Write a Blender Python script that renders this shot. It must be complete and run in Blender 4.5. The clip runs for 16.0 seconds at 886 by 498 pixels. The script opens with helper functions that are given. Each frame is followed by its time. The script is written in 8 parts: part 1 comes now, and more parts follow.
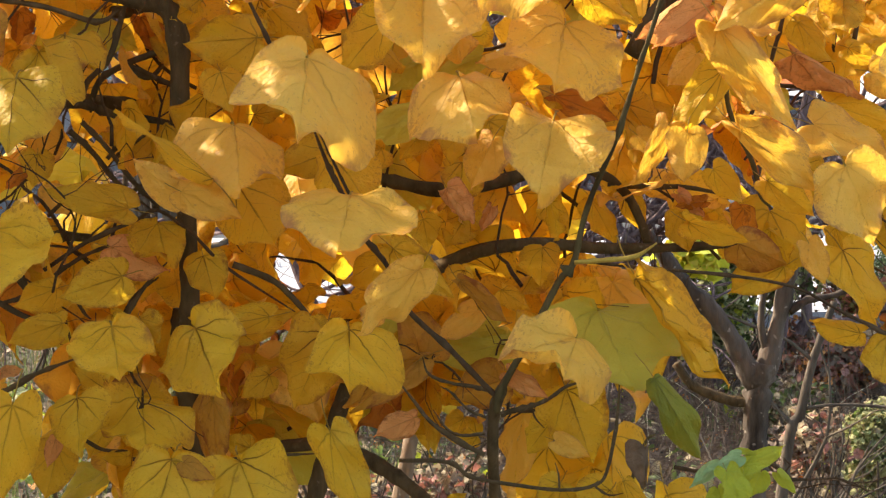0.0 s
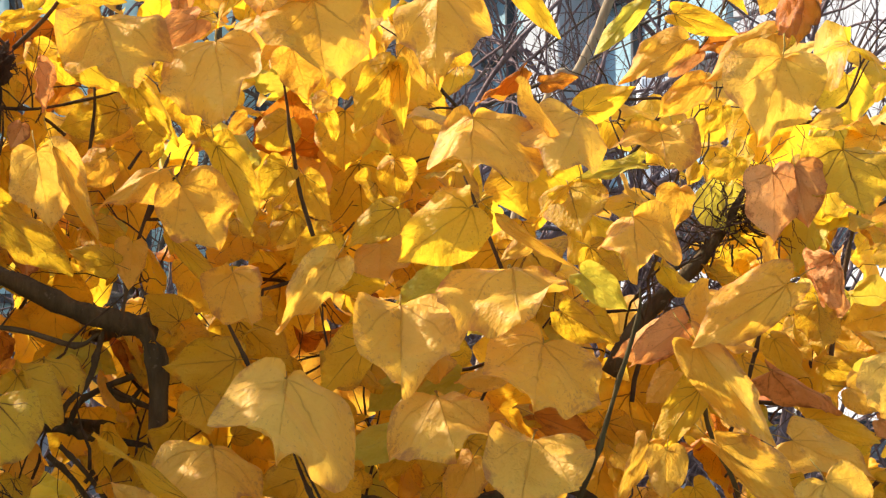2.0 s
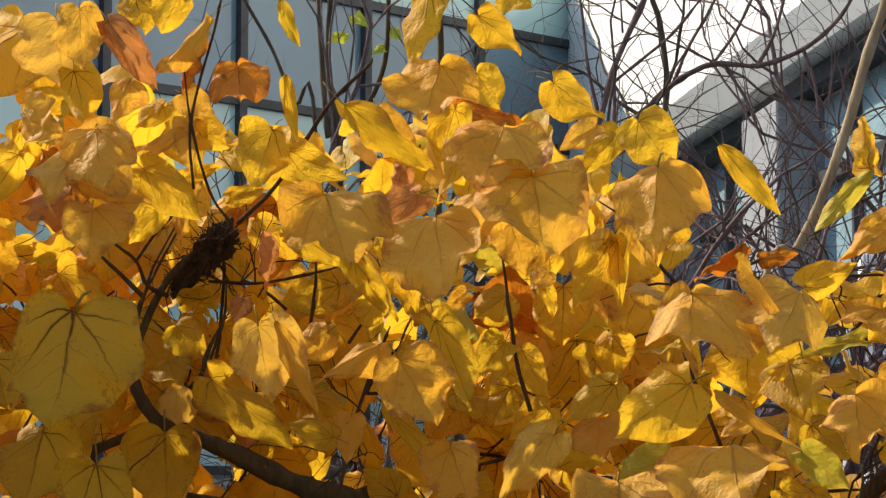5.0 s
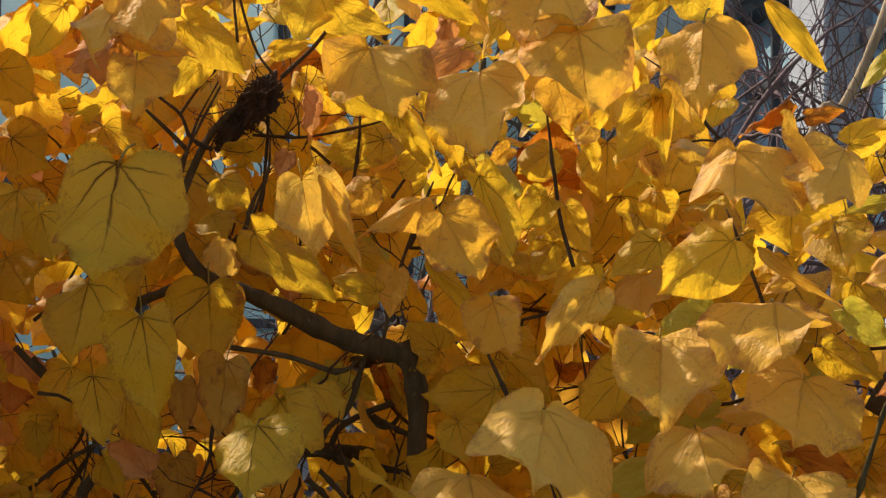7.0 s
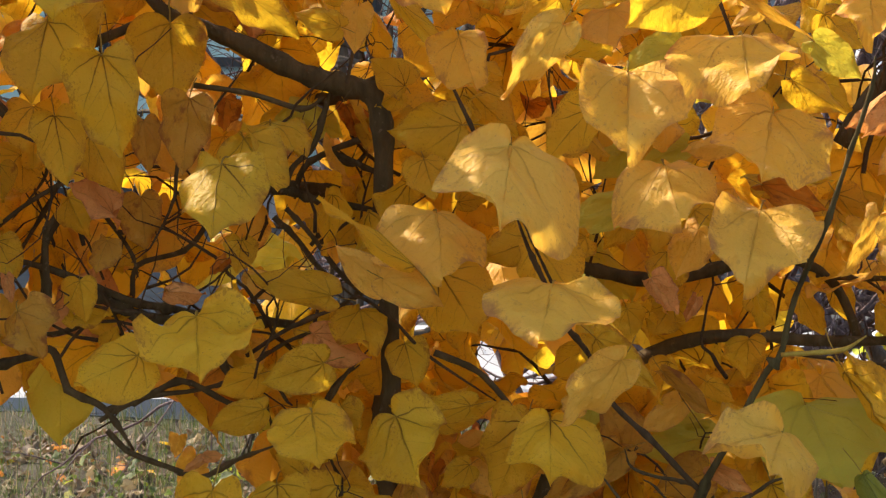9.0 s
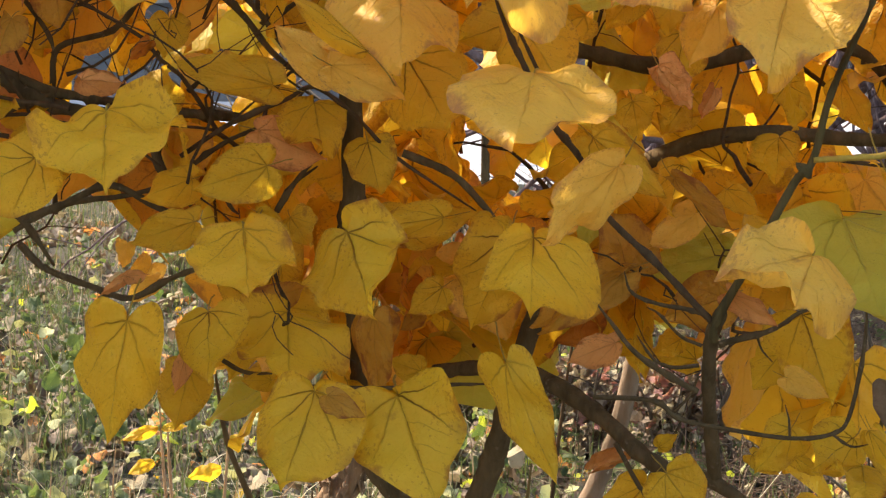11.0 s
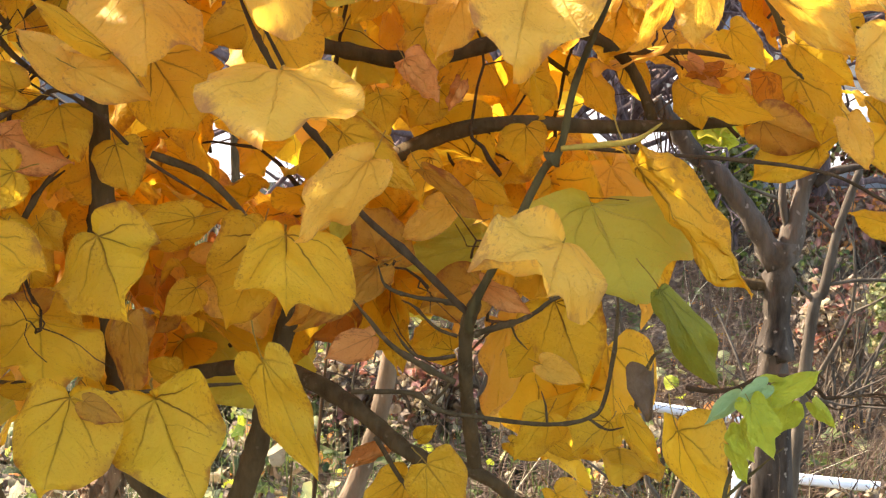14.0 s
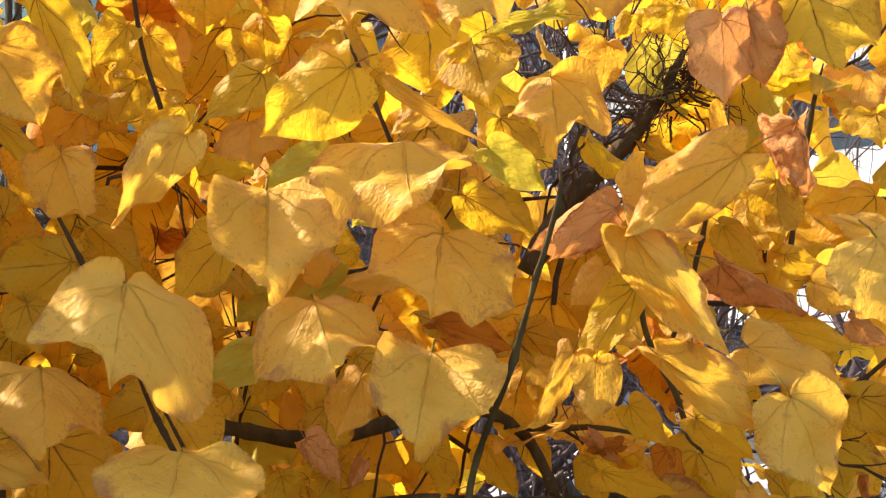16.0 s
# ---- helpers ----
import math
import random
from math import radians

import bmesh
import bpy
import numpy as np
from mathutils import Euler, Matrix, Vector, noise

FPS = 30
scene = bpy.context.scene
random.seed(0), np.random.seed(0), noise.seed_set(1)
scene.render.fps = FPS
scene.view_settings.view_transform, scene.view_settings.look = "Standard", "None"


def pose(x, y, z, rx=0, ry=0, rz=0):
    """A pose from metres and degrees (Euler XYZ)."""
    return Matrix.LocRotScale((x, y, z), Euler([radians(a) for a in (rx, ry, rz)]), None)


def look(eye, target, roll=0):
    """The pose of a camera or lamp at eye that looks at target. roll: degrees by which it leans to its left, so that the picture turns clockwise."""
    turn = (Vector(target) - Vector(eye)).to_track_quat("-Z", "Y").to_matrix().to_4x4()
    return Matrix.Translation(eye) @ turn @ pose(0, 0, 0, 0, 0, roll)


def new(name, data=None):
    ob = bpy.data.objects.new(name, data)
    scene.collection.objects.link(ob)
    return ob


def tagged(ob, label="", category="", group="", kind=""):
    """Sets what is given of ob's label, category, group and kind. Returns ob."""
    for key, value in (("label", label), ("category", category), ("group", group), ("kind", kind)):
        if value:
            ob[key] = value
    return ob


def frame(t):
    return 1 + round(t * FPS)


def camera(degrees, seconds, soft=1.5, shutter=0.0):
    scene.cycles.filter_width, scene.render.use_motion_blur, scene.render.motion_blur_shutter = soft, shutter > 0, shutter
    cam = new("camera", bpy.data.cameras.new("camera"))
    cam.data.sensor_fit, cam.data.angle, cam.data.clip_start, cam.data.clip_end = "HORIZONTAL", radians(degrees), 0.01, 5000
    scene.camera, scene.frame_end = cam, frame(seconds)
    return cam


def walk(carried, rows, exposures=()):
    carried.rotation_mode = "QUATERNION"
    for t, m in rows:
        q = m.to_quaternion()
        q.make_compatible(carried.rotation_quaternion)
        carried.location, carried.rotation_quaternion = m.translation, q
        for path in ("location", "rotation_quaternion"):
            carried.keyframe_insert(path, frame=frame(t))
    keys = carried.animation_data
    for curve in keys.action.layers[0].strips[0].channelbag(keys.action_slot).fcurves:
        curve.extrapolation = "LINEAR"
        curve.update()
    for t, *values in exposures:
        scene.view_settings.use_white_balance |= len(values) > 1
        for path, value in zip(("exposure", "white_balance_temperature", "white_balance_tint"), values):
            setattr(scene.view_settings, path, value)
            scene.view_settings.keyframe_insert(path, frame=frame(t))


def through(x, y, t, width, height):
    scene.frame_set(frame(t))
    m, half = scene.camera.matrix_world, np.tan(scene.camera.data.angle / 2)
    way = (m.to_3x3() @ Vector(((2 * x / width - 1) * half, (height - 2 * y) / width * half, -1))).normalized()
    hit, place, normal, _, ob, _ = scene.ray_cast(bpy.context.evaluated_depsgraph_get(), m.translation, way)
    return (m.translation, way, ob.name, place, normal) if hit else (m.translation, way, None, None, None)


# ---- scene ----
# camera: a long lens, held by hand, that turns over the crown and steps nearer half way
cam = camera(21.713, 16.0, soft=1.3)
EYE_A, EYE_B = (0.0, 0.0, 1.6), (0.050, 0.377, 1.580)


def aim(eye, yaw, pitch, roll):
    """The camera's pose: yaw to the right of +y, pitch upwards, roll, in degrees."""
    a, b = radians(yaw), radians(pitch)
    way = Vector((math.sin(a) * math.cos(b), math.cos(a) * math.cos(b), math.sin(b)))
    return look(eye, Vector(eye) + way, -roll)


EXPOSURES = [(0.0, 1.64), (1.5, 1.56), (2.5, 1.04), (3.5, 0.69), (4.5, 0.50), (7.0, 0.55), (7.5, 0.76), (8.0, 0.99), (8.7, 1.17), (10.8, 1.62), (12.5, 1.75), (13.5, 2.0), (14.0, 2.16), (14.5, 2.17), (15.0, 1.9), (16.0, 1.44)]
walk(cam, [
    (0, aim(EYE_A, 1.432, -5.814, 0.072)),
    (0.5, aim(EYE_A, 3.625, -5.799, -0.177)),
    (1, aim(EYE_A, 5.186, -4.448, -0.111)),
    (1.5, aim(EYE_A, 3.568, -1.121, 0.227)),
    (2, aim(EYE_A, 2.002, 2.107, 0.635)),
    (2.5, aim(EYE_A, 1.153, 4.077, 0.919)),
    (3, aim(EYE_A, 0.811, 4.543, 1.191)),
    (3.5, aim(EYE_A, 0.663, 5.288, 1.065)),
    (4, aim(EYE_A, -0.003, 6.094, 0.643)),
    (4.5, aim(EYE_A, -1.795, 6.419, 0.474)),
    (4.7, aim(EYE_A, -2.731, 6.524, 0.309)),
    (6.8, aim(EYE_A, -4.507, 3.614, -0.680)),
    (7, aim(EYE_A, -4.457, 2.879, -0.572)),
    (7.5, aim(EYE_A, -4.211, 0.802, -0.445)),
    (8, aim(EYE_A, -3.942, -0.783, -0.441)),
    (8.5, aim(EYE_A, -3.709, -2.373, -0.304)),
    (8.7, aim(EYE_A, -3.586, -2.900, -0.134)),
    (10.8, aim(EYE_B, -5.140, -8.421, -0.045)),
    (11, aim(EYE_B, -5.128, -9.164, -0.102)),
    (11.5, aim(EYE_B, -4.919, -10.936, 0.621)),
    (12, aim(EYE_B, -4.781, -12.696, 1.055)),
    (12.5, aim(EYE_B, -4.699, -14.321, 1.242)),
    (13, aim(EYE_B, -2.756, -15.026, 0.213)),
    (13.5, aim(EYE_B, -0.203, -12.594, 0.284)),
    (14, aim(EYE_B, 1.066, -9.306, 0.954)),
    (14.5, aim(EYE_B, 1.917, -6.155, 1.569)),
    (15, aim(EYE_B, 2.908, -3.534, 2.035)),
    (15.5, aim(EYE_B, 3.602, -1.689, 1.994)),
    (16, aim(EYE_B, 3.737, 0.006, 1.624)),
], exposures=EXPOSURES)

# ---- world and sun ----
world = bpy.data.worlds.new("sky")
scene.world = world
world.use_nodes = True
wn = world.node_tree.nodes
SUN_ELEV, SUN_AZ = 38.0, -60.0      # degrees; azimuth from +y towards +x
sky = wn.new("ShaderNodeTexSky")
sky.sky_type, sky.sun_disc = "NISHITA", False
sky.sun_elevation, sky.sun_rotation = radians(SUN_ELEV), radians(SUN_AZ)
wn["Background"].inputs["Strength"].default_value = 0.15
world.node_tree.links.new(sky.outputs["Color"], wn["Background"].inputs["Color"])
sun = new("sun", bpy.data.lights.new("sun", "SUN"))
sun.data.energy, sun.data.angle, sun.data.color = 4.6, radians(0.9), (1.0, 0.90, 0.74)
a, b = radians(SUN_AZ), radians(SUN_ELEV)
SUN_WAY = Vector((math.sin(a) * math.cos(b), math.cos(a) * math.cos(b), math.sin(b)))
sun.matrix_world = look(SUN_WAY * 60, (0, 0, 0))
scene.view_settings.exposure = 0.0


# ---- materials ----
class Mat:
    """A node material with short names for its nodes."""

    def __init__(self, name):
        self.m = bpy.data.materials.new(name)
        self.m.use_nodes = True
        self.t = self.m.node_tree
        self.bsdf = self.t.nodes["Principled BSDF"]
        self.out = self.t.nodes["Material Output"]

    def node(self, kind, **kw):
        n = self.t.nodes.new(kind)
        for k, v in kw.items():
            if k in n.inputs:
                self.put(n.inputs[k], v)
        return n

    def put(self, socket, v):
        if isinstance(v, bpy.types.NodeSocket):
            self.t.links.new(v, socket)
        else:
            socket.default_value = v

    def math(self, op, a, b=0.0, c=0.0):
        n = self.t.nodes.new("ShaderNodeMath")
        n.operation = op
        for s, v in zip(n.inputs, (a, b, c)):
            self.put(s, v)
        return n.outputs[0]

    def noise(self, scale, detail=4.0, rough=0.55, vec=None, w=None):
        n = self.t.nodes.new("ShaderNodeTexNoise")
        n.inputs["Scale"].default_value, n.inputs["Detail"].default_value, n.inputs["Roughness"].default_value = scale, detail, rough
        if w is not None:
            n.noise_dimensions = "4D"
            self.put(n.inputs["W"], w)
        if vec is not None:
            self.put(n.inputs["Vector"], vec)
        return n.outputs["Fac"]

    def ramp(self, fac, *stops):
        n = self.t.nodes.new("ShaderNodeValToRGB")
        e = n.color_ramp.elements
        while len(e) < len(stops):
            e.new(0.5)
        for el, (p, c) in zip(e, stops):
            el.position, el.color = p, (*c, 1)
        self.put(n.inputs[0], fac)
        return n.outputs[0]

    def mix(self, fac, a, b, blend="MIX"):
        n = self.t.nodes.new("ShaderNodeMix")
        n.data_type, n.blend_type = "RGBA", blend
        self.put(n.inputs["Factor"], fac)
        for s, v in ((n.inputs[6], a), (n.inputs[7], b)):
            self.put(s, (*v, 1) if isinstance(v, tuple) and len(v) == 3 else v)
        return n.outputs[2]

    def coord(self, which="Object"):
        return self.t.nodes.new("ShaderNodeTexCoord").outputs[which]

    def bump(self, height, strength=0.3, dist=0.01):
        n = self.t.nodes.new("ShaderNodeBump")
        n.inputs["Strength"].default_value, n.inputs["Distance"].default_value = strength, dist
        self.put(n.inputs["Height"], height)
        self.put(self.bsdf.inputs["Normal"], n.outputs[0])
        return n.outputs[0]

    def set(self, colour=None, rough=None, metal=None, spec=None):
        for key, v in (("Base Color", colour), ("Roughness", rough), ("Metallic", metal), ("Specular IOR Level", spec)):
            if v is not None:
                self.put(self.bsdf.inputs[key], (*v, 1) if isinstance(v, tuple) and len(v) == 3 else v)
        return self


def surface(name, dark, light, scale, rough=0.8, bump=0.3, dist=0.01, fine=6.0, spec=0.3):
    """A grained surface of two shades: broad patches and fine grain."""
    m = Mat(name)
    p = m.coord()
    f = m.math("ADD", m.math("MULTIPLY", m.noise(scale, vec=p), 0.6), m.math("MULTIPLY", m.noise(scale * fine, 6, 0.65, p), 0.4))
    m.set(m.ramp(f, (0.32, dark), (0.68, light)), rough, spec=spec)
    m.bump(m.noise(scale * fine, 6, 0.7, p), bump, dist)
    return m.m


def leaf_material(name, pale, deep, blotch, vein, vein_fac, blotch_at, through=0.45, rough=0.55, glow=(0.95, 0.66, 0.03)):
    """A leaf blade: three to five main veins from its base with side veins, blotches, freckles, a withered rim, light through it."""
    m = Mat(name)
    row = m.t.nodes.new("ShaderNodeUVMap")
    row.uv_map = "UVMap"
    av = m.node("ShaderNodeSeparateXYZ", Vector=row.outputs[0]).outputs[1]
    uvn = m.t.nodes.new("ShaderNodeUVMap")
    uvn.uv_map = "Flat"
    uv = uvn.outputs[0]
    xy = m.node("ShaderNodeSeparateXYZ", Vector=uv)
    info = m.t.nodes.new("ShaderNodeObjectInfo").outputs["Random"]
    isle = m.t.nodes.new("ShaderNodeNewGeometry").outputs["Random Per Island"]
    rnd = m.math("FRACT", m.math("ADD", m.math("MULTIPLY", info, 7.31), m.math("MULTIPLY", isle, 0.83)))

    def add(a, b):
        return m.math("ADD", a, b)

    def mul(a, b):
        return m.math("MULTIPLY", a, b)

    def sub(a, b):
        return m.math("SUBTRACT", a, b)

    def line(d, w):
        n = m.t.nodes.new("ShaderNodeMapRange")
        n.interpolation_type = "SMOOTHSTEP"
        m.put(n.inputs[0], m.math("DIVIDE", m.math("ABSOLUTE", d), w))
        for i, v in ((1, 0.25), (2, 1.0), (3, 1.0), (4, 0.0)):
            n.inputs[i].default_value = v
        return n.outputs[0]

    wob = mul(sub(m.noise(3.2, 3, 0.6, uv, rnd), 0.5), 0.13)
    wob2 = mul(sub(m.noise(3.2, 3, 0.6, uv, add(rnd, 4.0)), 0.5), 0.13)
    x0, y = xy.outputs[0], add(xy.outputs[1], wob2)
    x = add(x0, mul(wob, 0.7))
    ax, up = m.math("ABSOLUTE", x), m.math("MAXIMUM", y, 0.0)
    far = m.math("SQRT", add(mul(x0, x0), mul(xy.outputs[1], xy.outputs[1])))
    thin = m.math("MAXIMUM", mul(sub(1.12, far), 0.0135), 0.003)
    side = sub(ax, mul(m.math("POWER", up, 0.85), 0.70))      # 0 on the vein that runs into each side lobe
    low = sub(y, add(mul(ax, 0.06), mul(mul(ax, ax), 0.55)))      # and on the lowest pair
    fade = m.math("MAXIMUM", sub(1.0, m.math("POWER", mul(av, 1.12), 4.0)), 0.0)
    main = m.math("MAXIMUM", line(x, thin), mul(m.math("MAXIMUM", line(side, mul(thin, 0.95)), line(low, mul(thin, 0.75))), fade))
    inner = m.math("LESS_THAN", side, 0.0)
    row_in = sub(m.math("FRACT", add(mul(sub(y, mul(ax, 0.85)), 4.6), rnd)), 0.5)
    row_out = sub(m.math("FRACT", add(mul(sub(y, mul(ax, 0.30)), 4.4), mul(rnd, 3.0))), 0.5)
    ribs = add(mul(line(row_in, 0.034), mul(inner, m.math("GREATER_THAN", sub(y, mul(ax, 0.85)), 0.2))), mul(line(row_out, 0.030), mul(sub(1.0, inner), m.math("GREATER_THAN", y, 0.16))))
    ribs = mul(mul(ribs, fade), m.ramp(m.noise(5.0, 2, 0.5, uv, add(rnd, 7.0)), (0.38, (0.15, 0.15, 0.15)), (0.6, (1, 1, 1))))
    veins = mul(m.math("MAXIMUM", main, mul(ribs, 0.6)), m.ramp(far, (0.25, (1, 1, 1)), (0.95, (0.22, 0.22, 0.22))))
    net = m.noise(38.0, 2, 0.6, uv, rnd)
    tone = add(mul(m.noise(2.2, 3, 0.55, uv, rnd), 0.55), mul(rnd, 0.5))
    base = m.ramp(tone, (0.28, deep), (0.72, pale))
    base = m.mix(mul(net, 0.25), base, deep)
    edge = m.noise(3.2, 5, 0.65, uv, add(rnd, 3.0))
    spot = m.ramp(add(edge, mul(m.math("POWER", av, 4.0), 0.15)), (blotch_at, (0, 0, 0)), (min(1.0, blotch_at + 0.13), (1, 1, 1)))
    base = m.mix(spot, base, blotch)
    # freckles, thicker towards the rim and in patches; a withered rim here and there
    rim = m.math("POWER", av, 3.0)
    patchy = add(mul(m.noise(2.6, 2, 0.5, uv, add(rnd, 9.0)), 0.36), mul(rim, 0.12))
    fine = add(m.noise(30.0, 4, 0.65, uv, rnd), sub(patchy, 0.20))
    base = m.mix(mul(m.ramp(fine, (0.59, (0, 0, 0)), (0.68, (1, 1, 1))), 0.55), base, blotch)
    wither = mul(m.math("POWER", av, 7.0), m.ramp(m.noise(3.5, 3, 0.6, uv, add(rnd, 5.0)), (0.50, (0, 0, 0)), (0.62, (1, 1, 1))))
    base = m.mix(mul(wither, 0.6), base, blotch)
    halo = m.math("MAXIMUM", line(x, mul(thin, 3.2)), mul(m.math("MAXIMUM", line(side, mul(thin, 3.0)), line(low, mul(thin, 2.4))), fade))
    base = m.mix(mul(halo, 0.30 * vein_fac), base, tuple(c * 0.75 for c in deep))
    some = m.ramp(m.math("FRACT", mul(rnd, 5.7)), (0.05, (0.22, 0.22, 0.22)), (0.5, (0.58, 0.58, 0.58)), (0.9, (1, 1, 1)))
    col = m.mix(mul(mul(veins, vein_fac), some), base, vein)
    m.set(col, rough, spec=0.35)
    bump = m.bump(add(mul(veins, 0.6), add(mul(net, 0.2), mul(m.noise(9.0, 4, 0.6, uv, rnd), 1.2))), 0.8, 0.004)
    tr = m.t.nodes.new("ShaderNodeBsdfTranslucent")
    hot = m.mix(0.22, col, glow)
    m.put(tr.inputs["Color"], hot)
    m.put(tr.inputs["Normal"], bump)
    mx = m.t.nodes.new("ShaderNodeMixShader")
    mx.inputs[0].default_value = through
    m.t.links.new(m.bsdf.outputs[0], mx.inputs[1])
    m.t.links.new(tr.outputs[0], mx.inputs[2])
    m.t.links.new(mx.outputs[0], m.out.inputs[0])
    return m.m


LEAF = {
    "yellow": leaf_material("leaf_yellow", (0.93, 0.562, 0.030), (0.86, 0.457, 0.019), (0.44, 0.17, 0.02), (0.13, 0.03, 0.005), 0.95, 0.68, 0.56, glow=(0.97, 0.64, 0.03)),
    "pale": leaf_material("leaf_pale", (0.94, 0.530, 0.080), (0.89, 0.450, 0.038), (0.52, 0.21, 0.05), (0.45, 0.17, 0.03), 0.28, 0.62, 0.42, 0.55, glow=(0.97, 0.65, 0.05)),
    "ochre": leaf_material("leaf_ochre", (0.82, 0.503, 0.027), (0.72, 0.403, 0.018), (0.38, 0.13, 0.015), (0.10, 0.025, 0.005), 1.0, 0.64, 0.54, glow=(0.95, 0.63, 0.02)),
    "orange": leaf_material("leaf_orange", (0.76, 0.31, 0.025), (0.58, 0.17, 0.012), (0.28, 0.08, 0.015), (0.14, 0.04, 0.008), 0.8, 0.56, 0.5, glow=(0.9, 0.35, 0.02)),
    "brown": leaf_material("leaf_brown", (0.86, 0.40, 0.12), (0.66, 0.25, 0.05), (0.34, 0.11, 0.03), (0.24, 0.07, 0.02), 0.6, 0.60, 0.36, 0.75, glow=(0.75, 0.28, 0.04)),
    "green": leaf_material("leaf_green", (0.68, 0.51, 0.05), (0.55, 0.44, 0.04), (0.62, 0.42, 0.04), (0.55, 0.47, 0.12), 0.4, 0.62, 0.45, glow=(0.85, 0.68, 0.06)),
    "fresh": leaf_material("leaf_fresh", (0.63, 0.60, 0.05), (0.50, 0.50, 0.035), (0.42, 0.42, 0.05), (0.46, 0.54, 0.10), 0.5, 0.72, 0.45, glow=(0.6, 0.72, 0.05)),
    "mint": leaf_material("leaf_mint", (0.46, 0.58, 0.24), (0.36, 0.48, 0.18), (0.40, 0.46, 0.14), (0.44, 0.54, 0.22), 0.4, 0.74, 0.35, glow=(0.5, 0.65, 0.2)),
    "moss": leaf_material("leaf_moss", (0.30, 0.27, 0.022), (0.21, 0.20, 0.016), (0.28, 0.22, 0.02), (0.12, 0.10, 0.015), 0.6, 0.72, 0.4, glow=(0.4, 0.38, 0.03)),
    "red": leaf_material("leaf_red", (0.48, 0.21, 0.145), (0.29, 0.11, 0.08), (0.30, 0.16, 0.06), (0.15, 0.04, 0.02), 0.5, 0.55, 0.3, glow=(0.5, 0.12, 0.05)),
    "olive": leaf_material("leaf_olive", (0.52, 0.47, 0.19), (0.28, 0.27, 0.10), (0.46, 0.36, 0.14), (0.3, 0.3, 0.12), 0.3, 0.66, 0.3, glow=(0.4, 0.4, 0.08)),
    "litter": leaf_material("leaf_litter", (0.29, 0.20, 0.125), (0.13, 0.08, 0.045), (0.14, 0.08, 0.05), (0.16, 0.10, 0.06), 0.5, 0.6, 0.2, 0.7, glow=(0.4, 0.25, 0.1)),
    "herb": leaf_material("leaf_herb", (0.17, 0.185, 0.055), (0.06, 0.075, 0.022), (0.36, 0.32, 0.08), (0.22, 0.32, 0.12), 0.5, 0.66, 0.35, 0.62, glow=(0.3, 0.5, 0.06)),
    "needle": leaf_material("leaf_needle", (0.055, 0.10, 0.035), (0.03, 0.06, 0.03), (0.12, 0.12, 0.04), (0.05, 0.09, 0.03), 0.2, 0.75, 0.2, glow=(0.1, 0.2, 0.04)),
    "straw": leaf_material("leaf_straw", (0.47, 0.36, 0.20), (0.28, 0.195, 0.10), (0.28, 0.165, 0.07), (0.40, 0.28, 0.14), 0.3, 0.6, 0.25, 0.7, glow=(0.7, 0.55, 0.3)),
    "grass": leaf_material("leaf_grass", (0.118, 0.124, 0.042), (0.050, 0.056, 0.02), (0.36, 0.31, 0.14), (0.2, 0.26, 0.1), 0.2, 0.62, 0.35, 0.5, glow=(0.4, 0.55, 0.1)),
    "gold": leaf_material("leaf_gold", (0.94, 0.51, 0.055), (0.88, 0.42, 0.03), (0.52, 0.20, 0.04), (0.40, 0.15, 0.025), 0.45, 0.60, 0.46, glow=(0.97, 0.58, 0.03)),
    "tan": leaf_material("leaf_tan", (0.68, 0.36, 0.04), (0.52, 0.245, 0.022), (0.30, 0.10, 0.02), (0.14, 0.04, 0.008), 0.7, 0.58, 0.48, glow=(0.85, 0.42, 0.02)),
}


def bark_material(name, dark, light, scale=60.0, rough=0.85, spots=None):
    m = Mat(name)
    p = m.coord()
    st = m.node("ShaderNodeMapping", Vector=p)
    st.inputs["Scale"].default_value = (1, 1, 0.22)
    f = m.math("ADD", m.math("MULTIPLY", m.noise(scale, 6, 0.65, st.outputs[0]), 0.6), m.math("MULTIPLY", m.noise(scale * 0.16, 3, 0.5, p), 0.4))
    col = m.ramp(f, (0.33, dark), (0.68, light))
    if spots:
        col = m.mix(m.ramp(m.noise(scale * 1.7, 2, 0.5, p), (0.66, (0, 0, 0)), (0.72, (1, 1, 1))), col, spots)
    m.set(col, rough, spec=0.12)
    m.bump(m.math("ADD", m.noise(scale * 1.5, 6, 0.7, st.outputs[0]), m.math("MULTIPLY", m.noise(scale * 0.5, 3, 0.6, st.outputs[0]), 1.2)), 0.7, 0.007)
    return m.m


BARK = bark_material("bark", (0.05, 0.031, 0.013), (0.155, 0.098, 0.043), 90, spots=(0.15, 0.10, 0.055))
TWIG = bark_material("twig_bark", (0.040, 0.022, 0.010), (0.13, 0.075, 0.034), 120)
GREEN_TWIG = bark_material("green_bark", (0.052, 0.036, 0.014), (0.15, 0.104, 0.036), 120)
# young tree's bark twice: paler as if sunlit, darker as if shaded
LIT_BARK = bark_material("lit_bark", (0.17, 0.115, 0.06), (0.45, 0.345, 0.215), 70)
SHADED_BARK = bark_material("shaded_bark", (0.095, 0.06, 0.034), (0.27, 0.185, 0.118), 48, spots=(0.32, 0.25, 0.17))
ROUGH_BARK = bark_material("rough_bark", (0.022, 0.015, 0.010), (0.17, 0.125, 0.09), 42, spots=(0.25, 0.20, 0.155))
GREY_BARK = bark_material("grey_bark", (0.045, 0.031, 0.02), (0.165, 0.12, 0.08), 60)
FLAKY_BARK = bark_material("flaky_bark", (0.018, 0.010, 0.005), (0.30, 0.175, 0.09), 60, spots=(0.52, 0.36, 0.21))
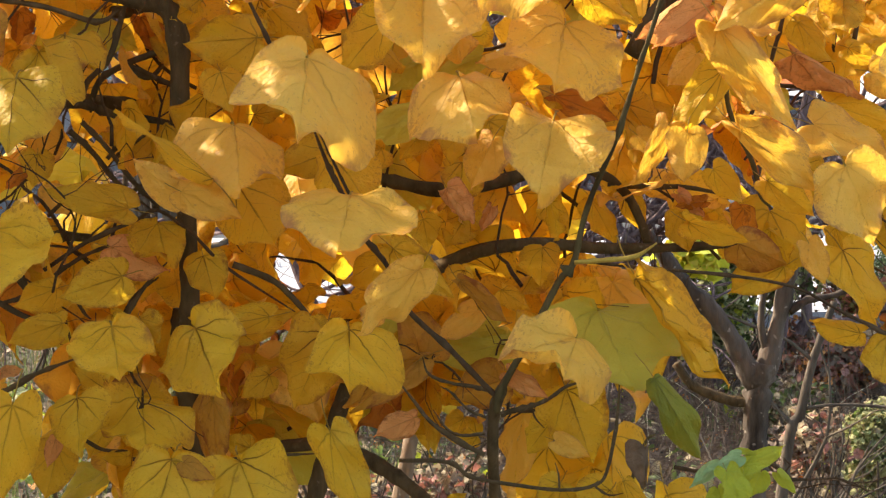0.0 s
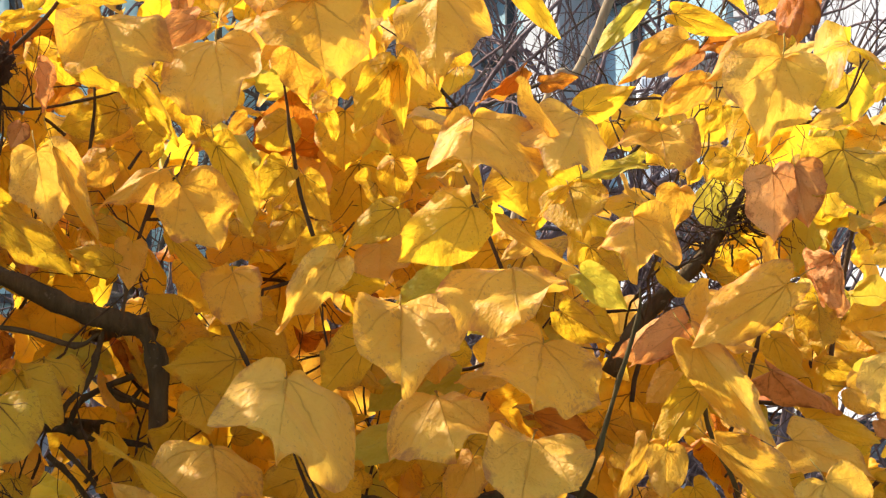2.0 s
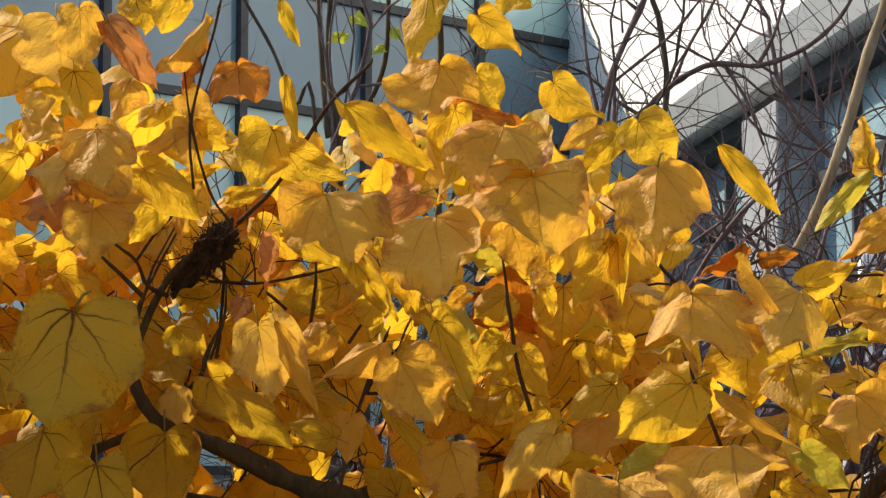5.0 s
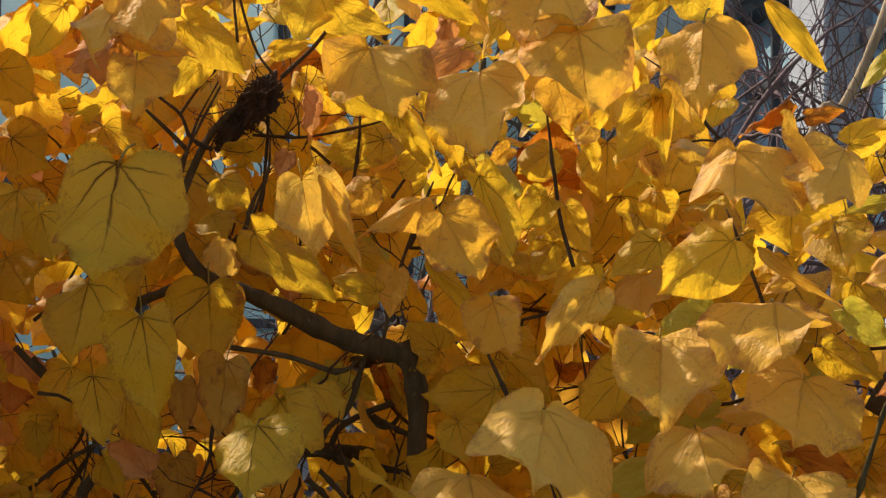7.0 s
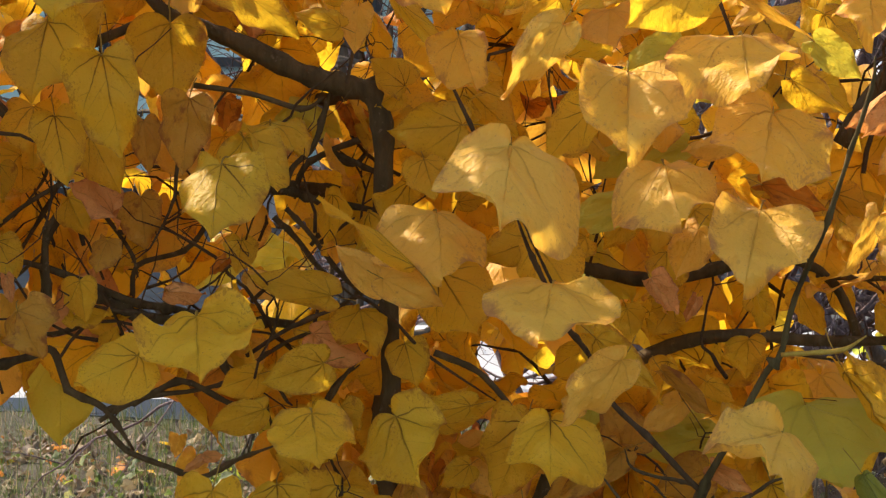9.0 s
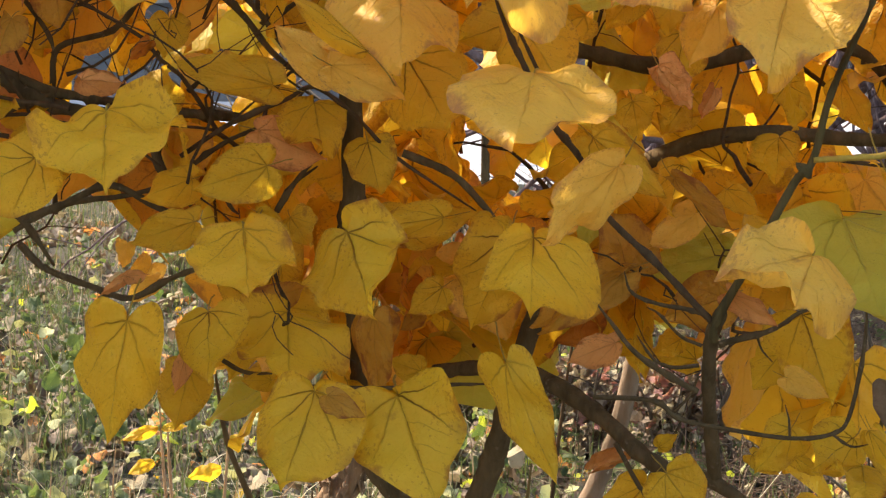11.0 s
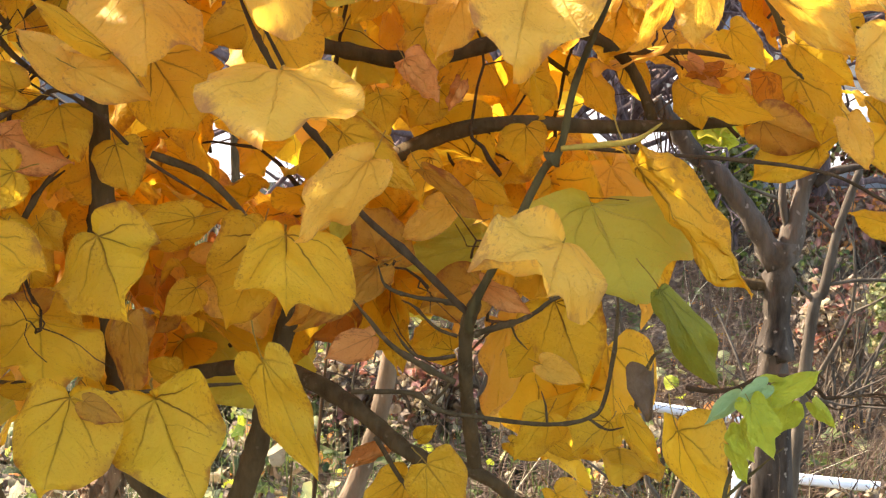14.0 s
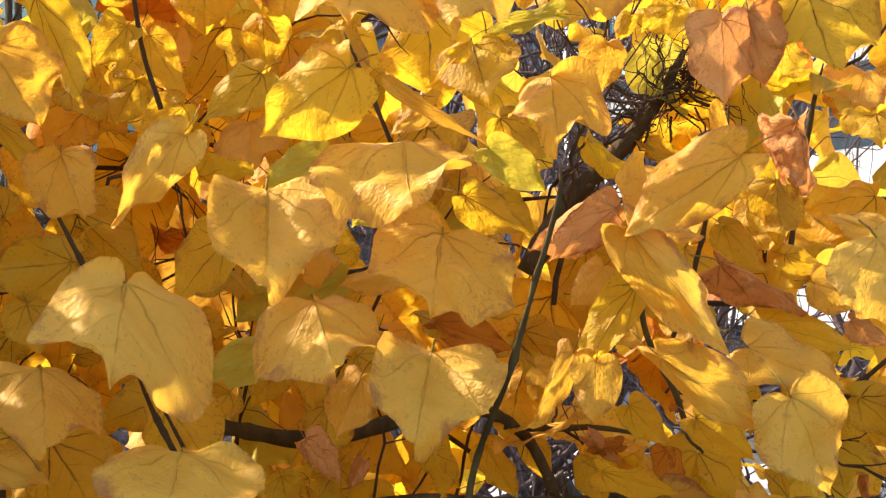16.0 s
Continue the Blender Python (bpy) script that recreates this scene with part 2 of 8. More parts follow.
DRY_STALK = bark_material("dry_stalk", (0.20, 0.095, 0.04), (0.54, 0.33, 0.17), 70)
BROWN_STRAW = bark_material("brown_straw", (0.08, 0.048, 0.03), (0.27, 0.175, 0.11), 40)
STRAW = bark_material("bleached_straw", (0.56, 0.44, 0.25), (0.86, 0.74, 0.49), 40)
PURPLE_TWIG = bark_material("purple_twig", (0.07, 0.042, 0.038), (0.27, 0.18, 0.165), 90)
FIBRE = bark_material("dark_fibre", (0.035, 0.02, 0.012), (0.14, 0.08, 0.045), 120)
PETIOLE = bark_material("petiole", (0.28, 0.15, 0.02), (0.55, 0.36, 0.06), 80, 0.6)


# ---- builders ----
def mesh_of(name, verts, faces, mats, uvs=None, slots=None, flat=None, smooth=True):
    me = bpy.data.meshes.new(name)
    me.from_pydata(verts, [], faces)
    for m in mats:
        me.materials.append(m)
    if uvs is not None:
        layer = me.uv_layers.new(name="UVMap")
        idx = np.empty(len(me.loops), int)
        me.loops.foreach_get("vertex_index", idx)
        layer.data.foreach_set("uv", np.asarray(uvs, float)[idx].ravel())
        if flat is not None:
            me.uv_layers.new(name="Flat").data.foreach_set("uv", np.asarray(flat, float)[idx].ravel())
    if slots is not None:
        me.polygons.foreach_set("material_index", slots)
    if smooth:
        me.polygons.foreach_set("use_smooth", [True] * len(me.polygons))
    me.update()
    return me


def under(ob, parent):
    """Hang a part under its thing, and keep its place in the world."""
    ob.parent = parent
    ob.matrix_parent_inverse = Matrix.Translation(parent.location).inverted() if parent.parent is None else Matrix.Translation(-(parent.location))
    return ob


def thing(name, place, label, category, group="", kind=""):
    e = new(name)
    e.location, e.empty_display_size = place, 0.1
    return tagged(e, label, category, group, kind)


def smooth_path(pts, steps=5):
    """Points on a smooth line through the given ones (x, y, z, radius)."""
    p = [np.array(q, float) for q in pts]
    if len(p) < 3:
        return [p[0] + (p[1] - p[0]) * i / steps for i in range(steps + 1)]
    p = [2 * p[0] - p[1], *p, 2 * p[-1] - p[-2]]
    out = []
    for i in range(1, len(p) - 2):
        a, b, c, d = p[i - 1:i + 3]
        for k in range(steps):
            t = k / steps
            out.append(0.5 * (2 * b + (c - a) * t + (2 * a - 5 * b + 4 * c - d) * t * t + (3 * b - a - 3 * c + d) * t ** 3))
    return [*out, p[-2]]


def tube_data(path, sides=8, knobbly=0.12, rng=None, cap=True):
    """Vertices and faces of a tapered, slightly knobbly tube along points (x, y, z, radius)."""
    rng = rng or random.Random(1)
    verts, faces = [], []
    side = Vector((0.3, 1, 0.1))
    n = len(path)
    for i, q in enumerate(path):
        a, b = path[max(i - 1, 0)], path[min(i + 1, n - 1)]
        way = Vector(b[:3] - a[:3])
        way = way.normalized() if way.length > 1e-9 else Vector((0, 0, 1))
        side = (side - way * side.dot(way))
        side = side.normalized() if side.length > 1e-6 else way.orthogonal().normalized()
        other = way.cross(side)
        r0 = max(q[3], 0.0004) * (1 + knobbly * rng.uniform(-1, 1))
        for k in range(sides):
            t = 2 * math.pi * k / sides
            r = r0 * (1 + knobbly * 0.6 * rng.uniform(-1, 1))
            verts.append(Vector(q[:3]) + side * (r * math.cos(t)) + other * (r * math.sin(t)))
        if i:
            o = (i - 1) * sides
            faces += [(o + k, o + (k + 1) % sides, o + sides + (k + 1) % sides, o + sides + k) for k in range(sides)]
    if cap:
        faces += [tuple(range(sides))[::-1], tuple(range((n - 1) * sides, n * sides))]
    return verts, faces


def limb(name, parent, mat, pts, sides=8, knobbly=0.1, label=""):
    """One limb or twig through points (x, y, z, radius)."""
    rng = random.Random(int(abs(pts[0][0] * 7919 + pts[0][2] * 104729) * 100) % 99991)
    pts = [tuple(q) for q in pts]
    if pts[-1][3] < 0.0045:      # twigs run out thin
        pts[-1] = (*pts[-1][:3], pts[-1][3] * 0.4)
    path = smooth_path(pts)
    if len(path) > 8 and pts[0][3] < 0.006:      # buds and joints
        for _ in range(len(path) // 6):
            q = path[rng.randrange(2, len(path) - 1)]
            q[3] *= rng.uniform(1.15, 1.5)
            q[:3] += np.array([rng.gauss(0, q[3] * 0.15) for _ in range(3)])
    v, f = tube_data(path, sides, knobbly, rng)
    ob = new(name, mesh_of(name, v, f, [mat]))
    if label:
        tagged(ob, label)
    return under(ob, parent)


HALF = {  # half outlines, from the stalk's notch round to the tip
    "heart": [(0, 0), (0.09, -0.09), (0.25, -0.14), (0.42, -0.07), (0.51, 0.12), (0.50, 0.34), (0.43, 0.54), (0.27, 0.74), (0.085, 0.91), (0, 1)],
    "lobed": [(0, 0), (0.09, -0.10), (0.25, -0.16), (0.41, -0.07), (0.50, 0.12), (0.53, 0.32), (0.525, 0.48), (0.475, 0.60), (0.375, 0.65), (0.28, 0.71), (0.18, 0.82), (0.07, 0.935), (0, 1)],
    "oval": [(0, 0), (0.16, 0.01), (0.33, 0.12), (0.45, 0.32), (0.46, 0.50), (0.36, 0.70), (0.18, 0.88), (0.05, 0.98), (0, 1)],
}
HALF["curled"] = HALF["heart"]


def blade(kind, seed, rows=26, nv=6):
    """A leaf blade of unit length and width: vertices, faces, vein coordinates (row round from the base, share of the way
    from midrib to rim) and flat coordinates. kinds: heart, lobed (three lobes), oval, curled (dry)."""
    rng = random.Random(seed)
    lines = []
    for _ in range(2):      # the two halves are never quite alike
        notch = rng.uniform(0.85, 1.15)
        ctrl = [np.array((x * rng.uniform(0.94, 1.06) * (1 / notch if 0.64 < y < 0.75 else 1), y + rng.uniform(-0.025, 0.025), 0, 0)) for x, y in HALF[kind]]
        ctrl[0][:2], ctrl[-1][:2] = (0.004, 0.0), (0.002, 1.0)
        line = smooth_path(ctrl, 6)
        lines.append([line[round(k * (len(line) - 1) / rows)] for k in range(rows + 1)])
    fold, bend = rng.uniform(0.0, 0.42), rng.uniform(-0.12, 0.26)
    if rng.random() < 0.18:
        fold = -fold * 0.6
    wave, ph, ph2 = rng.uniform(0.05, 0.17), rng.uniform(0, 6.28), rng.uniform(0, 6.28)
    twist, lop = rng.uniform(-0.5, 0.5), rng.uniform(-0.2, 0.2)
    if kind == "curled":
        fold, bend, wave, twist = rng.uniform(0.2, 0.7), rng.uniform(0.1, 0.6), 0.11, rng.uniform(-0.9, 0.9)
    jag = [0.045 * noise.noise(Vector((i * 0.32, seed, 0))) + 0.014 * noise.noise(Vector((i * 0.8, seed, 5))) for i in range(rows + 1)]
    tear, deep = rng.randrange(rows // 4, rows - rows // 4), rng.choice((0.0, 0.0, 0.12, 0.22))      # a nibbled or torn place on the rim
    rolls = {1: rng.uniform(-0.22, 0.30), -1: rng.uniform(-0.22, 0.30)}
    verts, uvs, flat, faces = [], [], [], []
    for side in (1, -1):
        start, anchor, line = len(verts), 0.0, lines[side > 0]
        for i, q in enumerate(line):
            rx, ry = q[0] * (1 + side * lop), q[1]
            anchor = max(anchor, min(1.0, ry - 0.62 * q[0]))
            for j in range(nv + 1):
                t = j / nv
                x = side * rx * t * (1 + jag[i] * t)
                y = anchor + (ry - anchor) * (t ** 0.85) + jag[i] * t * 0.6
                if abs(i - tear) < 2 and side > 0:
                    x, y = x * (1 - deep * t * (1 - 0.4 * abs(i - tear))), y - 0.02 * deep * t
                lift = math.sin(6.5 * y + ph + (1.9 if side > 0 else 0)) + 0.6 * math.sin(12 * y + ph2 + 3 * x)
                z = -fold * abs(x) ** 1.35 * 1.5 + wave * lift * t ** 2 - bend * max(0.0, y - 0.2) ** 2 + twist * x * (y - 0.35)
                z += 0.012 * math.sin(14 * y - 9 * abs(x) + ph2) - rolls[side] * max(0.0, t - 0.55) ** 2 * (0.4 + 0.6 * math.sin(3 * y + ph) ** 2) * 2
                z += 0.075 * noise.noise(Vector((x * 4 + seed, y * 4, 3))) + 0.020 * noise.noise(Vector((x * 10 + seed, y * 10, 8)))
                if kind == "curled":
                    roll = min(1.3, abs(x) * 2.6)
                    crease = noise.noise(Vector((x * 5 + seed, y * 5, 1))) * 0.14 + noise.noise(Vector((x * 11, y * 11 + seed, 2))) * 0.08
                    x, z = x * (1 - 0.34 * roll / 1.3) + crease * 0.5, z - 0.10 * roll ** 2 + crease
                    y += 0.06 * noise.noise(Vector((x * 6, y * 6, seed)))
                verts.append((x, y, z))
                uvs.append((i / rows, t))
                flat.append((side * rx * t, y))
        w = nv + 1
        for i in range(rows):
            for j in range(nv):
                a = start + i * w + j
                faces.append((a, a + 1, a + w + 1, a + w) if side > 0 else (a, a + w, a + w + 1, a + 1))
    return np.array(verts), faces, np.array(uvs), np.array(flat)


KINDS = {"heart": [blade("heart", s) for s in range(11, 25)], "lobed": [blade("lobed", s) for s in range(31, 45)],
         "oval": [blade("oval", s) for s in range(51, 59)], "curled": [blade("curled", s) for s in range(71, 79)]}
SMALL = {k: [blade(k, s, 8, 2) for s in range(5)] for k in ("heart", "lobed", "oval", "curled")}
MESHES = {}


def leaf_mesh(kind, variant, tone):
    """The shared mesh of one kind, variant and tone of leaf, with its stalk."""
    key = (kind, variant % len(KINDS[kind]), tone)
    if key not in MESHES:
        v, f, uv, flat = KINDS[kind][key[1]]
        stalk = [np.array((0.012 * math.sin(3 * k), -0.075 * k, -0.035 * k * k / 3, 0.011)) for k in range(5)]
        sv, sf = tube_data(stalk, 5, 0.0)
        n = len(v)
        verts = [tuple(q) for q in v] + [tuple(q) for q in sv]
        faces = f + [tuple(i + n for i in q) for q in sf]
        zero = np.zeros((len(sv), 2))
        MESHES[key] = mesh_of("leaf", verts, faces, [LEAF[tone], PETIOLE], np.vstack([uv, zero]), [0] * len(f) + [1] * len(sf), np.vstack([flat, zero]))
    return MESHES[key]


COUNT = {"n": 0}


def leaf(parent, kind, tone, base, tip, width, turn=0.0, label=""):
    """One leaf from its stalk's end (base) to its tip, of that width; turn: degrees about its own length, from facing the path."""
    COUNT["n"] += 1
    b, t = Vector(base), Vector(tip)
    y = t - b
    length = y.length
    y.normalize()
    facing = Vector((0.0, -1.0, 0.22))
    z = facing - y * facing.dot(y)
    z = z.normalized() if z.length > 0.05 else (Vector((0, 0, 1)) - y * y.z).normalized()
    sway = random.Random(COUNT["n"])      # no two hang quite alike
    z = Matrix.Rotation(radians(turn + sway.uniform(-16, 16)), 3, y) @ z
    x = y.cross(z)
    s = (width + length) / 2
    ob = new("leaf", leaf_mesh(kind, COUNT["n"] * 5 + COUNT["n"] // 7, tone))
    m = Matrix((x * width, y * length, z * s)).transposed().to_4x4()
    m.translation = b
    under(ob, parent)
    ob.matrix_basis = m
    if label:
        tagged(ob, label)
    return ob


def joined_leaves(name, parent, poses, mats, kinds=None, label=""):
    """Many leaves in one mesh. poses: (kind, slot, matrix)."""
    kinds = kinds or KINDS
    verts, faces, uvs, flats, slots, n = [], [], [], [], [], 0
    for k, (kind, slot, m) in enumerate(poses):
        v, f, uv, flat = kinds[kind][k % len(kinds[kind])]
        m = np.array(m)
        verts.append(v @ m[:3, :3].T + m[:3, 3])
        faces += [tuple(i + n for i in q) for q in f]
        uvs.append(uv)
        flats.append(flat)
        slots += [slot] * len(f)
        n += len(v)
    ob = new(name, mesh_of(name, np.vstack(verts).tolist(), faces, mats, np.vstack(uvs), slots, np.vstack(flats)))
    if parent is not None:
        under(ob, parent)
    return tagged(ob, label, kind="stuff")


def joined_tubes(name, parent, paths, mat, sides=4, knobbly=0.15, label=""):
    """Many twigs or fibres in one mesh. paths: lists of (x, y, z, radius)."""
    rng = random.Random(len(paths))
    verts, faces, n = [], [], 0
    for path in paths:
        v, f = tube_data(path, sides, knobbly, rng, cap=False)
        verts += v
        faces += [tuple(i + n for i in q) for q in f]
        n += len(v)
    ob = new(name, mesh_of(name, verts, faces, [mat]))
    if parent is not None:
        under(ob, parent)
    return tagged(ob, label, kind="stuff")


def branching(rng, start, way, length, radius, depth, spread=38.0, out=None, wander=0.16, up=0.25, step=0.07):
    """Paths of a stem and of the side twigs that fork from it."""
    out = [] if out is None else out
    p, d, path = Vector(start), Vector(way).normalized(), []
    steps = max(4, int(length / step))
    for i in range(steps + 1):
        path.append(np.array((*p, radius * (1 - 0.75 * i / steps))))
        d = (d + Vector((rng.gauss(0, wander), rng.gauss(0, wander), rng.gauss(0, wander) + up * 0.12))).normalized()
        p = p + d * (length / steps)
        if depth and i > 1 and rng.random() < 0.42:
            turn = Matrix.Rotation(radians(rng.uniform(spread * 0.5, spread * 1.5)), 3, Vector((rng.gauss(0, 1), rng.gauss(0, 1), rng.gauss(0, 1))).normalized())
            branching(rng, p, turn @ d, length * rng.uniform(0.3, 0.6) * (1 - 0.5 * i / steps), radius * (1 - 0.75 * i / steps) * 0.6, depth - 1, spread, out, wander, up, step)
    out.append(path)
    return out


# ---- setting ----
GRASSY = surface("ground_soil", (0.035, 0.027, 0.016), (0.10, 0.075, 0.045), 3.0, 0.95, 0.8, 0.03)
CONCRETE = surface("pale_concrete", (0.27, 0.265, 0.275), (0.38, 0.375, 0.385), 2.0, 0.85, 0.15, 0.004)
ASPHALT = surface("asphalt", (0.04, 0.04, 0.043), (0.075, 0.074, 0.072), 4.0, 0.9, 0.3, 0.004)
PANEL = surface("grey_panel", (0.26, 0.265, 0.28), (0.36, 0.365, 0.38), 0.6, 0.6, 0.05, 0.002)
WHITE = surface("white_facing", (0.80, 0.79, 0.77), (0.88, 0.87, 0.85), 0.8, 0.7, 0.06, 0.002)
PALE_PANEL = surface("pale_panel", (0.40, 0.40, 0.405), (0.49, 0.49, 0.49), 0.7, 0.65, 0.05, 0.002)
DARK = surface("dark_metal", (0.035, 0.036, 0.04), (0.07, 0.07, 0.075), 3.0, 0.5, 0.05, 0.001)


def glass_material(name, tint, rough=0.08):
    m = Mat(name)
    p = m.coord()
    m.set(m.ramp(m.noise(0.5, 2, 0.5, p), (0.3, tuple(c * 0.8 for c in tint)), (0.7, tint)), rough, spec=0.8)
    return m.m


# teal and pale blue tints lifted to carry sky reflection in the base colour
TEAL = glass_material("teal_glass", (0.42, 0.62, 0.62))
BAND = glass_material("sky_tinted_glass", (0.34, 0.49, 0.55))
BLUE = glass_material("blue_glass", (0.16, 0.25, 0.31))
SMOKE = glass_material("smoke_glass", (0.03, 0.035, 0.045))


def ground_height(x, y):
    return 0.05 * noise.noise(Vector((x * 0.5, y * 0.5, 0))) + 0.02 * noise.noise(Vector((x * 2.3, y * 2.3, 4)))


def build_ground():
    bm = bmesh.new()
    xs = sorted({round(v, 3) for v in [-2000, -600, -150, -60, -30, -20, *np.arange(-14, 14.1, 0.3), 20, 30, 60, 150, 600, 2000]})
    ys = sorted({round(v, 3) for v in [-2000, -400, -60, -20, -8, *np.arange(-2, 13.2, 0.3), 16, 20, 30, 60, 200, 800, 3000]})
    grid = [[bm.verts.new((x, y, ground_height(x, y))) for x in xs] for y in ys]
    for i in range(len(ys) - 1):
        for j in range(len(xs) - 1):
            bm.faces.new((grid[i][j], grid[i][j + 1], grid[i + 1][j + 1], grid[i + 1][j]))
    me = bpy.data.meshes.new("ground")
    bm.to_mesh(me)
    me.materials.append(GRASSY)
    me.polygons.foreach_set("use_smooth", [True] * len(me.polygons))
    return tagged(new("ground", me), "brown soil under grass, weeds and fallen leaves", "ground", kind="structure")


ground = build_ground()


def box(bm, x0, x1, y0, y1, z0, z1):
    m = Matrix.Translation(((x0 + x1) / 2, (y0 + y1) / 2, (z0 + z1) / 2)) @ Matrix.Diagonal((x1 - x0, y1 - y0, z1 - z0, 1))
    bmesh.ops.create_cube(bm, size=1, matrix=m)


def part(name, bm, mat, parent=None, label="", frame_m=None, bevel=0.0):
    """One mesh from a bmesh, under a thing; frame_m lays it into the world."""
    if bevel:
        bmesh.ops.bevel(bm, geom=bm.edges[:], offset=bevel, segments=1, affect="EDGES")
    if frame_m is not None:
        bm.transform(frame_m)
    me = bpy.data.meshes.new(name)
    bm.to_mesh(me)
    bm.free()
    me.materials.append(mat)
    ob = new(name, me)
    if parent is not None:
        under(ob, parent)
    return tagged(ob, label) if label else ob


def block(name, parent, mat, f, x0, x1, y0, y1, z0, z1, bevel=0.0, label=""):
    bm = bmesh.new()
    box(bm, x0, x1, y0, y1, z0, z1)
    return part(name, bm, mat, parent, label, f, bevel)


# pale paving between the grass and the building
bm = bmesh.new()
box(bm, -30, 30, 11.6, 15.6, -0.3, 0.09)
paving = tagged(part("pavement", bm, CONCRETE), "sunlit pale concrete paving behind the grass", "pavement", kind="structure")
bm = bmesh.new()
box(bm, -40, 40, 15.62, 60, -0.3, 0.06)
road = tagged(part("road", bm, ASPHALT), "dark grey asphalt yard before the building", "road", kind="structure")



# ---- the building behind ----
building = thing("office_building", (0.15, 35.2, 0.0), "office building with teal curtain wall and white overhanging fascia", "building")


def frame_at(x, y, degrees):
    """A wall's own axes: along it, into it, up."""
    return pose(x, y, 0, 0, 0, degrees)


WALL_R = frame_at(0.27, 35.27, -79.5)
block("wall", building, PANEL, WALL_R, -0.5, 24, 0.35, 1.2, 0.0, 14.0)
# white fascia with a chamfered underside
bm = bmesh.new()
profile = [(-0.6, 14.0), (-0.6, 6.45), (-0.36, 6.1), (0.35, 6.1), (0.35, 14.0)]
ends = [[bm.verts.new((x, y, z)) for y, z in profile] for x in (-2.5, 24)]
bm.faces.new(ends[0])
bm.faces.new(ends[1][::-1])
for i in range(5):
    bm.faces.new((ends[0][i], ends[1][i], ends[1][(i + 1) % 5], ends[0][(i + 1) % 5]))
part("fascia", bm, WHITE, building, "sunlit white fascia", WALL_R)
# the shade below the fascia is a strip of dark colour
block("soffit", building, DARK, WALL_R, -0.4, 24, -0.1, 0.34, 5.9, 6.095, label="dark soffit strip, coloured for the shade under the fascia")
for s0, s1 in ((2.6, 5.9), (6.5, 9.95), (11.5, 15.25)):
    window = block("window", building, BAND, WALL_R, s0, s1, 0.2, 0.34, 3.1, 5.89, label="window band, sky reflection put into its pale blue glass colour")
    for k in range(1, 3):
        m = s0 + (s1 - s0) * k / 3
        block("mullion", window, DARK, WALL_R, m - 0.04, m + 0.04, 0.1, 0.22, 3.1, 5.89)
    for z in (3.9, 4.95):
        block("transom", window, DARK, WALL_R, s0, s1, 0.06, 0.21, z, z + 0.13)
for s0, s1 in ((0.9, 2.55), (5.95, 6.45), (10.0, 11.45)):
    block("pillar", building, PANEL, WALL_R, s0, s1, -0.3, 0.34, 0.0, 5.89, 0.02)
for i in range(4):
    for j in range(4):
        block("wall_panel", building, PANEL, WALL_R, 15.32 + i * 2.17, 17.46 + i * 2.17, 0.24, 0.34, 2.8 + j * 0.775, 3.55 + j * 0.775, 0.012)
block("entrance_glazing", building, SMOKE, WALL_R, -0.4, 7.9, 0.2, 0.345, 0.1, 2.9, label="dark ground-floor glazing")
for z0, z1 in ((2.22, 2.75), (1.5, 1.92), (0.35, 0.9)):
    block("window_strip", building, SMOKE, WALL_R, 8.0, 24, 0.28, 0.345, z0, z1, label="dark window strip")
for z0, z1 in ((1.93, 2.2), (0.92, 1.48)):
    block("spandrel", building, PALE_PANEL, WALL_R, 8.0, 24, 0.15, 0.345, z0, z1)

WALL_L = frame_at(1.2, 35.6, 46)
block("curtain_wall_backing", building, DARK, WALL_L, -26, 0.6, 0.12, 0.6, 0.0, 9.6)
for i in range(12):
    x0 = -25.4 + i * 2.16
    for j in range(6):
        z0 = 0.5 + j * 1.615
        tint = BLUE if j == 4 else TEAL
        block("pane", building, tint, WALL_L, x0 + 0.05, x0 + 2.11, 0.03, 0.1, z0 + 0.05, min(9.58, z0 + 1.565))
    block("mullion", building, DARK, WALL_L, x0 - 0.06, x0 + 0.06, -0.08, 0.115, 0.0, 9.6)
for j in range(6):
    block("transom", building, DARK, WALL_L, -25.4, 0.5, -0.05, 0.115, 0.44 + j * 1.615, 0.56 + j * 1.615)
block("plinth", building, CONCRETE, WALL_L, -26, 0.6, -0.2, 0.12, 0.0, 0.42, 0.02)

column = thing("concrete_column", (1.85, 14.5, 0.09), "white concrete column standing on pale paving", "column")
block("shaft", column, WHITE, pose(1.85, 14.5, 0), -0.10, 0.10, -0.10, 0.10, 0.09, 3.2, 0.012)
block("base_plate", column, CONCRETE, pose(1.85, 14.5, 0), -0.15, 0.15, -0.15, 0.15, 0.085, 0.16, 0.01)


# ---- the yellow-leaved tree ----
tree = thing("tree", (-0.02, 2.38, 0.0), "small tree with big yellow autumn leaves on crooked dark limbs", "tree")
sapling = thing("sapling", (0.2, 2.75, 0.0), "low sapling with dry orange leaves on thin stems", "sapling")
green_sapling = thing("sapling", (0.40, 1.97, 0.0), "young sapling with fresh green lobed leaves", "sapling")
limb("trunk", tree, BARK, [(-0.131, 2.380, 0.349, 0.0243), (-0.117, 2.373, 0.594, 0.0221), (-0.112, 2.367, 0.779, 0.0200), (-0.113, 2.360, 0.836, 0.0178), (-0.119, 2.353, 0.906, 0.0174), (-0.122, 2.347, 0.973, 0.0171), (-0.138, 2.340, 1.002, 0.0167)])
